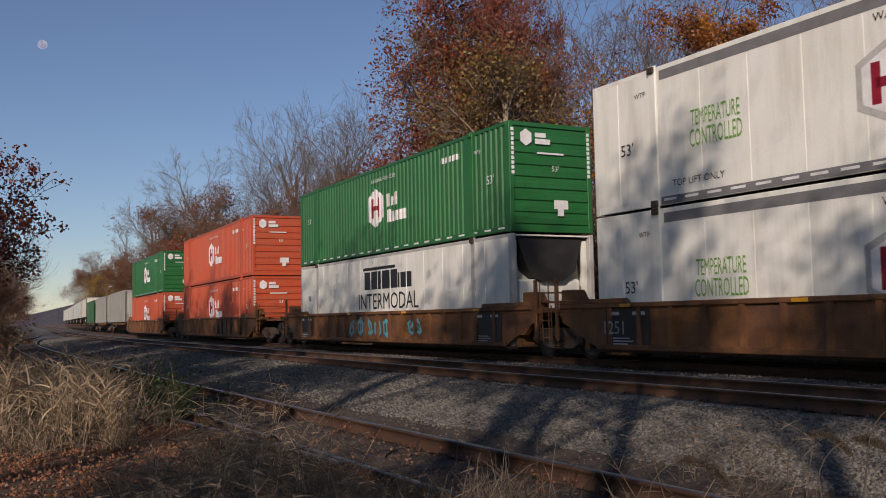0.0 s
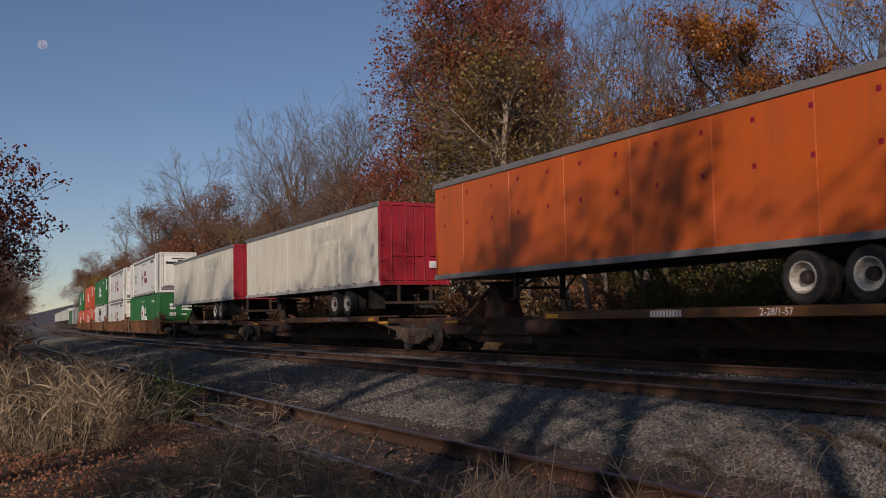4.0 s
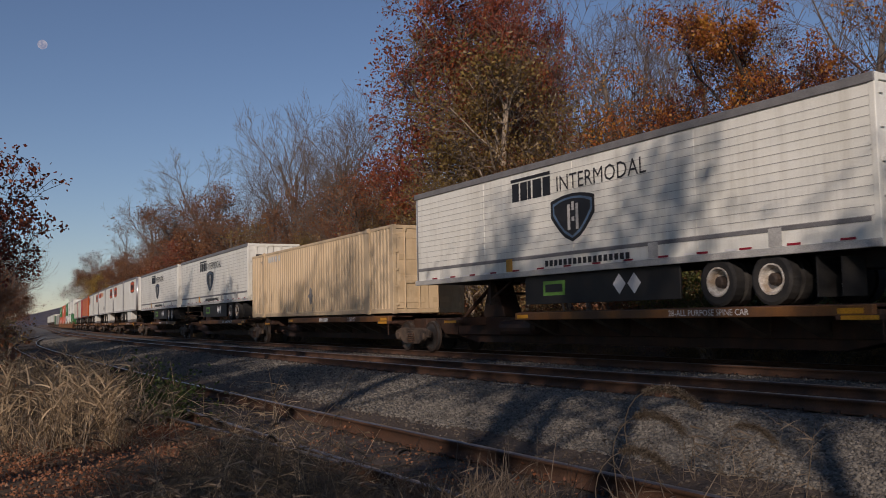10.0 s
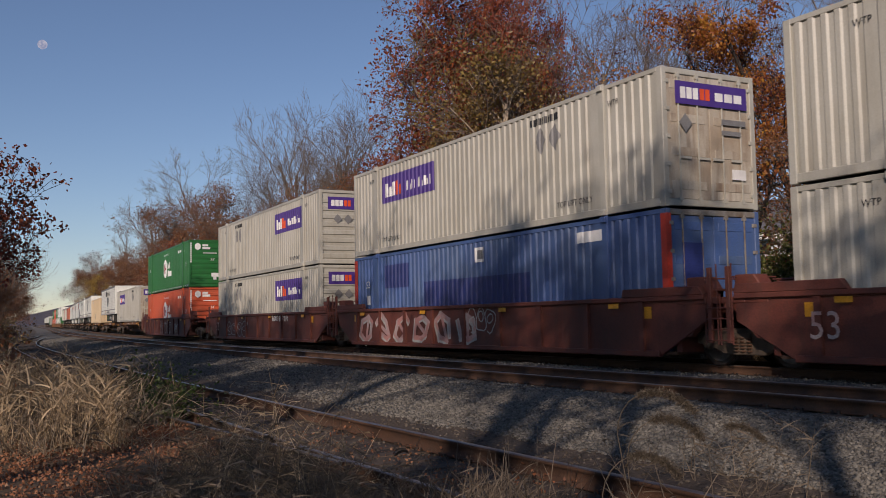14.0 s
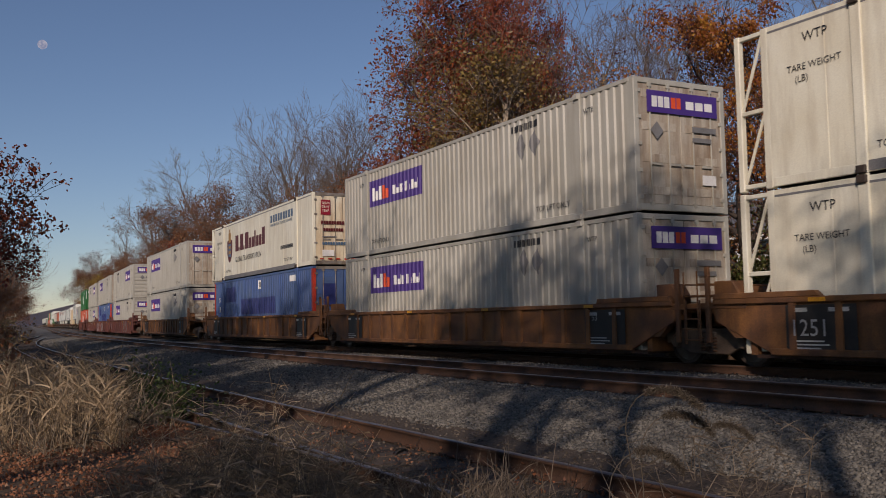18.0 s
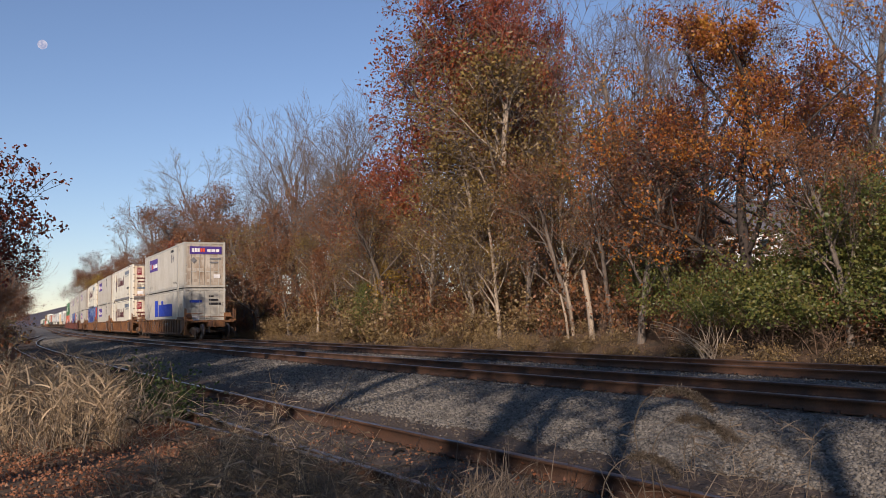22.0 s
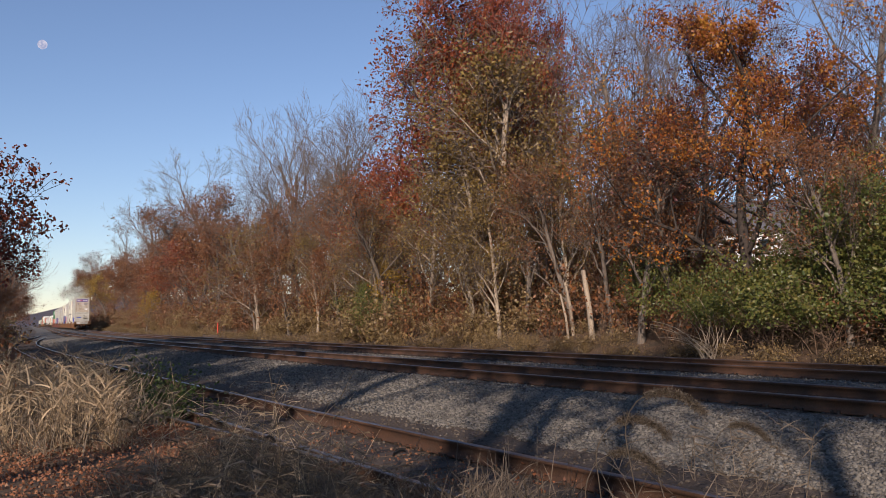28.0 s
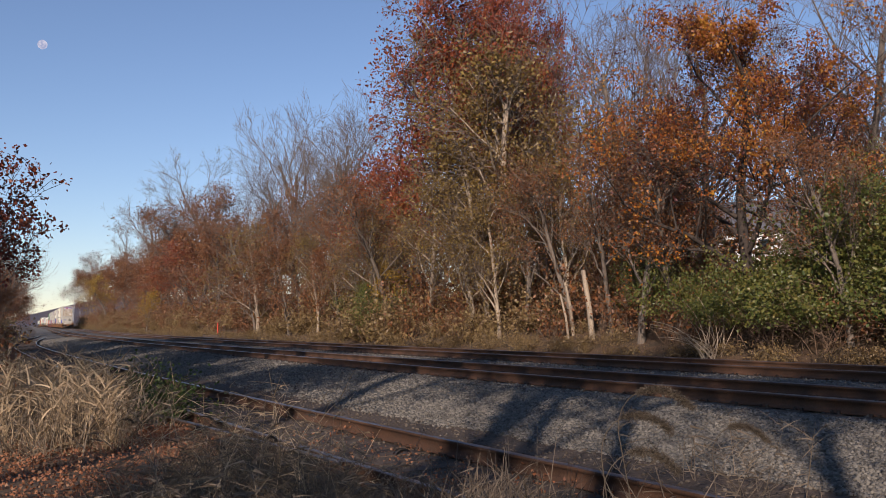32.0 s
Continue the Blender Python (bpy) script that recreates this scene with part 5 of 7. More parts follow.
def hub_box(paint, label, end, pale=False):
    """Corrugated or smooth box of the hexagon-emblem fleet."""
    root = tagged(new("container"), label, "container", group="intermodal containers")
    smooth = paint == "white"
    box_frame(root, M[paint], M[paint], not smooth, 0.5 if end == "cooler" else 0.0)
    f = Face(root, not smooth)
    ink = M["mark_white"] if not smooth else M["mark_red"]
    if smooth:
        hexagon(f, M["mark_lightgrey"], M["mark_red"], 0.69, 1.4, 1.22, 1.36)
        f.patch("emblem_field", M["mark_white"], 0.69 - 0.5, 0.69 + 0.5, lambda y: 1.4 - 0.55 + 0.25 * abs(y - 0.69) / 0.5, lambda y: 1.4 + 0.55 - 0.25 * abs(y - 0.69) / 0.5, 0.007, extra=(0.69,))
    else:
        hexagon(f, M["mark_white"], M["mark_red"], 0.52, 1.55, 1.28, 1.34)
    f.blocks(ink, -0.34, -1.2, 1.5, 1.92, [(1, 1), (0.9, 0.7), (0.9, 1)])
    f.blocks(ink, -0.34, -1.85, 0.98, 1.4, [(1.1, 1), (0.7, 0.8), (0.9, 0.8), (0.9, 0.8), (0.9, 0.8)])
    if smooth:
        f.patch("top_band", M["mark_grey"], -5.9, 5.9, CH - 0.3, CH - 0.1, 0.003, "slate grey band under the roof")
        f.words("TEMPERATURE", 0.46, M["mark_green"], 4.4, 1.62, squeeze=0.42)
        f.words("CONTROLLED", 0.5, M["mark_green"], 4.4, 1.22, squeeze=0.42)
        f.patch("bottom_band", M["mark_grey"], -5.95, 5.95, 0.03, 0.19, 0.005, "slate grey lower rail")
        f.words("TOP LIFT ONLY", 0.2, M["mark_black"], 4.9, 0.42)
        f.words("TOP LIFT ONLY", 0.2, M["mark_black"], -4.9, 0.42)
        f.words("WARNING HIGH CUBE", 0.2, M["mark_black"], -0.1, CH - 0.45)
        f.words("WTP", 0.16, M["mark_black"], 6.5, CH - 0.5)
        f.words("WTP", 0.16, M["mark_black"], -6.5, CH - 0.5)
        f.words("53'", 0.36, M["mark_black"], 6.95, 1.3)
        f.words("53'", 0.36, M["mark_black"], -7.0, 1.3)
        id_bars(f, M["mark_black"], -3.6, CH - 0.55, 10, 0.2)
        f.dashes("rail_marks", M["mark_white"], -5.9, 20, 0.6, 0.36, 0.1, 0.15)
    else:
        f.words("53'", 0.3, M["mark_white"], 6.95, 1.7)
        f.words("53'", 0.34, M["mark_white"], -7.1, 1.45)
        f.words("WTP", 0.16, M["mark_white"], -6.45, 2.3)
        id_bars(f, M["mark_white"], -4.2, 2.3, 10, 0.17)
        f.words("WARNING HIGH CUBE", 0.19, M["mark_white"], -0.15, 2.46)
        if paint == "green":
            f.dashes("rail_marks", M["mark_white"], -7.8, 22, 0.72, 0.34, 0.09, 0.14)
    if end == "ribs":
        rib_end(root, M[paint])
        y = -HL - 0.004
        sh = Shape()
        a = [(math.sin(i * math.pi / 3) * 0.2, math.cos(i * math.pi / 3) * 0.23) for i in range(6)]
        sh.quad(*[(-0.78 + p, y, 2.48 + q) for p, q in a])
        part("emblem", sh, M["mark_white"], root)
        bars = Shape()
        for x0, x1, z0, z1 in ((-0.5, -0.16, 2.5, 2.62), (-0.5, -0.02, 2.32, 2.46), (-0.45, 0.4, 2.06, 2.11), (0.05, 0.5, 0.62, 0.86), (0.16, 0.36, 0.44, 0.62)):
            bars.quad((x0, y, z0), (x1, y, z0), (x1, y, z1), (x0, y, z1))
        part("end_lettering", bars, M["mark_white"], root)
        lettering("53'", 0.2, M["mark_white"], root, rear_at(0.12, y, 1.68))
        for sx in (-1, 1):
            code = Shape()
            for i in range(10):
                code.quad((sx * 1.2 - 0.045, y, 1.5 + i * 0.125), (sx * 1.2 + 0.045, y, 1.5 + i * 0.125), (sx * 1.2 + 0.045, y, 1.59 + i * 0.125), (sx * 1.2 - 0.045, y, 1.59 + i * 0.125))
            part("unit_code", code, M["mark_white"], root)
    elif end == "cooler":
        cooler_end(root)
    else:
        door_end(root, M[paint], M[paint])
        y = -HL - 0.006
        for x0, x1, z0, z1 in ((-0.6, -0.2, 1.98, 2.14), (-0.6, -0.2, 1.72, 1.9), (-0.6, -0.16, 1.25, 1.5), (0.25, 0.95, 1.9, 2.06), (0.25, 0.95, 1.66, 1.82), (0.25, 0.6, 1.3, 1.4)):
            part("end_lettering", Shape().quad((x0, y, z0), (x1, y, z0), (x1, y, z1), (x0, y, z1)), M["mark_white"], root)
    return root


def grey_box(label, panel_y, end, ink="purple"):
    """Light grey corrugated box with a purple panel on its side and end."""
    root = tagged(new("container"), label, "container", group="intermodal containers")
    box_frame(root, M["silver"], M["silver"], True)
    f = Face(root, True)
    a, b = panel_y
    f.patch("logo_panel", M["purple"], a, b, 1.62, 2.5, 0.004, "purple panel with plain white and orange blocks")
    f.blocks(M["mark_white"], a - 0.2, a - 1.0, 1.8, 2.25, [(0.8, 1), (0.8, 0.7), (0.8, 1)], 0.009)
    f.blocks(M["mark_orange"], a - 1.0, a - 1.5, 1.8, 2.25, [(0.8, 1), (0.8, 0.7)], 0.009)
    f.blocks(M["mark_white"], a - 1.7, b + 0.25, 1.85, 2.15, [(1.2, 1), (0.7, 0.6), (0.4, 1), (0.4, 0.9), (0.3, 0.9), (1.2, 1), (0.7, 0.6), (0.7, 1), (0.7, 0.6), (0.3, 1)], 0.009, gap=0.4)
    s = 1 if b < -1 else -1
    for i in (0, 1):
        yc = s * (4.25 - 0.6 * i)
        f.patch("placard", M["mark_grey"], yc - 0.24, yc + 0.24, lambda y: 2.1 - 0.34 * (1 - abs(y - yc) / 0.24), lambda y: 2.1 + 0.34 * (1 - abs(y - yc) / 0.24), 0.008, extra=(yc,))
    f.words("TOP LIFT ONLY", 0.2, M["mark_black"], 5.0, 0.42)
    f.words("TOP LIFT ONLY", 0.2, M["mark_black"], -5.0, 0.42)
    id_bars(f, M["mark_black"], s * 4.6 + (0 if s > 0 else 1.4), 2.5, 10, 0.17)
    f.words("WTP", 0.17, M["mark_black"], -6.5, 2.45)
    f.words("WTP", 0.17, M["mark_black"], 6.5, 2.45)
    for sy in (-1, 1):
        part("lift_tag", Shape().box(-HW - 0.034, -HW - 0.024, sy * 6.1 - 0.06, sy * 6.1 + 0.06, CH - 0.1, CH), M["bright_red"], root)
    y = -HL - 0.02
    if end == "doors":
        door_end(root, M["silver_door"], M["silver"])
    else:
        rib_end(root, M["silver"])
        y = -HL - 0.004
    pan = part("logo_panel", Shape().box(-0.95, 1.05, y, y + 0.012, 2.14, 2.62), M["purple"], root, "purple panel with plain white and orange blocks")
    for x0, x1, m, z0, z1 in ((-0.82, -0.3, "mark_white", 2.26, 2.5), (-0.28, 0.02, "mark_orange", 2.26, 2.5), (0.14, 0.95, "mark_white", 2.27, 2.45)):
        n = 3 if m != "mark_orange" else 2
        for i in range(n):
            w = (x1 - x0) / n
            part("logo_block", Shape().box(x0 + i * w, x0 + (i + 0.82) * w, y - 0.004, y, z0, z1), M[m], pan)
    for x in (-0.55, -0.12) if end != "doors" else (-0.7,):
        part("placard", Shape().quad((x, y - 0.002, 1.55), (x + 0.18, y - 0.002, 1.75), (x, y - 0.002, 1.95), (x - 0.18, y - 0.002, 1.75)), M["mark_grey"], root)
    if end == "doors":
        for x0, z0, w, h in ((0.3, 1.78, 0.7, 0.12), (0.3, 1.56, 0.55, 0.1), (0.55, 0.62, 0.4, 0.22)):
            part("end_lettering", Shape().quad((x0, y, z0), (x0 + w, y, z0), (x0 + w, y, z0 + h), (x0, y, z0 + h)), M["mark_grey"] if z0 > 1 else M["mark_white"], root)
    return root


def blue_box():
    root = tagged(new("container"), "blue corrugated container with darker blue blanked-out panels", "container", group="intermodal containers")
    box_frame(root, M["blue"], M["blue"], True)
    f = Face(root, True)
    f.patch("blanked_panel", M["navy"], 5.57, 3.8, 1.75, 2.5, 0.005)
    f.patch("blanked_panel", M["navy"], 2.8, -3.05, 1.1, 1.85, 0.005)
    f.patch("tag", M["mark_white"], -0.35, -0.8, 2.25, 2.65, 0.006)
    f.patch("tag_field", M["mark_grey"], -0.43, -0.72, 2.33, 2.57, 0.01)
    f.words("53", 0.34, M["mark_white"], 6.9, 1.9)
    f.patch("tag", M["mark_white"], 7.05, 6.75, 1.25, 1.55, 0.006)
    f.patch("tag", M["mark_white"], -5.0, -6.0, 2.4, 2.65, 0.006)
    door_end(root, M["blue"], M["door_bar"])
    part("end_edge", Shape().box(-HW - 0.006, -HW + 0.12, -HL - 0.005, -HL + 0.17, 0.1, CH - 0.1), M["bright_red"], root, "red painted corner post")
    part("front_edge", Shape().box(-HW - 0.006, -HW + 0.12, HL - 0.17, HL + 0.005, 0.1, CH - 0.1), M["bright_red"], root, "red painted corner post")
    y = -HL - 0.008
    for x0, z0, w, h, m in ((0.5, 1.0, 0.5, 0.18, "mark_white"), (0.5, 0.7, 0.3, 0.22, "mark_white"), (-0.4, 1.25, 0.25, 0.06, "mark_white"), (-0.9, 1.3, 0.55, 0.9, "navy")):
        part("end_lettering", Shape().quad((x0, y, z0), (x0 + w, y, z0), (x0 + w, y, z0 + h), (x0, y, z0 + h)), M[m], root)
    return root


def beige_box():
    root = tagged(new("container"), "beige corrugated container with worn tan paint", "container", group="intermodal containers")
    box_frame(root, M["beige"], M["beige"], True)
    f = Face(root, True)
    id_bars(f, M["mark_lightgrey"], 5.6, 2.45, 10, 0.24)
    f.words("WTP", 0.17, M["mark_grey"], 6.5, 2.5)
    f.patch("placard", M["mark_grey"], -0.4, 0.2, lambda y: 0.8 - 0.34 * (1 - abs(y + 0.1) / 0.3), lambda y: 0.8 + 0.34 * (1 - abs(y + 0.1) / 0.3), 0.006, extra=(-0.1,))
    door_end(root, M["beige"], M["beige"])
    return root


def wave_box():
    root = tagged(new("container"), "bare aluminium corrugated container with large blue letter blocks", "container", group="intermodal containers")
    box_frame(root, M["silver"], M["silver"], True)
    f = Face(root, True)
    f.blocks(M["mark_blue"], 3.5, -3.8, 1.2, 2.35, [(1.5, 1), (1.1, 0.72), (0.7, 0.95), (1.0, 0.72), (1.15, 0.72), (1.1, 0.72)], 0.006, gap=0.12)
    f.words("53'", 0.55, M["mark_black"], -7.0, 1.75)
    door_end(root, M["silver"], M["silver"])
    y = -HL - 0.01
    for x0, z0, w, h, m in ((-0.95, 2.0, 0.75, 0.16, "mark_blue"), (0.25, 2.35, 0.3, 0.09, "mark_black"), (0.25, 2.1, 0.6, 0.12, "mark_black"), (0.25, 1.85, 0.75, 0.14, "mark_black"), (-0.9, 0.85, 0.55, 0.3, "mark_white")):
        part("end_lettering", Shape().quad((x0, y, z0), (x0 + w, y, z0), (x0 + w, y, z0 + h), (x0, y, z0 + h)), M[m], root)
    return root


def crest(face, yc, zc, k=1.0):
    g = lambda m, y0, y1, z0, z1, o: face.patch("crest_piece", M[m], yc + y0 * k, yc + y1 * k, zc + z0 * k, zc + z1 * k, o)
    face.patch("crest", M["mark_brown"], yc - 0.5 * k, yc + 0.5 * k, lambda y: zc - 0.75 * k + 0.5 * k * (abs(y - yc) / (0.5 * k)) ** 2, lambda y: zc + 0.45 * k - 0.12 * abs(y - yc), 0.005, extra=[yc + d * k for d in (-0.4, -0.25, 0, 0.25, 0.4)])
    g("mark_gold", -0.22, 0.22, 0.3, 0.78, 0.008)
    g("mark_gold", -0.1, 0.1, 0.78, 0.98, 0.008)
    g("mark_steel", -0.26, 0.26, -0.45, 0.22, 0.009)
    g("mark_gold", -0.2, 0.2, -0.3, -0.12, 0.012)
    g("mark_gold", -0.2, 0.2, -0.02, 0.12, 0.012)


def crest_box(full, has_tagline):
    """Off-white smooth cooled box with a maroon word and a crest."""
    root = tagged(new("container"), "off-white refrigerated container with maroon block word and a crest", "container", group="intermodal containers")
    box_frame(root, M["cream"], M["cream"], False)
    f = Face(root, False)
    crest(f, 4.85, 1.6)
    f.blocks(M["mark_brown"], 3.82, -1.5, 1.35, 2.15, [(1, 1), (0.3, 0.25), (1, 1), (0.3, 0.25), (1.1, 1), (0.7, 0.62), (0.7, 0.62), (0.4, 0.95), (0.7, 0.62), (0.7, 0.62), (0.8, 1)], 0.006)
    if has_tagline:
        f.words("GLOBAL TRANSPORTATION", 0.36, M["mark_black"], 1.4, 0.92)
    f.blocks(M["mark_steel"], -2.3, -5.6, 2.2, 2.52, [(1, 1)] * 9, 0.006, gap=0.25)
    f.words("REFRIGERATED INTERMODAL NETWORK", 0.17, M["mark_steel"], -3.95, 2.07)
    f.blocks(M["mark_black"], -3.85, -5.6, 0.9, 1.06, [(1, 1)] * 13, 0.006, gap=0.25)
    f.words("TOP LIFT ONLY", 0.18, M["mark_black"], -5.0, 0.42)
    f.words("TOP LIFT ONLY", 0.18, M["mark_black"], 5.2, 0.42)
    f.words("WTP", 0.24, M["mark_black"], 6.9, 2.5)
    f.words("TARE WEIGHT", 0.17, M["mark_black"], 6.95, 2.0)
    f.words("(LB)", 0.17, M["mark_black"], 7.2, 1.8)
    f.patch("top_band", M["mark_grey"], -7.9, 7.9, CH - 0.13, CH - 0.09, 0.004)
    f.patch("bottom_band", M["mark_grey"], -6.0, 6.0, 0.03, 0.2, 0.006, "grimy grey lower rail")
    # open frame at the front end
    for sx in (-1, 1):
        part("frame_post", Shape().box(sx * (HW - 0.06) - 0.06, sx * (HW - 0.06) + 0.06, HL + 0.5, HL + 0.62, 0, CH), M["cream"], root, bevel=0.012)
        for z in (0.05, 1.4, CH - 0.1):
            part("frame_bar", Shape().box(sx * (HW - 0.06) - 0.04, sx * (HW - 0.06) + 0.04, HL, HL + 0.55, z, z + 0.08), M["cream"], root, bevel=0.01)
        part("frame_brace", Shape().tube((sx * (HW - 0.06), HL + 0.52, 1.45), (sx * (HW - 0.06), HL + 0.02, CH - 0.12), 0.03, n=6), M["cream"], root)
        part("frame_brace", Shape().tube((sx * (HW - 0.06), HL + 0.52, 0.1), (sx * (HW - 0.06), HL + 0.02, 1.35), 0.03, n=6), M["cream"], root)
    door_end(root, M["cream_door"], M["door_bar"], ribs=False)
    y = -HL - 0.012
    part("sticker", Shape().box(-0.95, -0.55, y, y + 0.008, 2.0, 2.6), M["mark_red"], root, "dark red square notice")
    for words, z in (("TRAIN", 2.46), ("DRIVE", 2.31), ("TEAM", 2.16)):
        lettering(words, 0.15, M["cream"], root, rear_at(-0.75, y - 0.004, z), squeeze=0.8)
    for x0, z0, w, h, m in ((-0.95, 1.62, 1.0, 0.14, "mark_brown"), (-0.85, 1.34, 0.85, 0.13, "mark_brown"), (-0.9, 1.1, 0.6, 0.05, "mark_grey"), (-0.9, 0.8, 1.9, 0.12, "mark_steel"), (-0.9, 0.35, 0.5, 0.25, "mark_white"),
                            (0.55, 1.7, 0.5, 0.65, "mark_brown"), (0.66, 2.35, 0.28, 0.25, "mark_gold"), (0.66, 1.95, 0.28, 0.3, "mark_gold")):
        n = max(1, round(w / 0.11)) if m in ("mark_brown", "mark_steel") and h < 0.2 else 1
        for i in range(n):
            part("end_lettering", Shape().quad((x0 + i * w / n, y, z0), (x0 + (i + 0.8 if n > 1 else 1) * w / n, y, z0), (x0 + (i + 0.8 if n > 1 else 1) * w / n, y, z0 + h), (x0 + i * w / n, y, z0 + h)), M[m], root)
    for i in range(6):
        part("warning_tape", Shape().box(-1.0 + i * 0.34, -0.83 + i * 0.34, y, y + 0.01, 0.22, 0.27), M["bright_red"], root)
    return root


def plain_white_box():
    """Smooth white box with a dark slanted word and INTERMODAL below, and an open end with a dark bulkhead."""
    root = tagged(new("container"), "smooth white container with black slanted block word and lettering", "container", group="intermodal containers")
    box_frame(root, M["white"], M["mark_lightgrey"], False)
    f = Face(root, False)
    f.blocks(M["mark_black"], 1.6, -2.2, 1.75, 2.35, [(1, 1), (1, 1), (0.5, 1), (1.2, 1), (1, 1), (0.3, 0.8), (0.8, 0.8), (0.7, 0.8)], 0.006)
    f.patch("word_shade", M["mark_black"], 1.6, -1.0, 2.4, 2.5, 0.006)
    f.words("INTERMODAL", 0.76, M["mark_black"], -0.3, 1.32)
    f.words("53", 0.26, M["mark_black"], 7.0, 1.6)
    part("end_wall", Shape().box(-HW + 0.1, HW - 0.1, -HL + 0.62, -HL + 0.68, 0.1, CH - 0.05), M["white"], root)
    hood = Shape()
    pts = [(-1.0, 2.8), (-0.72, 1.95), (-0.35, 1.7), (0.35, 1.7), (0.72, 1.95), (1.0, 2.8)]
    hood.v = [(x, -HL + 0.1 + (0.06 if 2.8 - z < 0.1 else 0.0), z) for x, z in pts] + [(x * 0.96, -HL + 0.64, z) for x, z in pts]
    hood.f = [tuple(range(6)), tuple(range(11, 5, -1))] + [(i, (i + 1) % 6, 6 + (i + 1) % 6, 6 + i) for i in range(6)]
    part("radiator_hood", hood, M["black"], root, "dark rounded radiator hood", bevel=0.03)
    part("lower_cover", Shape().box(-1.05, 1.05, -HL + 0.3, -HL + 0.62, 0.3, 1.72), M["white"], root, bevel=0.05)
    for sx in (-1, 1):
        part("gusset", Shape().prism([(-HL + 0.2, 2.75), (-HL + 0.24, 2.75), (-HL + 0.24, 1.2), (-HL + 0.2, 1.2)], *sorted((sx * 1.02, sx * 1.2))), M["white"], root)
    return root


# ---- the train: road trailers ----
def road_wheel(parent, x, y, z, r=0.5, w=0.28, side=-1):
    wh = part("wheel", Shape().lathe([(x - w / 2 + 0.02, r * 0.6), (x - w / 2, r - 0.06), (x - w / 2 + 0.03, r), (x + w / 2 - 0.03, r), (x + w / 2, r - 0.06), (x + w / 2 - 0.02, r * 0.6), (x - w / 2 + 0.02, r * 0.6)], "x", (0, y, z), 22, False), M["rubber"], parent, smooth=False)
    xo = x + side * w / 2
    part("rim", Shape().lathe([(xo - side * 0.16, 0.12), (xo - side * 0.15, r * 0.46), (xo - side * 0.06, r * 0.52), (xo - side * 0.004, r * 0.55), (xo, r * 0.61), (xo - side * 0.05, r * 0.605)], "x", (0, y, z), 18, False), M["rim"], wh, "white steel rim")
    if abs(x) > 1.0:
        part("hub", Shape().lathe([(xo - side * 0.17, 0.13), (xo - side * 0.05, 0.11), (xo - side * 0.02, 0.07)], "x", (0, y, z), 10), M["iron"], wh, "grimy steel hub")


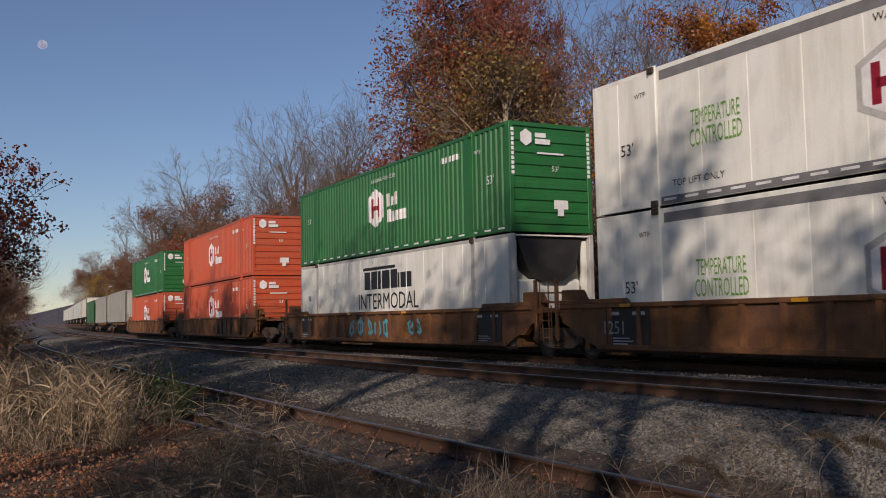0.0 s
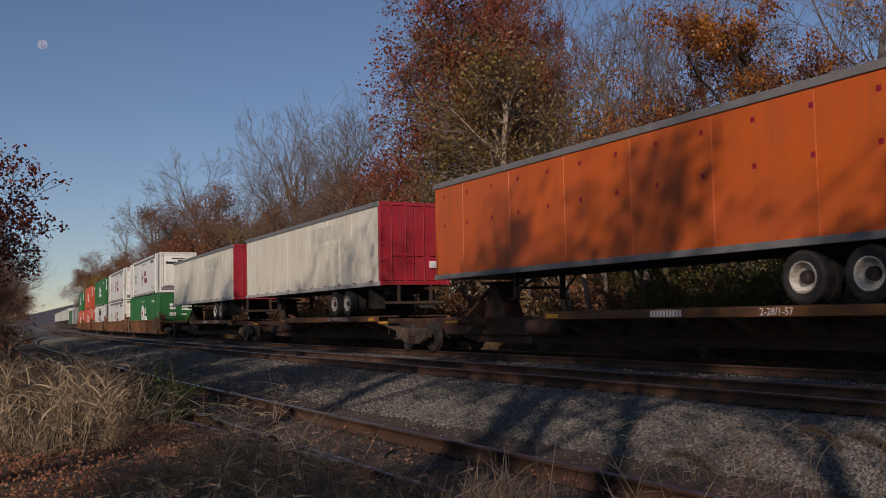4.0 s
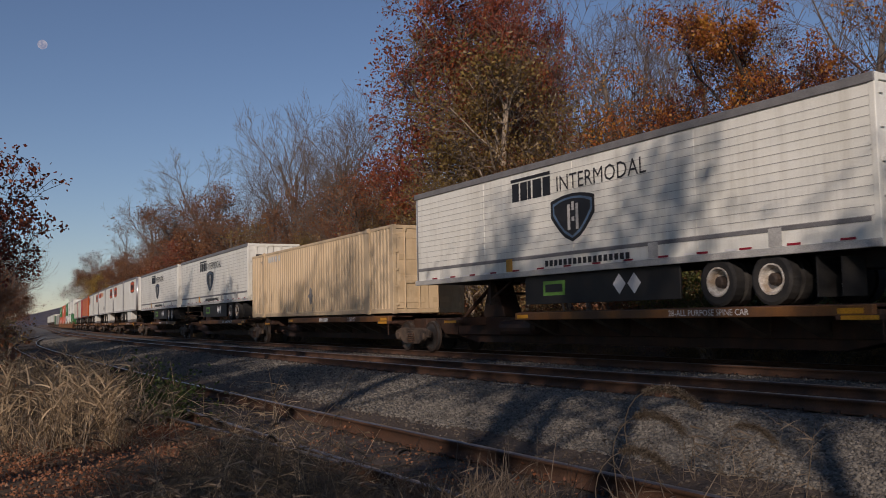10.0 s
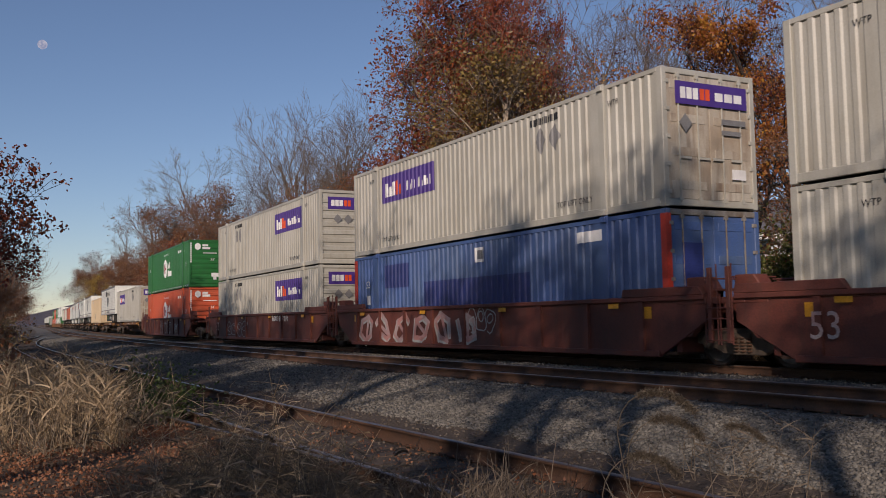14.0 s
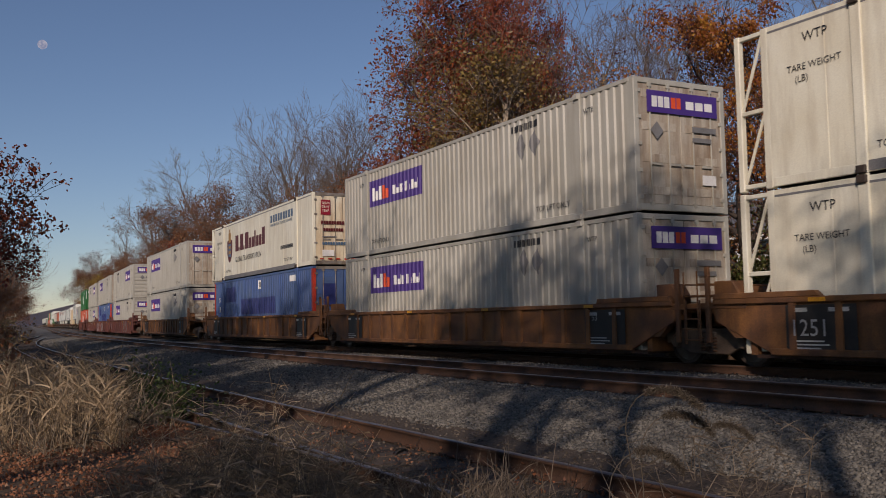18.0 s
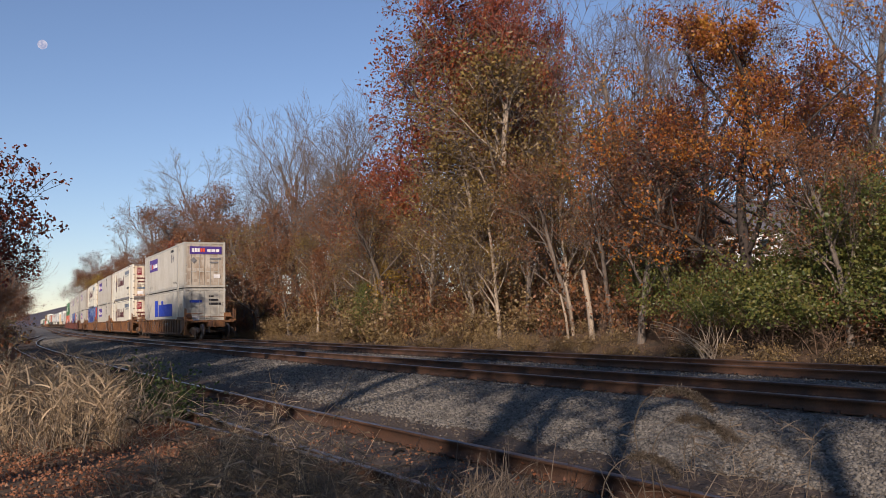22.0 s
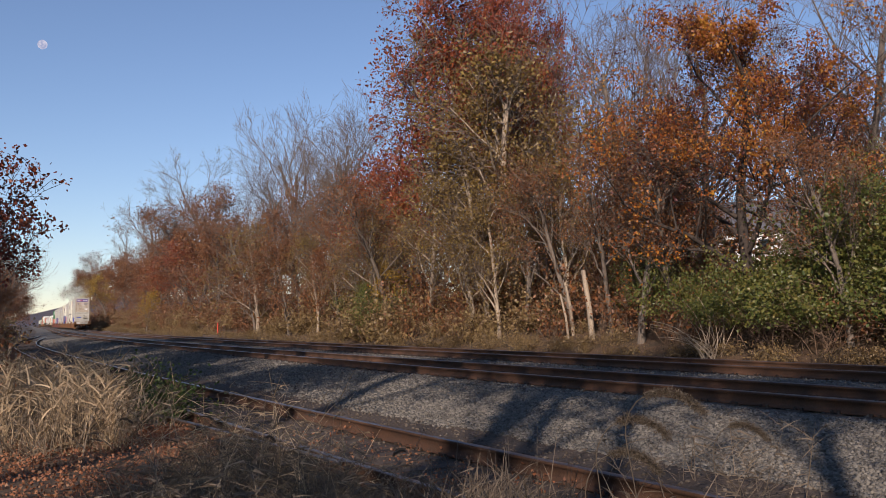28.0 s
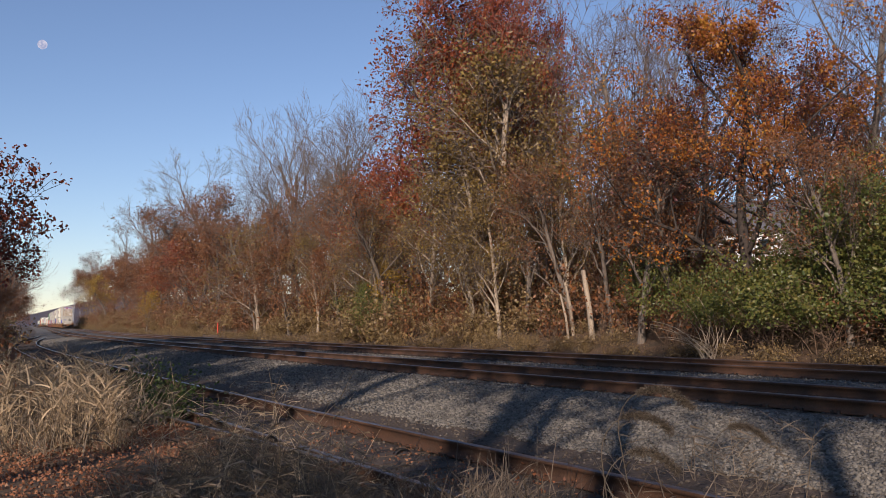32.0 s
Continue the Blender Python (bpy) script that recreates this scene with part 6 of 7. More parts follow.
def trailer(half_len, paint, label, z0, z1, nose_rear, axles, smooth_step=1.22, end_paint=None, rear="doors", skirt=False, ribs=0.0, width=HW):
    """A road trailer at the origin, its floor at z0; the end at -y is its rear unless nose_rear."""
    root = tagged(new("trailer"), label, "trailer", group="trailers on spine cars")
    H = half_len
    for sx in (-1, 1):
        side = Shape()
        grooved(side, sx, width, -H + 0.06, H - 0.06, z0 + 0.14, z1 - 0.16, smooth_step)
        part("side_wall", side, M[paint], root)
        if ribs:
            k = int((2 * H - 0.3) / ribs)
            sh = Shape()
            for i in range(k):
                y = -H + 0.2 + i * ribs
                sh.box(sx * (width + 0.004) - 0.006, sx * (width + 0.004) + 0.006, y - 0.02, y + 0.02, z0 + 0.14, z1 - 0.16)
            part("side_posts", sh, M[paint], root)
        part("roof_rail", Shape().box(sx * width - 0.035, sx * width + 0.012, -H, H, z1 - 0.16, z1), M["mark_grey"], root, "grey roof rail", bevel=0.01)
        part("floor_rail", Shape().box(sx * width - 0.035, sx * width + 0.012, -H, H, z0, z0 + 0.14), M["mark_lightgrey"] if paint != "trailer_orange" else M["mark_grey"], root, "grimy grey floor rail", bevel=0.01)
    part("roof", Shape().box(-width + 0.02, width - 0.02, -H + 0.02, H - 0.02, z1 - 0.05, z1 - 0.01), M["white"], root)
    part("floor", Shape().box(-width + 0.03, width - 0.03, -H + 0.02, H - 0.02, z0 + 0.02, z0 + 0.1), M["black"], root)
    tape = Shape()
    n = int(2 * H / 0.75)
    for i in range(n):
        y = -H + 0.25 + i * 0.75
        tape.box(-width - 0.018, -width - 0.012, y, y + 0.3, z0 + 0.05, z0 + 0.1)
    part("reflective_tape", tape, M["bright_red"], root, "red reflective tape dashes")
    nose, tail = (-1, 1) if nose_rear else (1, -1)
    # nose
    a, b = sorted((nose * (H - 0.05), nose * H))
    part("nose_wall", Shape().box(-width + 0.12, width - 0.12, a, b, z0 + 0.02, z1 - 0.02), M[paint], root)
    for sx in (-1, 1):
        part("nose_corner", Shape().lathe([(z0 + 0.02, 0.14), (z1 - 0.02, 0.14)], "z", (sx * (width - 0.13), nose * (H - 0.13), 0), 20), M["alloy"] if paint == "white" or nose_rear else M[paint], root, "polished rounded nose corner", smooth=True)
    # tail
    if tail == -1:
        door_end(root, M[end_paint or paint], M[end_paint or paint], -H, width, z0, z1, ribs=False)
        for sx in (-1, 1):
            part("tail_post", Shape().box(sx * (width - 0.04) - 0.055, sx * (width - 0.04) + 0.055, -H - 0.002, -H + 0.12, z0, z1), M[end_paint or "alloy"], root, bevel=0.01)
    else:
        door_end(root, M[end_paint or paint], M["alloy"], H - 0.1, width, z0, z1, ribs=False)
    # running gear
    sub = part("slider_frame", Shape().box(-0.55, 0.55, tail * (H - 3.6) if tail < 0 else H - 3.6, tail * (H - 0.5) if tail < 0 else H - 0.5, z0 - 0.28, z0 + 0.02) if tail > 0 else
               Shape().box(-0.55, 0.55, -H + 0.5, -H + 3.6, z0 - 0.28, z0 + 0.02), M["black"], root)
    r = 0.47
    for yy in axles:
        y = tail * (H - yy)
        part("axle", Shape().tube((-1.0, y, DECK + r), (1.0, y, DECK + r), 0.07, n=8), M["black"], root)
        for sx in (-1, 1):
            road_wheel(root, sx * 1.13, y, DECK + r, r, 0.27, sx)
            road_wheel(root, sx * 0.82, y, DECK + r, r, 0.27, sx)
            part("spring_hanger", Shape().box(sx * 0.5 - 0.06, sx * 0.5 + 0.06, y - 0.4, y + 0.4, z0 - 0.4, z0 - 0.2), M["black"], root)
    yl = nose * (H - (3.5 if H > 6 else 1.6))
    for sx in (-1, 1):
        part("landing_leg", Shape().box(sx * 0.75 - 0.06, sx * 0.75 + 0.06, yl - 0.07, yl + 0.07, z0 - 0.62, z0 + 0.02), M["iron"], root, bevel=0.008)
        part("landing_foot", Shape().box(sx * 0.75 - 0.13, sx * 0.75 + 0.13, yl - 0.13, yl + 0.13, z0 - 0.66, z0 - 0.62), M["iron"], root)
        part("leg_brace", Shape().tube((sx * 0.75, yl, z0 - 0.5), (sx * 0.6, yl - nose * 0.9, z0), 0.035, n=6), M["iron"], root)
    part("leg_crossbar", Shape().tube((-0.75, yl, z0 - 0.35), (0.75, yl, z0 - 0.35), 0.035, n=6), M["iron"], root)
    if tail < 0:
        part("bumper_bar", Shape().box(-1.1, 1.1, -H + 0.02, -H + 0.12, z0 - 0.62, z0 - 0.52), M["iron"], root, bevel=0.01)
        for sx in (-0.6, 0.6):
            part("bumper_strut", Shape().box(sx - 0.05, sx + 0.05, -H + 0.03, -H + 0.11, z0 - 0.52, z0 + 0.02), M["iron"], root)
            part("mud_flap", Shape().box(sx * 1.6 - 0.3, sx * 1.6 + 0.3, -H + axles[0] * 0.35, -H + axles[0] * 0.35 + 0.015, z0 - 0.75, z0 - 0.1), M["rubber"] if paint != "prime" else M["white"], root)
    return root


DECK = 1.12


def seams(root, H, z0, z1, width=HW, step=0.11):
    """Fine lengthwise ridges along a cooled trailer's side."""
    sh = Shape()
    z = z0 + 0.5
    while z < z1 - 0.3:
        sh.box(-width - 0.006, -width - 0.001, -H + 0.1, H - 0.1, z, z + 0.012)
        z += 0.16
    part("side_ridges", sh, M["mark_lightgrey"], root)


def shield(face, yc, zc, w, h, off=0.006):
    """An orange badge with dark edge, wider at the top, and a dark word of plain blocks."""
    def hi(k):
        return lambda y: zc + k * h * (0.5 - 0.12 * ((y - yc) / (w / 2)) ** 2)
    def lo(k):
        return lambda y: zc - k * h * (0.5 - 0.1 * ((y - yc) / (w / 2)) ** 2)
    ex = [yc + w * d for d in (-0.4, -0.25, -0.1, 0.1, 0.25, 0.4)]
    face.patch("badge_edge", M["mark_black"], yc - w / 2, yc + w / 2, lo(1), hi(1), off, extra=ex)
    face.patch("badge", M["logo_orange"], yc - w * 0.475, yc + w * 0.475, lo(0.88), hi(0.88), off + 0.004, extra=ex)
    face.blocks(M["mark_black"], yc + w * 0.39, yc - w * 0.39, zc - h * 0.24, zc + h * 0.22, [(1, 1), (0.85, 1), (0.7, 1), (0.7, 1), (1, 1), (1.2, 1)], off + 0.008, gap=0.2)


def pup(label, nose_rear, badge=None, stripe=False):
    root = trailer(4.23, "white", label, 2.1, 4.9, nose_rear, (1.0,), 1.22 if stripe else 0.61, ribs=0.0)
    f = Face(root, False)
    if badge:
        shield(f, badge, 4.12, 2.5, 0.98)
    if stripe:
        f.patch("stripe", M["logo_orange"], 4.13, 2.25, 4.05, 4.5, 0.004, "orange stripe that fades out rearwards")
        f.patch("stripe", M["faded_orange"], 0.75, -2.3, 4.12, 4.52, 0.004)
        f.patch("badge", M["logo_orange"], 2.2, 0.8, 4.03, 4.58, 0.006)
        f.blocks(M["mark_black"], 2.1, 0.9, 4.16, 4.44, [(1, 1), (0.85, 1), (0.7, 1), (0.7, 1), (1, 1), (1.2, 1)], 0.01, gap=0.2)
        for y in (-2.5, -3.1, -3.75):
            f.patch("placard", M["mark_lightgrey"], y - 0.26, y + 0.26, lambda q: 2.75 - 0.3 * (1 - abs(q - y) / 0.26), lambda q: 2.75 + 0.3 * (1 - abs(q - y) / 0.26), 0.005, extra=(y,))
    for y in (0.9, 1.15):
        f.patch("marker_light", M["mark_black"], y - 0.05 - (2 if nose_rear else 0), y + 0.05 - (2 if nose_rear else 0), 4.68, 4.76, 0.01)
    if nose_rear:
        part("tool_box", Shape().prism([(-0.3, 2.08), (0.0, 1.36), (2.45, 1.3), (2.5, 2.08)], -1.2, -0.7), M["white"], root, "white underslung box", bevel=0.03)
        part("tool_box_base", Shape().prism([(0.0, 1.35), (0.08, 1.16), (2.4, 1.13), (2.45, 1.29)], -1.19, -0.72), M["mark_grey"], root, bevel=0.015)
        y = -4.24
        part("nose_badge", Shape().box(-0.7, 0.7, y, y + 0.02, 4.3, 4.7), M["logo_orange"], root)
        for i in range(6):
            part("nose_badge_block", Shape().box(-0.58 + i * 0.2, -0.43 + i * 0.2, y - 0.008, y, 4.38, 4.6), M["mark_black"], root)
    return root


def knight():
    root = trailer(HL, "cream", "weathered white van trailer with red rear doors and ghosted grey blocks", 2.12, 4.95, False, (3.1, 4.4), 1.22, "red")
    f = Face(root, False)
    f.blocks(M["mark_ghost"], -1.2, -4.8, 4.0, 4.55, [(1, 1), (1, 1), (0.5, 1), (1, 1), (1, 1), (1, 1)], 0.004, name="ghost_word")
    f.words("TRANSPORTATION", 0.42, M["mark_ghost"], -3.2, 3.68, 0.004)
    f.dashes("conspicuity_mark", M["mark_red"], -7.5, 10, 1.5, 0.34, 2.24, 2.3)
    f.dashes("conspicuity_mark", M["mark_white"], -7.1, 10, 1.5, 0.3, 2.24, 2.3)
    sh = Shape()
    k = int((2 * HL - 0.3) / 1.22)
    for i in range(1, k + 1):
        y = -HL + 0.06 + i * 1.22
        for j in range(24):
            z = 2.35 + j * 0.1
            for d in (-0.04, 0.04):
                sh.quad((-HW - 0.004, y + d - 0.008, z), (-HW - 0.004, y + d + 0.008, z), (-HW - 0.004, y + d + 0.008, z + 0.02), (-HW - 0.004, y + d - 0.008, z + 0.02))
    part("rivets", sh, M["mark_grey"], root)["kind"] = "stuff"
    part("notice", Shape().box(0.55, 0.85, -HL - 0.012, -HL + 0.03, 2.72, 2.95), M["mark_white"], root)
    return root


def orange_trailer():
    root = trailer(HL, "trailer_orange", "faded orange van trailer with a grey roof rail", 2.12, 4.95, False, (1.6, 2.9), 2.4, "trailer_orange")
    f = Face(root, False)
    for i in range(12):
        for z in (4.45, 3.6):
            y = 7.4 - i * 1.3
            f.patch("rivet_scar", M["mark_red"], y, y + 0.1, z, z + 0.1, 0.004)
    f.patch("roof_tag", M["mark_white"], 7.7, 6.9, 4.83, 4.9, 0.016)
    return root


def prime_trailer():
    root = trailer(HL, "white", "white refrigerated trailer with black slanted wordmark and dark shield emblem", 2.0, 4.79, False, (2.3, 3.6), 4.0, "white")
    f = Face(root, False)
    seams(root, HL, 2.0, 4.79)
    f.patch("belt", M["mark_grey"], 7.9, -7.9, 2.42, 2.5, 0.01, "slate belt line")
    f.patch("belt", M["mark_black"], 7.9, -7.9, 2.02, 2.14, 0.014)
    f.blocks(M["mark_black"], 2.6, 0.85, 3.92, 4.38, [(1, 1), (1, 1), (0.45, 1), (1.2, 1), (1, 1)], 0.01)
    f.patch("word_shade", M["mark_black"], 2.6, 0.85, 4.42, 4.5, 0.01)
    f.words("INTERMODAL", 0.52, M["mark_black"], -1.0, 4.12)
    sh_hi = lambda y: 3.85 - 0.12 * (abs(y) / 0.85) ** 2
    sh_lo = lambda y: 2.72 + 0.62 * (abs(y) / 0.85) ** 1.6
    ex = [-0.7, -0.5, -0.3, 0, 0.3, 0.5, 0.7]
    f.patch("emblem", M["mark_black"], 0.85, -0.85, sh_lo, sh_hi, 0.01, extra=ex)
    f.patch("emblem_field", M["mark_steel"], 0.76, -0.76, lambda y: 2.8 + 0.6 * (abs(y) / 0.76) ** 1.6, lambda y: 3.78 - 0.12 * (abs(y) / 0.76) ** 2, 0.013, extra=ex)
    f.patch("emblem_core", M["mark_black"], 0.7, -0.7, lambda y: 2.86 + 0.58 * (abs(y) / 0.7) ** 1.6, lambda y: 3.73 - 0.12 * (abs(y) / 0.7) ** 2, 0.016, extra=ex)
    for y0, z0, z1 in ((0.12, 3.0, 3.6), (-0.2, 3.0, 3.6), (-0.04, 3.45, 3.65), (-0.04, 3.2, 3.3)):
        f.patch("emblem_road", M["mark_lightgrey"], y0 - 0.05, y0 + 0.05, z0, z1, 0.02)
    f.blocks(M["mark_black"], 1.2, -2.0, 2.2, 2.34, [(1, 1)] * 17, 0.012, gap=0.3)
    f.dashes("conspicuity_mark", M["mark_red"], -7.6, 14, 1.1, 0.3, 2.15, 2.19)
    f.dashes("conspicuity_mark", M["mark_white"], -7.25, 14, 1.1, 0.3, 2.15, 2.19)
    part("side_skirt", Shape().box(-1.2, -1.14, -3.4, 2.2, 1.3, 2.0), M["black"], root, "black side skirt", bevel=0.01)
    for y in (-1.5, -2.0):
        part("placard", Shape().quad((-1.206, y, 1.45), (-1.206, y + 0.22, 1.68), (-1.206, y, 1.91), (-1.206, y - 0.22, 1.68)), M["mark_white"], root)
    part("green_label", Shape().box(-1.206, -1.2, 0.5, 1.4, 1.5, 1.85), M["mark_green"], root)
    part("green_label_field", Shape().box(-1.212, -1.206, 0.6, 1.3, 1.58, 1.77), M["mark_black"], root)
    for y in (2.6, -2.9, -6.1):
        f.patch("notice", M["amber"] if y > 0 else M["mark_lightgrey"], y, y + 0.3, 2.16, 2.48, 0.016)
    # white flaps, given black rubber to stand in for the shade under the trailer
    for sx in (-0.9, 0.9):
        part("mud_flap", Shape().box(sx - 0.3, sx + 0.3, -HL + 1.35, -HL + 1.37, 1.25, 1.95), M["rubber"], root)
    part("end_word", Shape().box(-0.9, 0.2, -HL - 0.015, -HL - 0.005, 3.85, 4.25), M["mark_black"], root)
    return root


# ---- the train: rail cars ----
def rail_truck(parent, y, bearing=True):
    """A two-axle truck under a car, centred at y."""
    t = part("truck", Shape().box(-1.1, 1.1, y - 0.22, y + 0.22, 0.42, 0.66), M["truck_steel"], parent, "cast steel two-axle truck", bevel=0.03)
    for sx in (-1, 1):
        sh = Shape().prism([(y - 1.2, 0.42), (y - 1.2, 0.62), (y - 0.75, 0.72), (y + 0.75, 0.72), (y + 1.2, 0.62), (y + 1.2, 0.42), (y + 0.9, 0.4), (y + 0.5, 0.22), (y - 0.5, 0.22), (y - 0.9, 0.4)], sx * 1.02 - 0.06, sx * 1.02 + 0.06)
        for dy in (-0.88, 0.88):
            sh.lathe([(sx * 1.05, 0.13), (sx * 1.14, 0.13), (sx * 1.16, 0.07)], "x", (0, y + dy, 0.46), 12)
        part("side_frame", sh, M["truck_steel"], t, bevel=0.02)
        sp = Shape()
        for dy in (-0.16, 0.0, 0.16):
            for k in range(5):
                sp.lathe([(0.27 + k * 0.06, 0.05), (0.29 + k * 0.06, 0.07), (0.31 + k * 0.06, 0.05)], "z", (sx * 1.07, y + dy, 0), 8)
        part("spring_nest", sp, M["rail"], t)
    for dy in (-0.88, 0.88):
        wh = Shape()
        for sx in (-1, 1):
            wh.lathe([(sx * 0.69, 0.485), (sx * 0.72, 0.485), (sx * 0.73, 0.462), (sx * 0.82, 0.455), (sx * 0.82, 0.38), (sx * 0.78, 0.36), (sx * 0.77, 0.16), (sx * 0.86, 0.14)], "x", (0, y + dy, 0.455), 28)
        wh.tube((-0.9, y + dy, 0.455), (0.9, y + dy, 0.455), 0.08, n=10)
        part("wheelset", wh, M["iron"], t)
        rim = Shape()
        for sx in (-1, 1):
            rim.lathe([(sx * 0.735, 0.4635), (sx * 0.815, 0.4565)], "x", (0, y + dy, 0.455), 28)
        part("tread", rim, M["tread"], t, "bright worn wheel tread")


def well_car(style, front_gap, rear_gap, label, marks=()):
    """A low well car for two stacked boxes; the gaps are from the box's ends to the next truck's centre."""
    paint = M["well_yellow"] if style == "yellow" else M["well_brown"]
    root = tagged(new("well_car"), label, "railcar", group="railcars of the train")
    z0, z1 = (0.28, 1.26) if style == "yellow" else (0.17, 1.36)
    yf, yr = HL + 0.28, -HL - 0.28
    yF, yR = HL + front_gap, -HL - rear_gap
    for sx in (-1, 1):
        x0, x1 = sorted((sx * 1.40, sx * 1.46))
        sh = Shape().prism([(yr - 0.9, 0.85), (yr + 0.4, z0), (yf - 0.4, z0), (yf + 0.9, 0.85), (yf + 0.9, z1 - 0.08), (yr - 0.9, z1 - 0.08)], x0, x1)
        part("side_sill", sh, paint, root, bevel=0.01)
        c0, c1 = sorted((sx * 1.36, sx * 1.53))
        part("top_chord", Shape().box(c0, c1, yr - 0.9, yf + 0.9, z1 - 0.1, z1), paint, root, bevel=0.015)
        part("bottom_chord", Shape().box(c0 + 0.02, c1 - 0.02, yr + 0.4, yf - 0.4, z0 - 0.02, z0 + 0.1), paint, root, bevel=0.015)
        n = 17 if style == "yellow" else 9
        for i in range(n):
            y = yr + 0.9 + i * (yf - yr - 1.8) / (n - 1)
            a, b = sorted((sx * 1.455, sx * 1.525))
            part("rib", Shape().prism([(y - 0.07, z0 + 0.08), (y + 0.07, z0 + 0.08), (y + 0.06, z1 - 0.1), (y - 0.06, z1 - 0.1)], a, b), paint, root)
        for i in range(4):
            y = yr + 1.6 + i * (yf - yr - 3.2) / 3
            a, b = sorted((sx * 1.532, sx * 1.536))
            part("reflector", Shape().box(a, b, y, y + 0.34, z1 - 0.09 if style == "yellow" else z1 - 0.22, z1 - 0.02 if style == "yellow" else z1 - 0.12), M["amber"], root, "amber reflector strip")
        for sy, ye in ((-1, yr), (1, yf)):
            a, b = sorted((sx * 1.15, sx * 1.47))
            p, q = sorted((ye + sy * 0.15, ye + sy * 1.9))
            part("end_deck", Shape().box(a, b, p, q, z1 - 0.18, z1 - 0.06), paint, root, bevel=0.012)
            lift = 0.1 if style == "yellow" else 0.17
            p, q = sorted((ye - sy * 1.5, ye + sy * 0.9))
            part("raised_chord", Shape().prism([(p + 0.12, z1 + lift), (p, z1 - 0.001), (q, z1 - 0.001), (q - 0.05, z1 + lift)], *sorted((sx * 1.4, sx * 1.532))), paint, root, bevel=0.01)
            p, q = sorted((ye + sy * 0.34, ye + sy * 0.98))
            part("end_bracket", Shape().prism([(p, 0.88), (q, 0.88), (q, z1 + 0.34), (p + 0.18, z1 + 0.34), (p, z1 + 0.1)], *sorted((sx * 1.05, sx * 1.4))), paint, root, bevel=0.02)
            part("stanchion", Shape().box(sx * 1.48 - 0.035, sx * 1.48 + 0.035, ye + sy * 1.05 - 0.05, ye + sy * 1.05 + 0.05, 0.45, z1 + (0.62 if style == "yellow" else 0.5)), paint, root, bevel=0.01)
            part("reflector", Shape().box(*sorted((sx * 1.472, sx * 1.476)), ye - sy * 0.75 - 0.13, ye - sy * 0.75 + 0.13, z1 - 0.44, z1 - 0.2), M["amber"], root, "amber reflector square") if style == "brown" else None
            part("end_brace", Shape().prism([(ye + sy * 0.2, 0.55), (ye + sy * 0.45, 0.55), (ye + sy * 1.1, z1 - 0.16), (ye + sy * 0.7, z1 - 0.16)], *sorted((sx * 1.3, sx * 1.44))), paint, root)
            lad = Shape()
            for k in range(4):
                z = 0.5 + k * 0.2
                lad.tube((sx * 1.5, ye + sy * 1.25, z), (sx * 1.5, ye + sy * 1.62, z), 0.014, n=6)
            for dy in (1.25, 1.62):
                lad.tube((sx * 1.5, ye + sy * dy, 0.42), (sx * 1.5, ye + sy * dy, z1 + (0.55 if sy < 0 else 0.0)), 0.016, n=6)
            part("ladder", lad, paint, root)
            part("handrail", Shape().tube((sx * 1.5, ye + sy * 1.62, z1 + 0.3), (sx * 0.5, ye + sy * 1.75, z1 + 0.3), 0.016, n=6), paint, root)
    part("well_floor", Shape().box(-1.38, 1.38, yr, yf, 0.2, 0.256), M["spine_dark"], root)
    for sy, ye, yt in ((-1, yr, yR), (1, yf, yF)):
        p, q = sorted((ye, ye + sy * 0.14))
        part("bulkhead", Shape().box(-1.38, 1.38, p, q, 0.25, z1 - 0.12), paint, root)
        p, q = sorted((ye + sy * 0.1, yt + sy * 0.4))
        part("draft_sill", Shape().box(-0.35, 0.35, p, q, 0.72, 1.08), paint, root, bevel=0.02)
        p, q = sorted((ye + sy * 1.0, ye + sy * 1.6))
        part("crossover_platform", Shape().box(-1.3, 1.3, p, q, z1 + 0.06, z1 + 0.1), paint, root, bevel=0.006)
        p, q = sorted((ye + sy * 0.1, min(ye + 2.2, yt) if sy > 0 else max(ye - 2.2, yt)))
        part("end_plate", Shape().box(-1.25, 1.25, p, q, 1.02, 1.1), paint, root)
        if sy < 0 or front_gap > 2.4:
            rail_truck(root, yt if (front_gap if sy > 0 else rear_gap) < 2.4 else ye + sy * 1.7)
        if (front_gap if sy > 0 else rear_gap) > 2.4:
            part("coupler", Shape().box(-0.14, 0.14, *sorted((ye + sy * 2.0, ye + sy * 3.45)), 0.72, 0.98), M["iron"], root, bevel=0.03)
            part("brake_hose", Shape().tube((-0.4, ye + sy * 2.9, 0.75), (-0.45, ye + sy * 3.3, 0.35), 0.03, n=6), M["rubber"], root)
    f = Face(root, False, 1.527)
    for kind, *a in marks:
        if kind == "words":
            f.words(a[0], a[1], M[a[2]], a[3], a[4], 0.004)
        elif kind == "plate":
            f.patch("number_panel", M["black"], a[0], a[1], z0 + 0.1, z1 - 0.14, -0.03)
            rows = Shape()
            for k, (w0, w1) in enumerate(((0.1, 0.32), (0.62, 0.9), (0.1, 0.55), (0.1, 0.62), (0.1, 0.5))):
                z = z1 - 0.26 if k < 2 else z0 + 0.34 - 0.06 * k
                ya, yb = a[0] + (a[1] - a[0]) * w0, a[0] + (a[1] - a[0]) * w1
                rows.quad((-1.501, ya, z), (-1.501, yb, z), (-1.501, yb, z + (0.07 if k < 2 else 0.025)), (-1.501, ya, z + (0.07 if k < 2 else 0.025)))
            part("panel_lines", rows, M["mark_lightgrey"], root)["kind"] = "stuff"
        elif kind == "graffiti":
            m, y0, y1, n, lo, hi = a
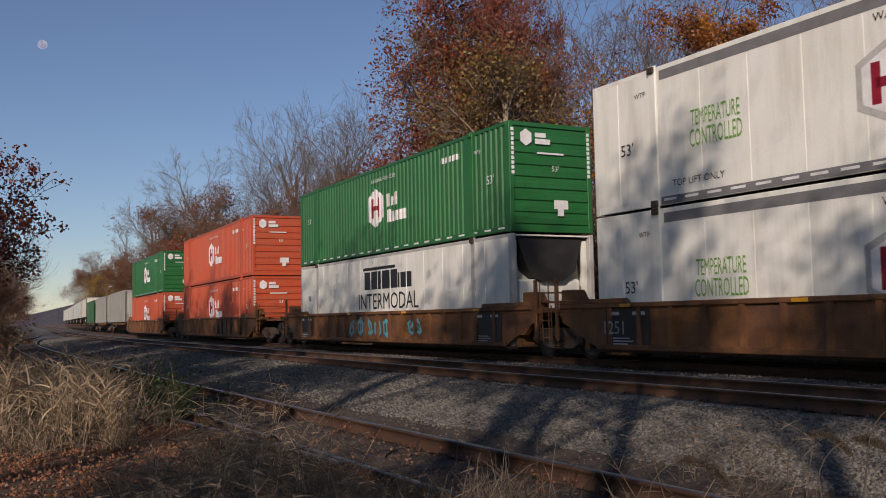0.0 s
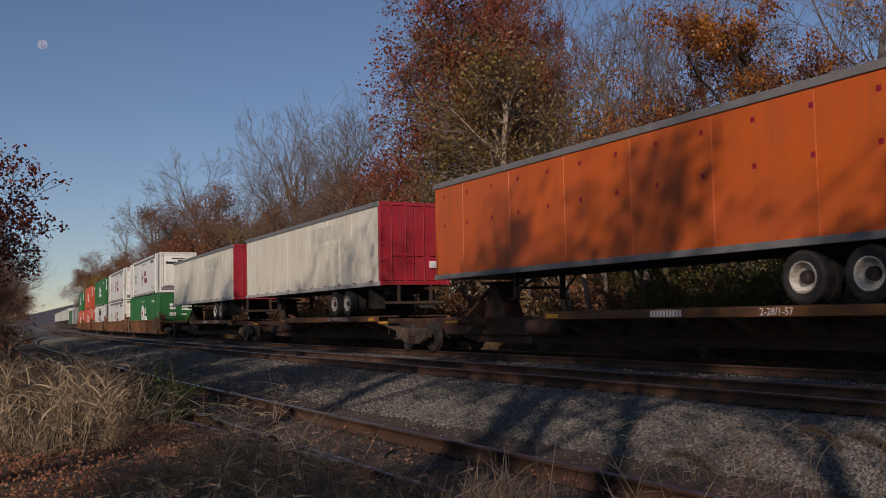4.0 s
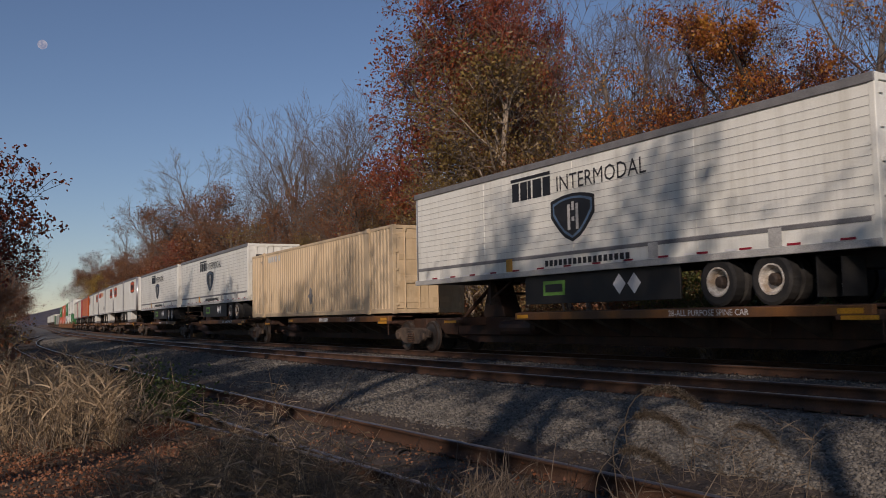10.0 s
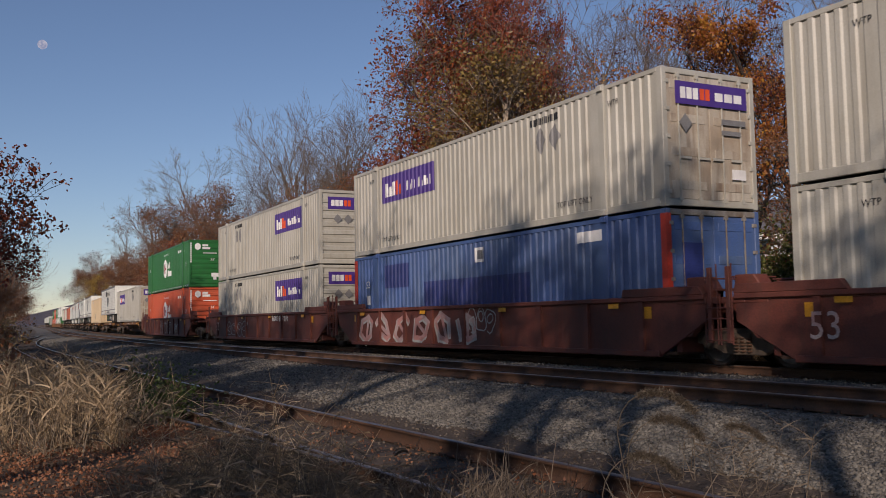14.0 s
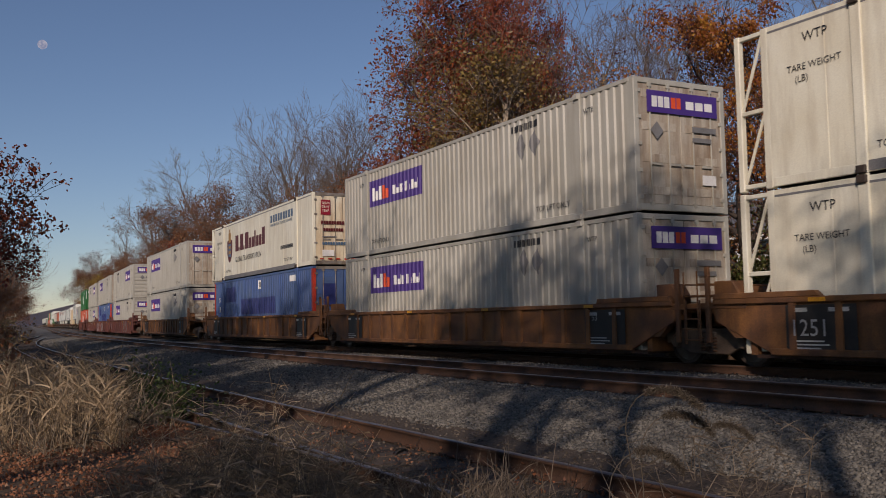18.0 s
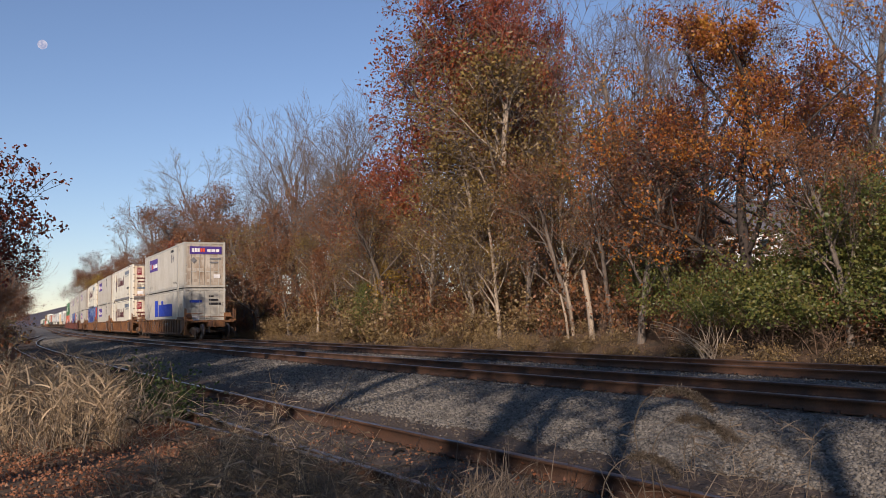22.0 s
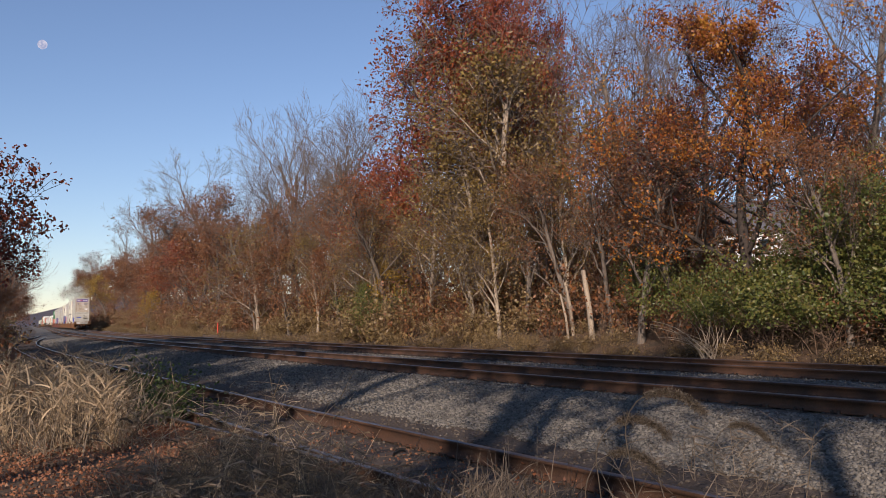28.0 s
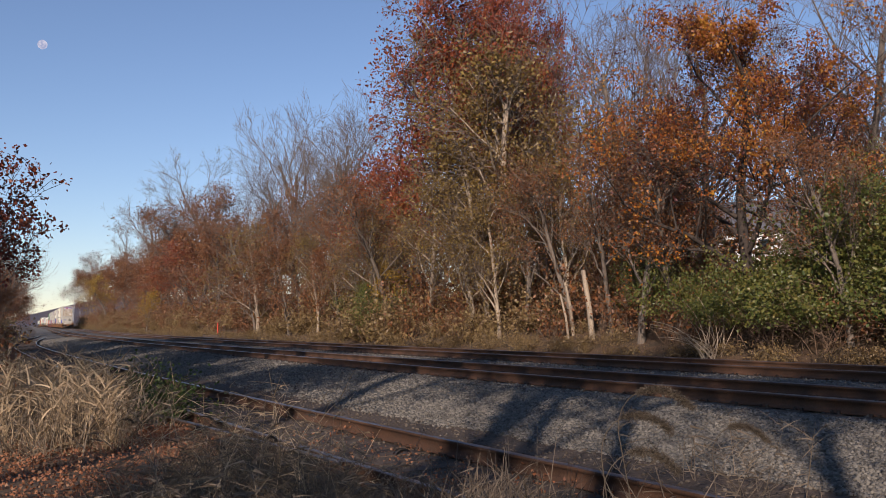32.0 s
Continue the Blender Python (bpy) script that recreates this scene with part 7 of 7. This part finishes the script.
            rng = random.Random(int(y0 * 10) + n)
            w = (y0 - y1) / n
            fl = Face(root, False, 1.462)
            second = {"mark_teal": "mark_steel", "mark_pink": "mark_pale", "mark_pale": "mark_grey", "mark_white": "mark_lightgrey"}[m]

            def stroke(sh, ya, za, yb, zb, wide, off):
                d = Vector((yb - ya, zb - za)).normalized() * wide
                x = -1.462 - off
                sh.quad((x, ya - d.x + d.y, za - d.y - d.x), (x, yb + d.x + d.y, zb + d.y - d.x), (x, yb + d.x - d.y, zb + d.y + d.x), (x, ya - d.x - d.y, za - d.y + d.x))

            wide = min(w, hi - lo) * 0.075
            for i in range(n if m == "mark_pale" else 0):
                yc, tag = y0 - (i + 0.5) * w, Shape()
                for ring, (ky, kz, up) in enumerate(((0.56, 0.5, 0.0), (0.3, 0.2, rng.uniform(-0.1, 0.25)))):
                    turn, bulge = rng.uniform(0, 6.28), rng.choice((2, 3))
                    loop = []
                    for k in range(15):
                        a = k / 14 * 5.9 + turn
                        r = 1 + 0.16 * math.sin(bulge * a + turn)
                        loop.append((yc + ky * w * r * math.cos(a), (lo + hi) / 2 + (hi - lo) * (up + kz * r * math.sin(a) * 0.94)))
                    for k in range(14):
                        stroke(tag, *loop[k], *loop[k + 1], 0.017, 0.003 + 0.0002 * k + 0.003 * ring)
                part("spray_tag", tag, M[m], root)
            for i in range(0 if m == "mark_pale" else n):
                yc, lean = y0 - (i + 0.5) * w, rng.uniform(-0.18, 0.18) * w
                pts = [(yc + 0.36 * w * rng.uniform(0.7, 1.15) * math.cos(a) + lean * math.sin(a), (lo + hi) / 2 + (hi - lo) * 0.44 * rng.uniform(0.75, 1.1) * math.sin(a)) for a in (0.6, 1.7, 2.6, 3.7, 4.6, 5.6)]
                start, gap = rng.randrange(6), rng.choice((0, 1, 1))
                outline, fill = Shape(), Shape()
                for k in range(6 - gap):
                    (ya, za), (yb, zb) = pts[(start + k) % 6], pts[(start + k + 1) % 6]
                    stroke(outline, ya + wide * 0.6, za - wide * 0.6, yb + wide * 0.6, zb - wide * 0.6, wide * 1.35, 0.003 + 0.0002 * k)
                    stroke(fill, ya, za, yb, zb, wide, 0.005 + 0.0002 * k)
                (ya, za), (yb, zb) = pts[start], pts[(start + 3) % 6]
                stroke(fill, ya, za, yb, zb, wide, 0.0065)
                part("spray_outline", outline, M[second], root)
                part("spray_letter", fill, M[m], root)
    return root


def spine_car(front, rear, trailer_load=True, lettered=False):
    """One unit of an articulated spine car, from truck to truck: front and rear lengths from its middle."""
    root = tagged(new("spine_car"), "grimy dark spine car with yellow side sill and bracket arms", "railcar", group="railcars of the train")
    part("spine", Shape().box(-0.38, 0.38, -rear + 0.3, front - 0.3, 0.5, 1.0), M["spine_dark"], root, bevel=0.02)
    part("spine_belly", Shape().prism([(-rear + 1.6, 0.5), (-rear + 2.6, 0.3), (front - 2.6, 0.3), (front - 1.6, 0.5)], -0.3, 0.3), M["spine_dark"], root)
    y0, y1 = -7.9, 2.4
    for sx in (-1, 1):
        a, b = sorted((sx * 1.28, sx * 1.4))
        part("side_sill", Shape().box(a, b, y0, y1, DECK - 0.2, DECK - 0.02), M["sill_yellow"], root, "grimy yellow side sill", bevel=0.012)
        part("wheel_deck", Shape().box(*sorted((sx * 0.55, sx * 1.29)), y0, y1, DECK - 0.05, DECK), M["spine_dark"], root)
        for i in range(8):
            y = y0 + 0.35 + i * (y1 - y0 - 0.7) / 7
            sh = Shape()
            k = len(sh.v)
            pts = [(sx * 0.38, 0.52), (sx * 0.38, 1.0), (sx * 1.3, DECK - 0.05), (sx * 1.3, DECK - 0.2)]
            sh.v += [(x, y - 0.12, z) for x, z in pts] + [(x, y + 0.12, z) for x, z in pts]
            sh.f += [(0, 1, 2, 3), (7, 6, 5, 4), (0, 4, 5, 1), (1, 5, 6, 2), (2, 6, 7, 3), (3, 7, 4, 0)]
            part("bracket", sh, M["truck_steel"], root)
        a, b = sorted((sx * 0.38, sx * 1.2))
        for yy in (front - 3.2, -rear + 1.4):
            part("cross_arm", Shape().box(a, b, yy - 0.2, yy + 0.2, 0.78, 1.02), M["spine_dark"], root, bevel=0.015)
            part("step", Shape().box(*sorted((sx * 1.1, sx * 1.45)), yy - 0.45, yy + 0.45, 0.86, 0.94).tube((sx * 1.42, yy - 0.4, 0.5), (sx * 1.42, yy - 0.4, 0.9), 0.015, n=6), M["spine_dark"], root)
            part("amber_tag", Shape().box(*sorted((sx * 1.45, sx * 1.455)), yy - 0.35, yy + 0.35, 0.86, 0.93), M["amber"], root)
    f = Face(root, False, 1.402)
    if lettered:
        f.words("28-ALL PURPOSE SPINE CAR", 0.17, M["mark_white"], -4.3, DECK - 0.11, 0.004)
    else:
        f.words("2-28/1-57", 0.19, M["mark_white"], -4.7, DECK - 0.11, 0.004)
        id_bars(f, M["mark_white"], -1.4, DECK - 0.17, 10, 0.13)
    for y in (1.8, -7.75):
        f.patch("reflector", M["amber"], y, y + 0.5, DECK - 0.16, DECK - 0.07, 0.004)
    if trailer_load:
        h = front - 3.6
        part("hitch_post", Shape().prism([(h - 0.7, 1.0), (h + 0.5, 1.0), (h + 0.15, 2.02), (h - 0.15, 2.02)], -0.3, 0.3), M["spine_dark"], root, bevel=0.02)
        part("hitch_head", Shape().box(-0.5, 0.5, h - 0.3, h + 0.3, 1.92, 2.0), M["iron"], root)
        for sx in (-1, 1):
            part("hitch_strut", Shape().tube((sx * 0.3, h + 1.6, 1.0), (sx * 0.22, h + 0.2, 1.85), 0.06, n=6), M["rail"], root)
    else:
        for yy in (-6.1, 6.1):
            part("pedestal", Shape().box(-1.2, 1.2, yy - 0.18, yy + 0.18, 0.9, 1.17), M["spine_dark"], root, bevel=0.01)
    rail_truck(root, -rear)
    part("air_tank", Shape().lathe([(-1.4, 0.1), (-1.3, 0.2), (0.2, 0.2), (0.3, 0.1)], "y", (-0.7, 3.8, 0.72), 12), M["spine_dark"], root)
    return root


def far_car(h):
    root = tagged(new("spine_car"), "grimy dark spine car with yellow side sill and bracket arms", "railcar", group="railcars of the train")
    part("spine", Shape().box(-0.38, 0.38, -h + 0.3, h - 0.3, 0.4, 1.0), M["spine_dark"], root, bevel=0.02)
    for sx in (-1, 1):
        part("side_sill", Shape().box(*sorted((sx * 1.28, sx * 1.4)), -7.9, 2.4, DECK - 0.2, DECK - 0.02), M["sill_yellow"], root, bevel=0.012)
        part("wheel_deck", Shape().box(*sorted((sx * 0.38, sx * 1.29)), -7.9, 7.0, DECK - 0.08, DECK), M["spine_dark"], root)
    part("hitch_post", Shape().prism([(3.3, 1.0), (4.5, 1.0), (4.15, 2.02), (3.85, 2.02)], -0.3, 0.3), M["spine_dark"], root, bevel=0.02)
    rail_truck(root, -h)
    return root


def far_load(paint, z0, z1, wheels):
    root = tagged(new("trailer" if wheels else "container"), "white box trailer far along the train" if wheels else "corrugated container far along the train", "trailer" if wheels else "container", group="loads far along the train")
    for sx in (-1, 1):
        sh = Shape()
        grooved(sh, sx, HW, -HL + 0.06, HL - 0.06, z0 + 0.14, z1 - 0.16, 1.22)
        part("side_wall", sh, M[paint], root)
        part("roof_rail", Shape().box(sx * HW - 0.03, sx * HW + 0.01, -HL, HL, z1 - 0.16, z1), M["mark_grey"] if wheels else M[paint], root, bevel=0.01)
        part("floor_rail", Shape().box(sx * HW - 0.03, sx * HW + 0.01, -HL, HL, z0, z0 + 0.14), M[paint], root, bevel=0.01)
    part("roof", Shape().box(-HW + 0.03, HW - 0.03, -HL + 0.02, HL - 0.02, z1 - 0.05, z1 - 0.01), M["white"], root)
    part("floor", Shape().box(-HW + 0.03, HW - 0.03, -HL + 0.02, HL - 0.02, z0 + 0.02, z0 + 0.1), M["black"], root)
    part("front_wall", Shape().box(-HW, HW, HL - 0.05, HL, z0, z1), M[paint], root)
    door_end(root, M[paint], M["alloy"], -HL, HW, z0, z1, ribs=False)
    for sx in (-1, 1):
        if wheels:
            for y in (-HL + 1.8, -HL + 3.1):
                road_wheel(root, sx * 1.13, y, DECK + 0.47, 0.47, 0.27, sx)
    if wheels:
        part("slider_frame", Shape().box(-0.55, 0.55, -HL + 0.5, -HL + 3.6, z0 - 0.5, z0 + 0.02), M["black"], root)
    return root


LOW, HIGH = 0.258, 3.192


def build_train():
    """All cars and loads, each with the place of its middle along the line at the start."""
    out = []
    Y = [("plate", 7.6, 6.2), ("plate", -6.4, -7.8)]
    wells = (
        (75.0, "yellow", 3.7, 3.7, (), ("orange", "ribs"), ("green", "ribs")),
        (51.3, "yellow", 3.7, 3.7, (), ("orange", "ribs"), ("orange", "ribs")),
        (28.05, "yellow", 3.7, 1.72, (("graffiti", "mark_teal", 2.6, -1.0, 5, 0.45, 1.05), ("graffiti", "mark_teal", -2.2, -3.2, 2, 0.5, 1.0), *Y), "prime", ("green", "ribs")),
        (8.4, "yellow", 1.72, 1.72, (*Y, ("words", "1251", 0.4, "mark_pale", 7.3, 0.72)), ("white", "cooler"), ("white", "cooler")),
        (-11.1, "yellow", 1.72, 3.7, (*Y, ("words", "1251", 0.4, "mark_pale", 7.3, 0.72)), ("green", "doors"), ("white", "cooler")),
        (-240.6, "brown", 3.7, 3.7, (("graffiti", "mark_pale", 1.6, -2.8, 5, 0.35, 1.1), ("graffiti", "mark_pale", -4.0, -5.2, 3, 0.4, 0.95)), ("orange", "ribs"), ("green", "ribs")),
        (-264.4, "brown", 3.7, 1.72, (("words", "53", 0.62, "mark_pink", 7.3, 0.75), ("graffiti", "mark_pale", 5.6, 1.8, 4, 0.3, 1.0), ("graffiti", "mark_white", -2.2, -4.6, 7, 1.0, 1.25), ("words", "A", 0.3, "mark_lightgrey", 1.5, 0.9)), ("fed", (-2.25, -5.93), "ribs"), ("fed", (-2.25, -5.93), "ribs")),
        (-284.05, "brown", 1.72, 1.72, (("graffiti", "mark_pink", 7.4, -0.8, 6, 0.25, 1.2), ("graffiti", "mark_pale", -0.2, -1.6, 3, 0.6, 1.25)), "blue", ("fed", (5.73, 2.0), "doors")),
        (-303.3, "brown", 1.72, 3.7, (("words", "53", 0.66, "mark_pink", 7.3, 0.75), ("words", "B", 0.3, "mark_lightgrey", 0.2, 0.8), ("graffiti", "mark_pale", -1.2, -5.5, 5, 0.3, 1.25)), ("fed", (5.8, 2.1), "ribs"), ("fed", (-2.25, -5.93), "ribs")),
        (-327.4, "yellow", 3.7, 3.7, Y, ("fed", (5.85, 1.95), "doors"), ("fed", (5.85, 1.95), "doors")),
        (-351.1, "yellow", 3.7, 1.72, Y, "blue", ("crest", True)),
        (-370.7, "yellow", 1.72, 1.72, (*Y, ("words", "53", 0.2, "mark_pale", -6.8, 0.95)), ("fed", (5.85, 1.95), "doors"), ("fed", (5.85, 1.95), "doors")),
        (-390.3, "yellow", 1.72, 3.7, (*Y, ("words", "1251", 0.4, "mark_pale", 7.1, 0.72)), ("crest", False), ("crest", False)),
        (-414.0, "yellow", 3.7, 3.7, (("graffiti", "mark_pale", 3.4, 2.4, 2, 0.5, 1.1), ("graffiti", "mark_pale", -1.6, -3.4, 3, 0.85, 1.0)), "wave", ("fed", (5.78, 2.06), "doors")),
    )

    def load(spec):
        if spec == "prime":
            return plain_white_box()
        if spec == "blue":
            return blue_box()
        if spec == "wave":
            return wave_box()
        if spec[0] == "fed":
            return grey_box("light grey corrugated container with a purple panel and streaks of grime", spec[1], spec[2])
        if spec[0] == "crest":
            return crest_box(True, spec[1])
        names = {"green": "green corrugated container with a white hexagon emblem", "orange": "orange-red corrugated container with a white hexagon emblem", "white": "white refrigerated container with a hexagon emblem and cooling unit"}
        return hub_box(spec[0], names[spec[0]], spec[1])

    for s, style, fg, rg, marks, low, high in wells:
        label = "rust-streaked yellow well car loaded with two stacked containers" if style == "yellow" else "graffitied brown well car loaded with two stacked containers"
        out.append((well_car(style, fg, rg, label, marks), s, 0.0))
        out.append((load(low), s, LOW))
        out.append((load(high), s, HIGH))

    spines = ((-32.8, 10.6, 9.3), (-51.3, 9.2, 10.0), (-71.4, 10.1, 10.2), (-91.7, 10.1, 9.5), (-110.6, 9.4, 9.3), (-129.1, 9.2, 10.1), (-149.3, 10.1, 8.7), (-166.7, 8.7, 8.5), (-183.6, 8.4, 8.9), (-201.4, 8.9, 9.1), (-219.5, 9.0, 10.3))
    for i, (s, fg, rg) in enumerate(spines):
        out.append((spine_car(fg, rg, s not in (-183.6, -219.5), i % 2 == 1), s, 0.0))
    out.append((knight(), -32.8, 0.0))
    out.append((knight(), -51.3, 0.0))
    out.append((orange_trailer(), -71.4, 0.0))
    lab = "white 28-foot trailer with an orange badge and polished corners"
    for s, nr, badge, stripe in ((-87.0, False, 2.8, False), (-96.4, True, -2.1, False), (-105.95, False, None, True), (-115.25, True, -2.1, False), (-124.45, False, 2.4, False), (-133.85, True, -1.7, False)):
        out.append((pup(lab if not stripe else "white 28-foot trailer with a fading orange stripe", nr, badge, stripe), s, 0.0))
    for s in (-149.3, -166.7, -201.4):
        out.append((prime_trailer(), s, 0.0))
    out.append((beige_box(), -183.6, 1.17))
    out.append((grey_box("light grey corrugated container with a faded purple panel", (5.64, 1.96), "doors"), -219.5, 1.17))
    # the part of the train that is already far ahead
    for i in range(10):
        s = 96.0 + 18.4 * i
        out.append((far_car(9.2), s, 0.0))
        if i < 2:
            out.append((far_load("silver", 1.17, 4.06, False), s, 0.0))
        elif i == 2:
            out.append((far_load("green", 1.17, 4.06, False), s, 0.0))
        else:
            out.append((far_load("white" if i % 3 else "cream", 2.1, 4.9, True), s, 0.0))
    return out


def train_pose(s, z):
    at = on_line(s, LAT_TRAIN, z)
    return Matrix.Translation(at) @ Matrix.Rotation(-math.atan(heading(s)), 4, "Z")


def motions(train, stalks):
    for ob, s, z in train:
        walk(ob, [(t, train_pose(s + SPEED * t, z)) for t in range(33)])
    # the foxtails sway; those close by are blown over to the other side between six and eight seconds
    for i, (ob, x, y, turn, push) in enumerate(stalks):
        rows = []
        for j in range(65):
            t = j * 0.5
            f = min(max((t - 6.4) / 1.6, 0.0), 1.0)
            a = push * (1 - 2 * f * f * (3 - 2 * f)) + 2.2 * math.sin(1.7 * t + i * 1.3) + 1.4 * math.sin(3.1 * t + i * 2.1)
            b = 1.6 * math.sin(2.3 * t + i * 0.7)
            rows.append((t, pose(x, y, ground_height(x - bend(y), y), b, a, turn)))
        walk(ob, rows)


build_ground()
build_marks()
build_trees()
build_undergrowth()
build_foreground()
TRAIN = build_train()
FOXTAILS = [(1.17, 1.09, -47, 7.0, 1.42, 0.1), (1.12, 1.2, -40, 6.0, 1.36, 0.09), (1.0, 1.24, -45, 2.5, 1.3, 0.09), (1.6, 1.5, -50, 5.0, 1.28, 0.09), (2.1, 6.2, 30, 2, 0.7, 0.1), (2.9, 5.6, 120, 3, 0.62, 0.1), (1.45, 7.6, 10, 2, 0.75, 0.1), (2.6, 7.0, 170, 2, 0.7, 0.1)]
STALKS = [(seed_stalk(h, n, i), x, y, turn, push) for i, (x, y, turn, push, h, n) in enumerate(FOXTAILS)]
build_stones("ballast_stones", "pale grey broken ballast stones on the embankment slope", ((6.35, 9.1, 2.5, 13, 25000, 0.016, 0.038), (6.2, 9.2, 11, 34, 13500, 0.02, 0.045), (5.8, 9.2, 32, 95, 7000, 0.035, 0.07), (9.3, 17.2, 4, 30, 4000, 0.025, 0.045), (11.4, 13.4, 4, 60, 5000, 0.018, 0.034)), 3)
build_stones("siding_stones", "dirty stones between the siding's ties", ((3.0, 6.5, 3, 20, 4200, 0.015, 0.035),), 5, "stone_dirty")
build_track("track_far", LAT_TRAIN, 0.0, M["rail_head"], "main-line track with rusty steel rails on wooden ties", 4, 84)
build_track("track_near", LAT_NEAR, 0.0, M["rail_head"], "main-line track with rusty steel rails on wooden ties", 2, 82)
SIDING = build_track("track_siding", LAT_SIDING, -0.3, M["siding_head"], "overgrown siding with dull rails half sunk in leaves", 2, 60, siding_shift, 175)
add_rail(SIDING, lambda q: bend(q) + LAT_SIDING - 0.84 - 0.062 * (q - 8.2) - 0.0016 * (q - 8.2) ** 2, list(np.arange(8.2, 32.0, 0.8)), -0.3, M["siding_head"], "switch_rail", "worn rail that leaves the siding at the switch")
motions(TRAIN, STALKS)
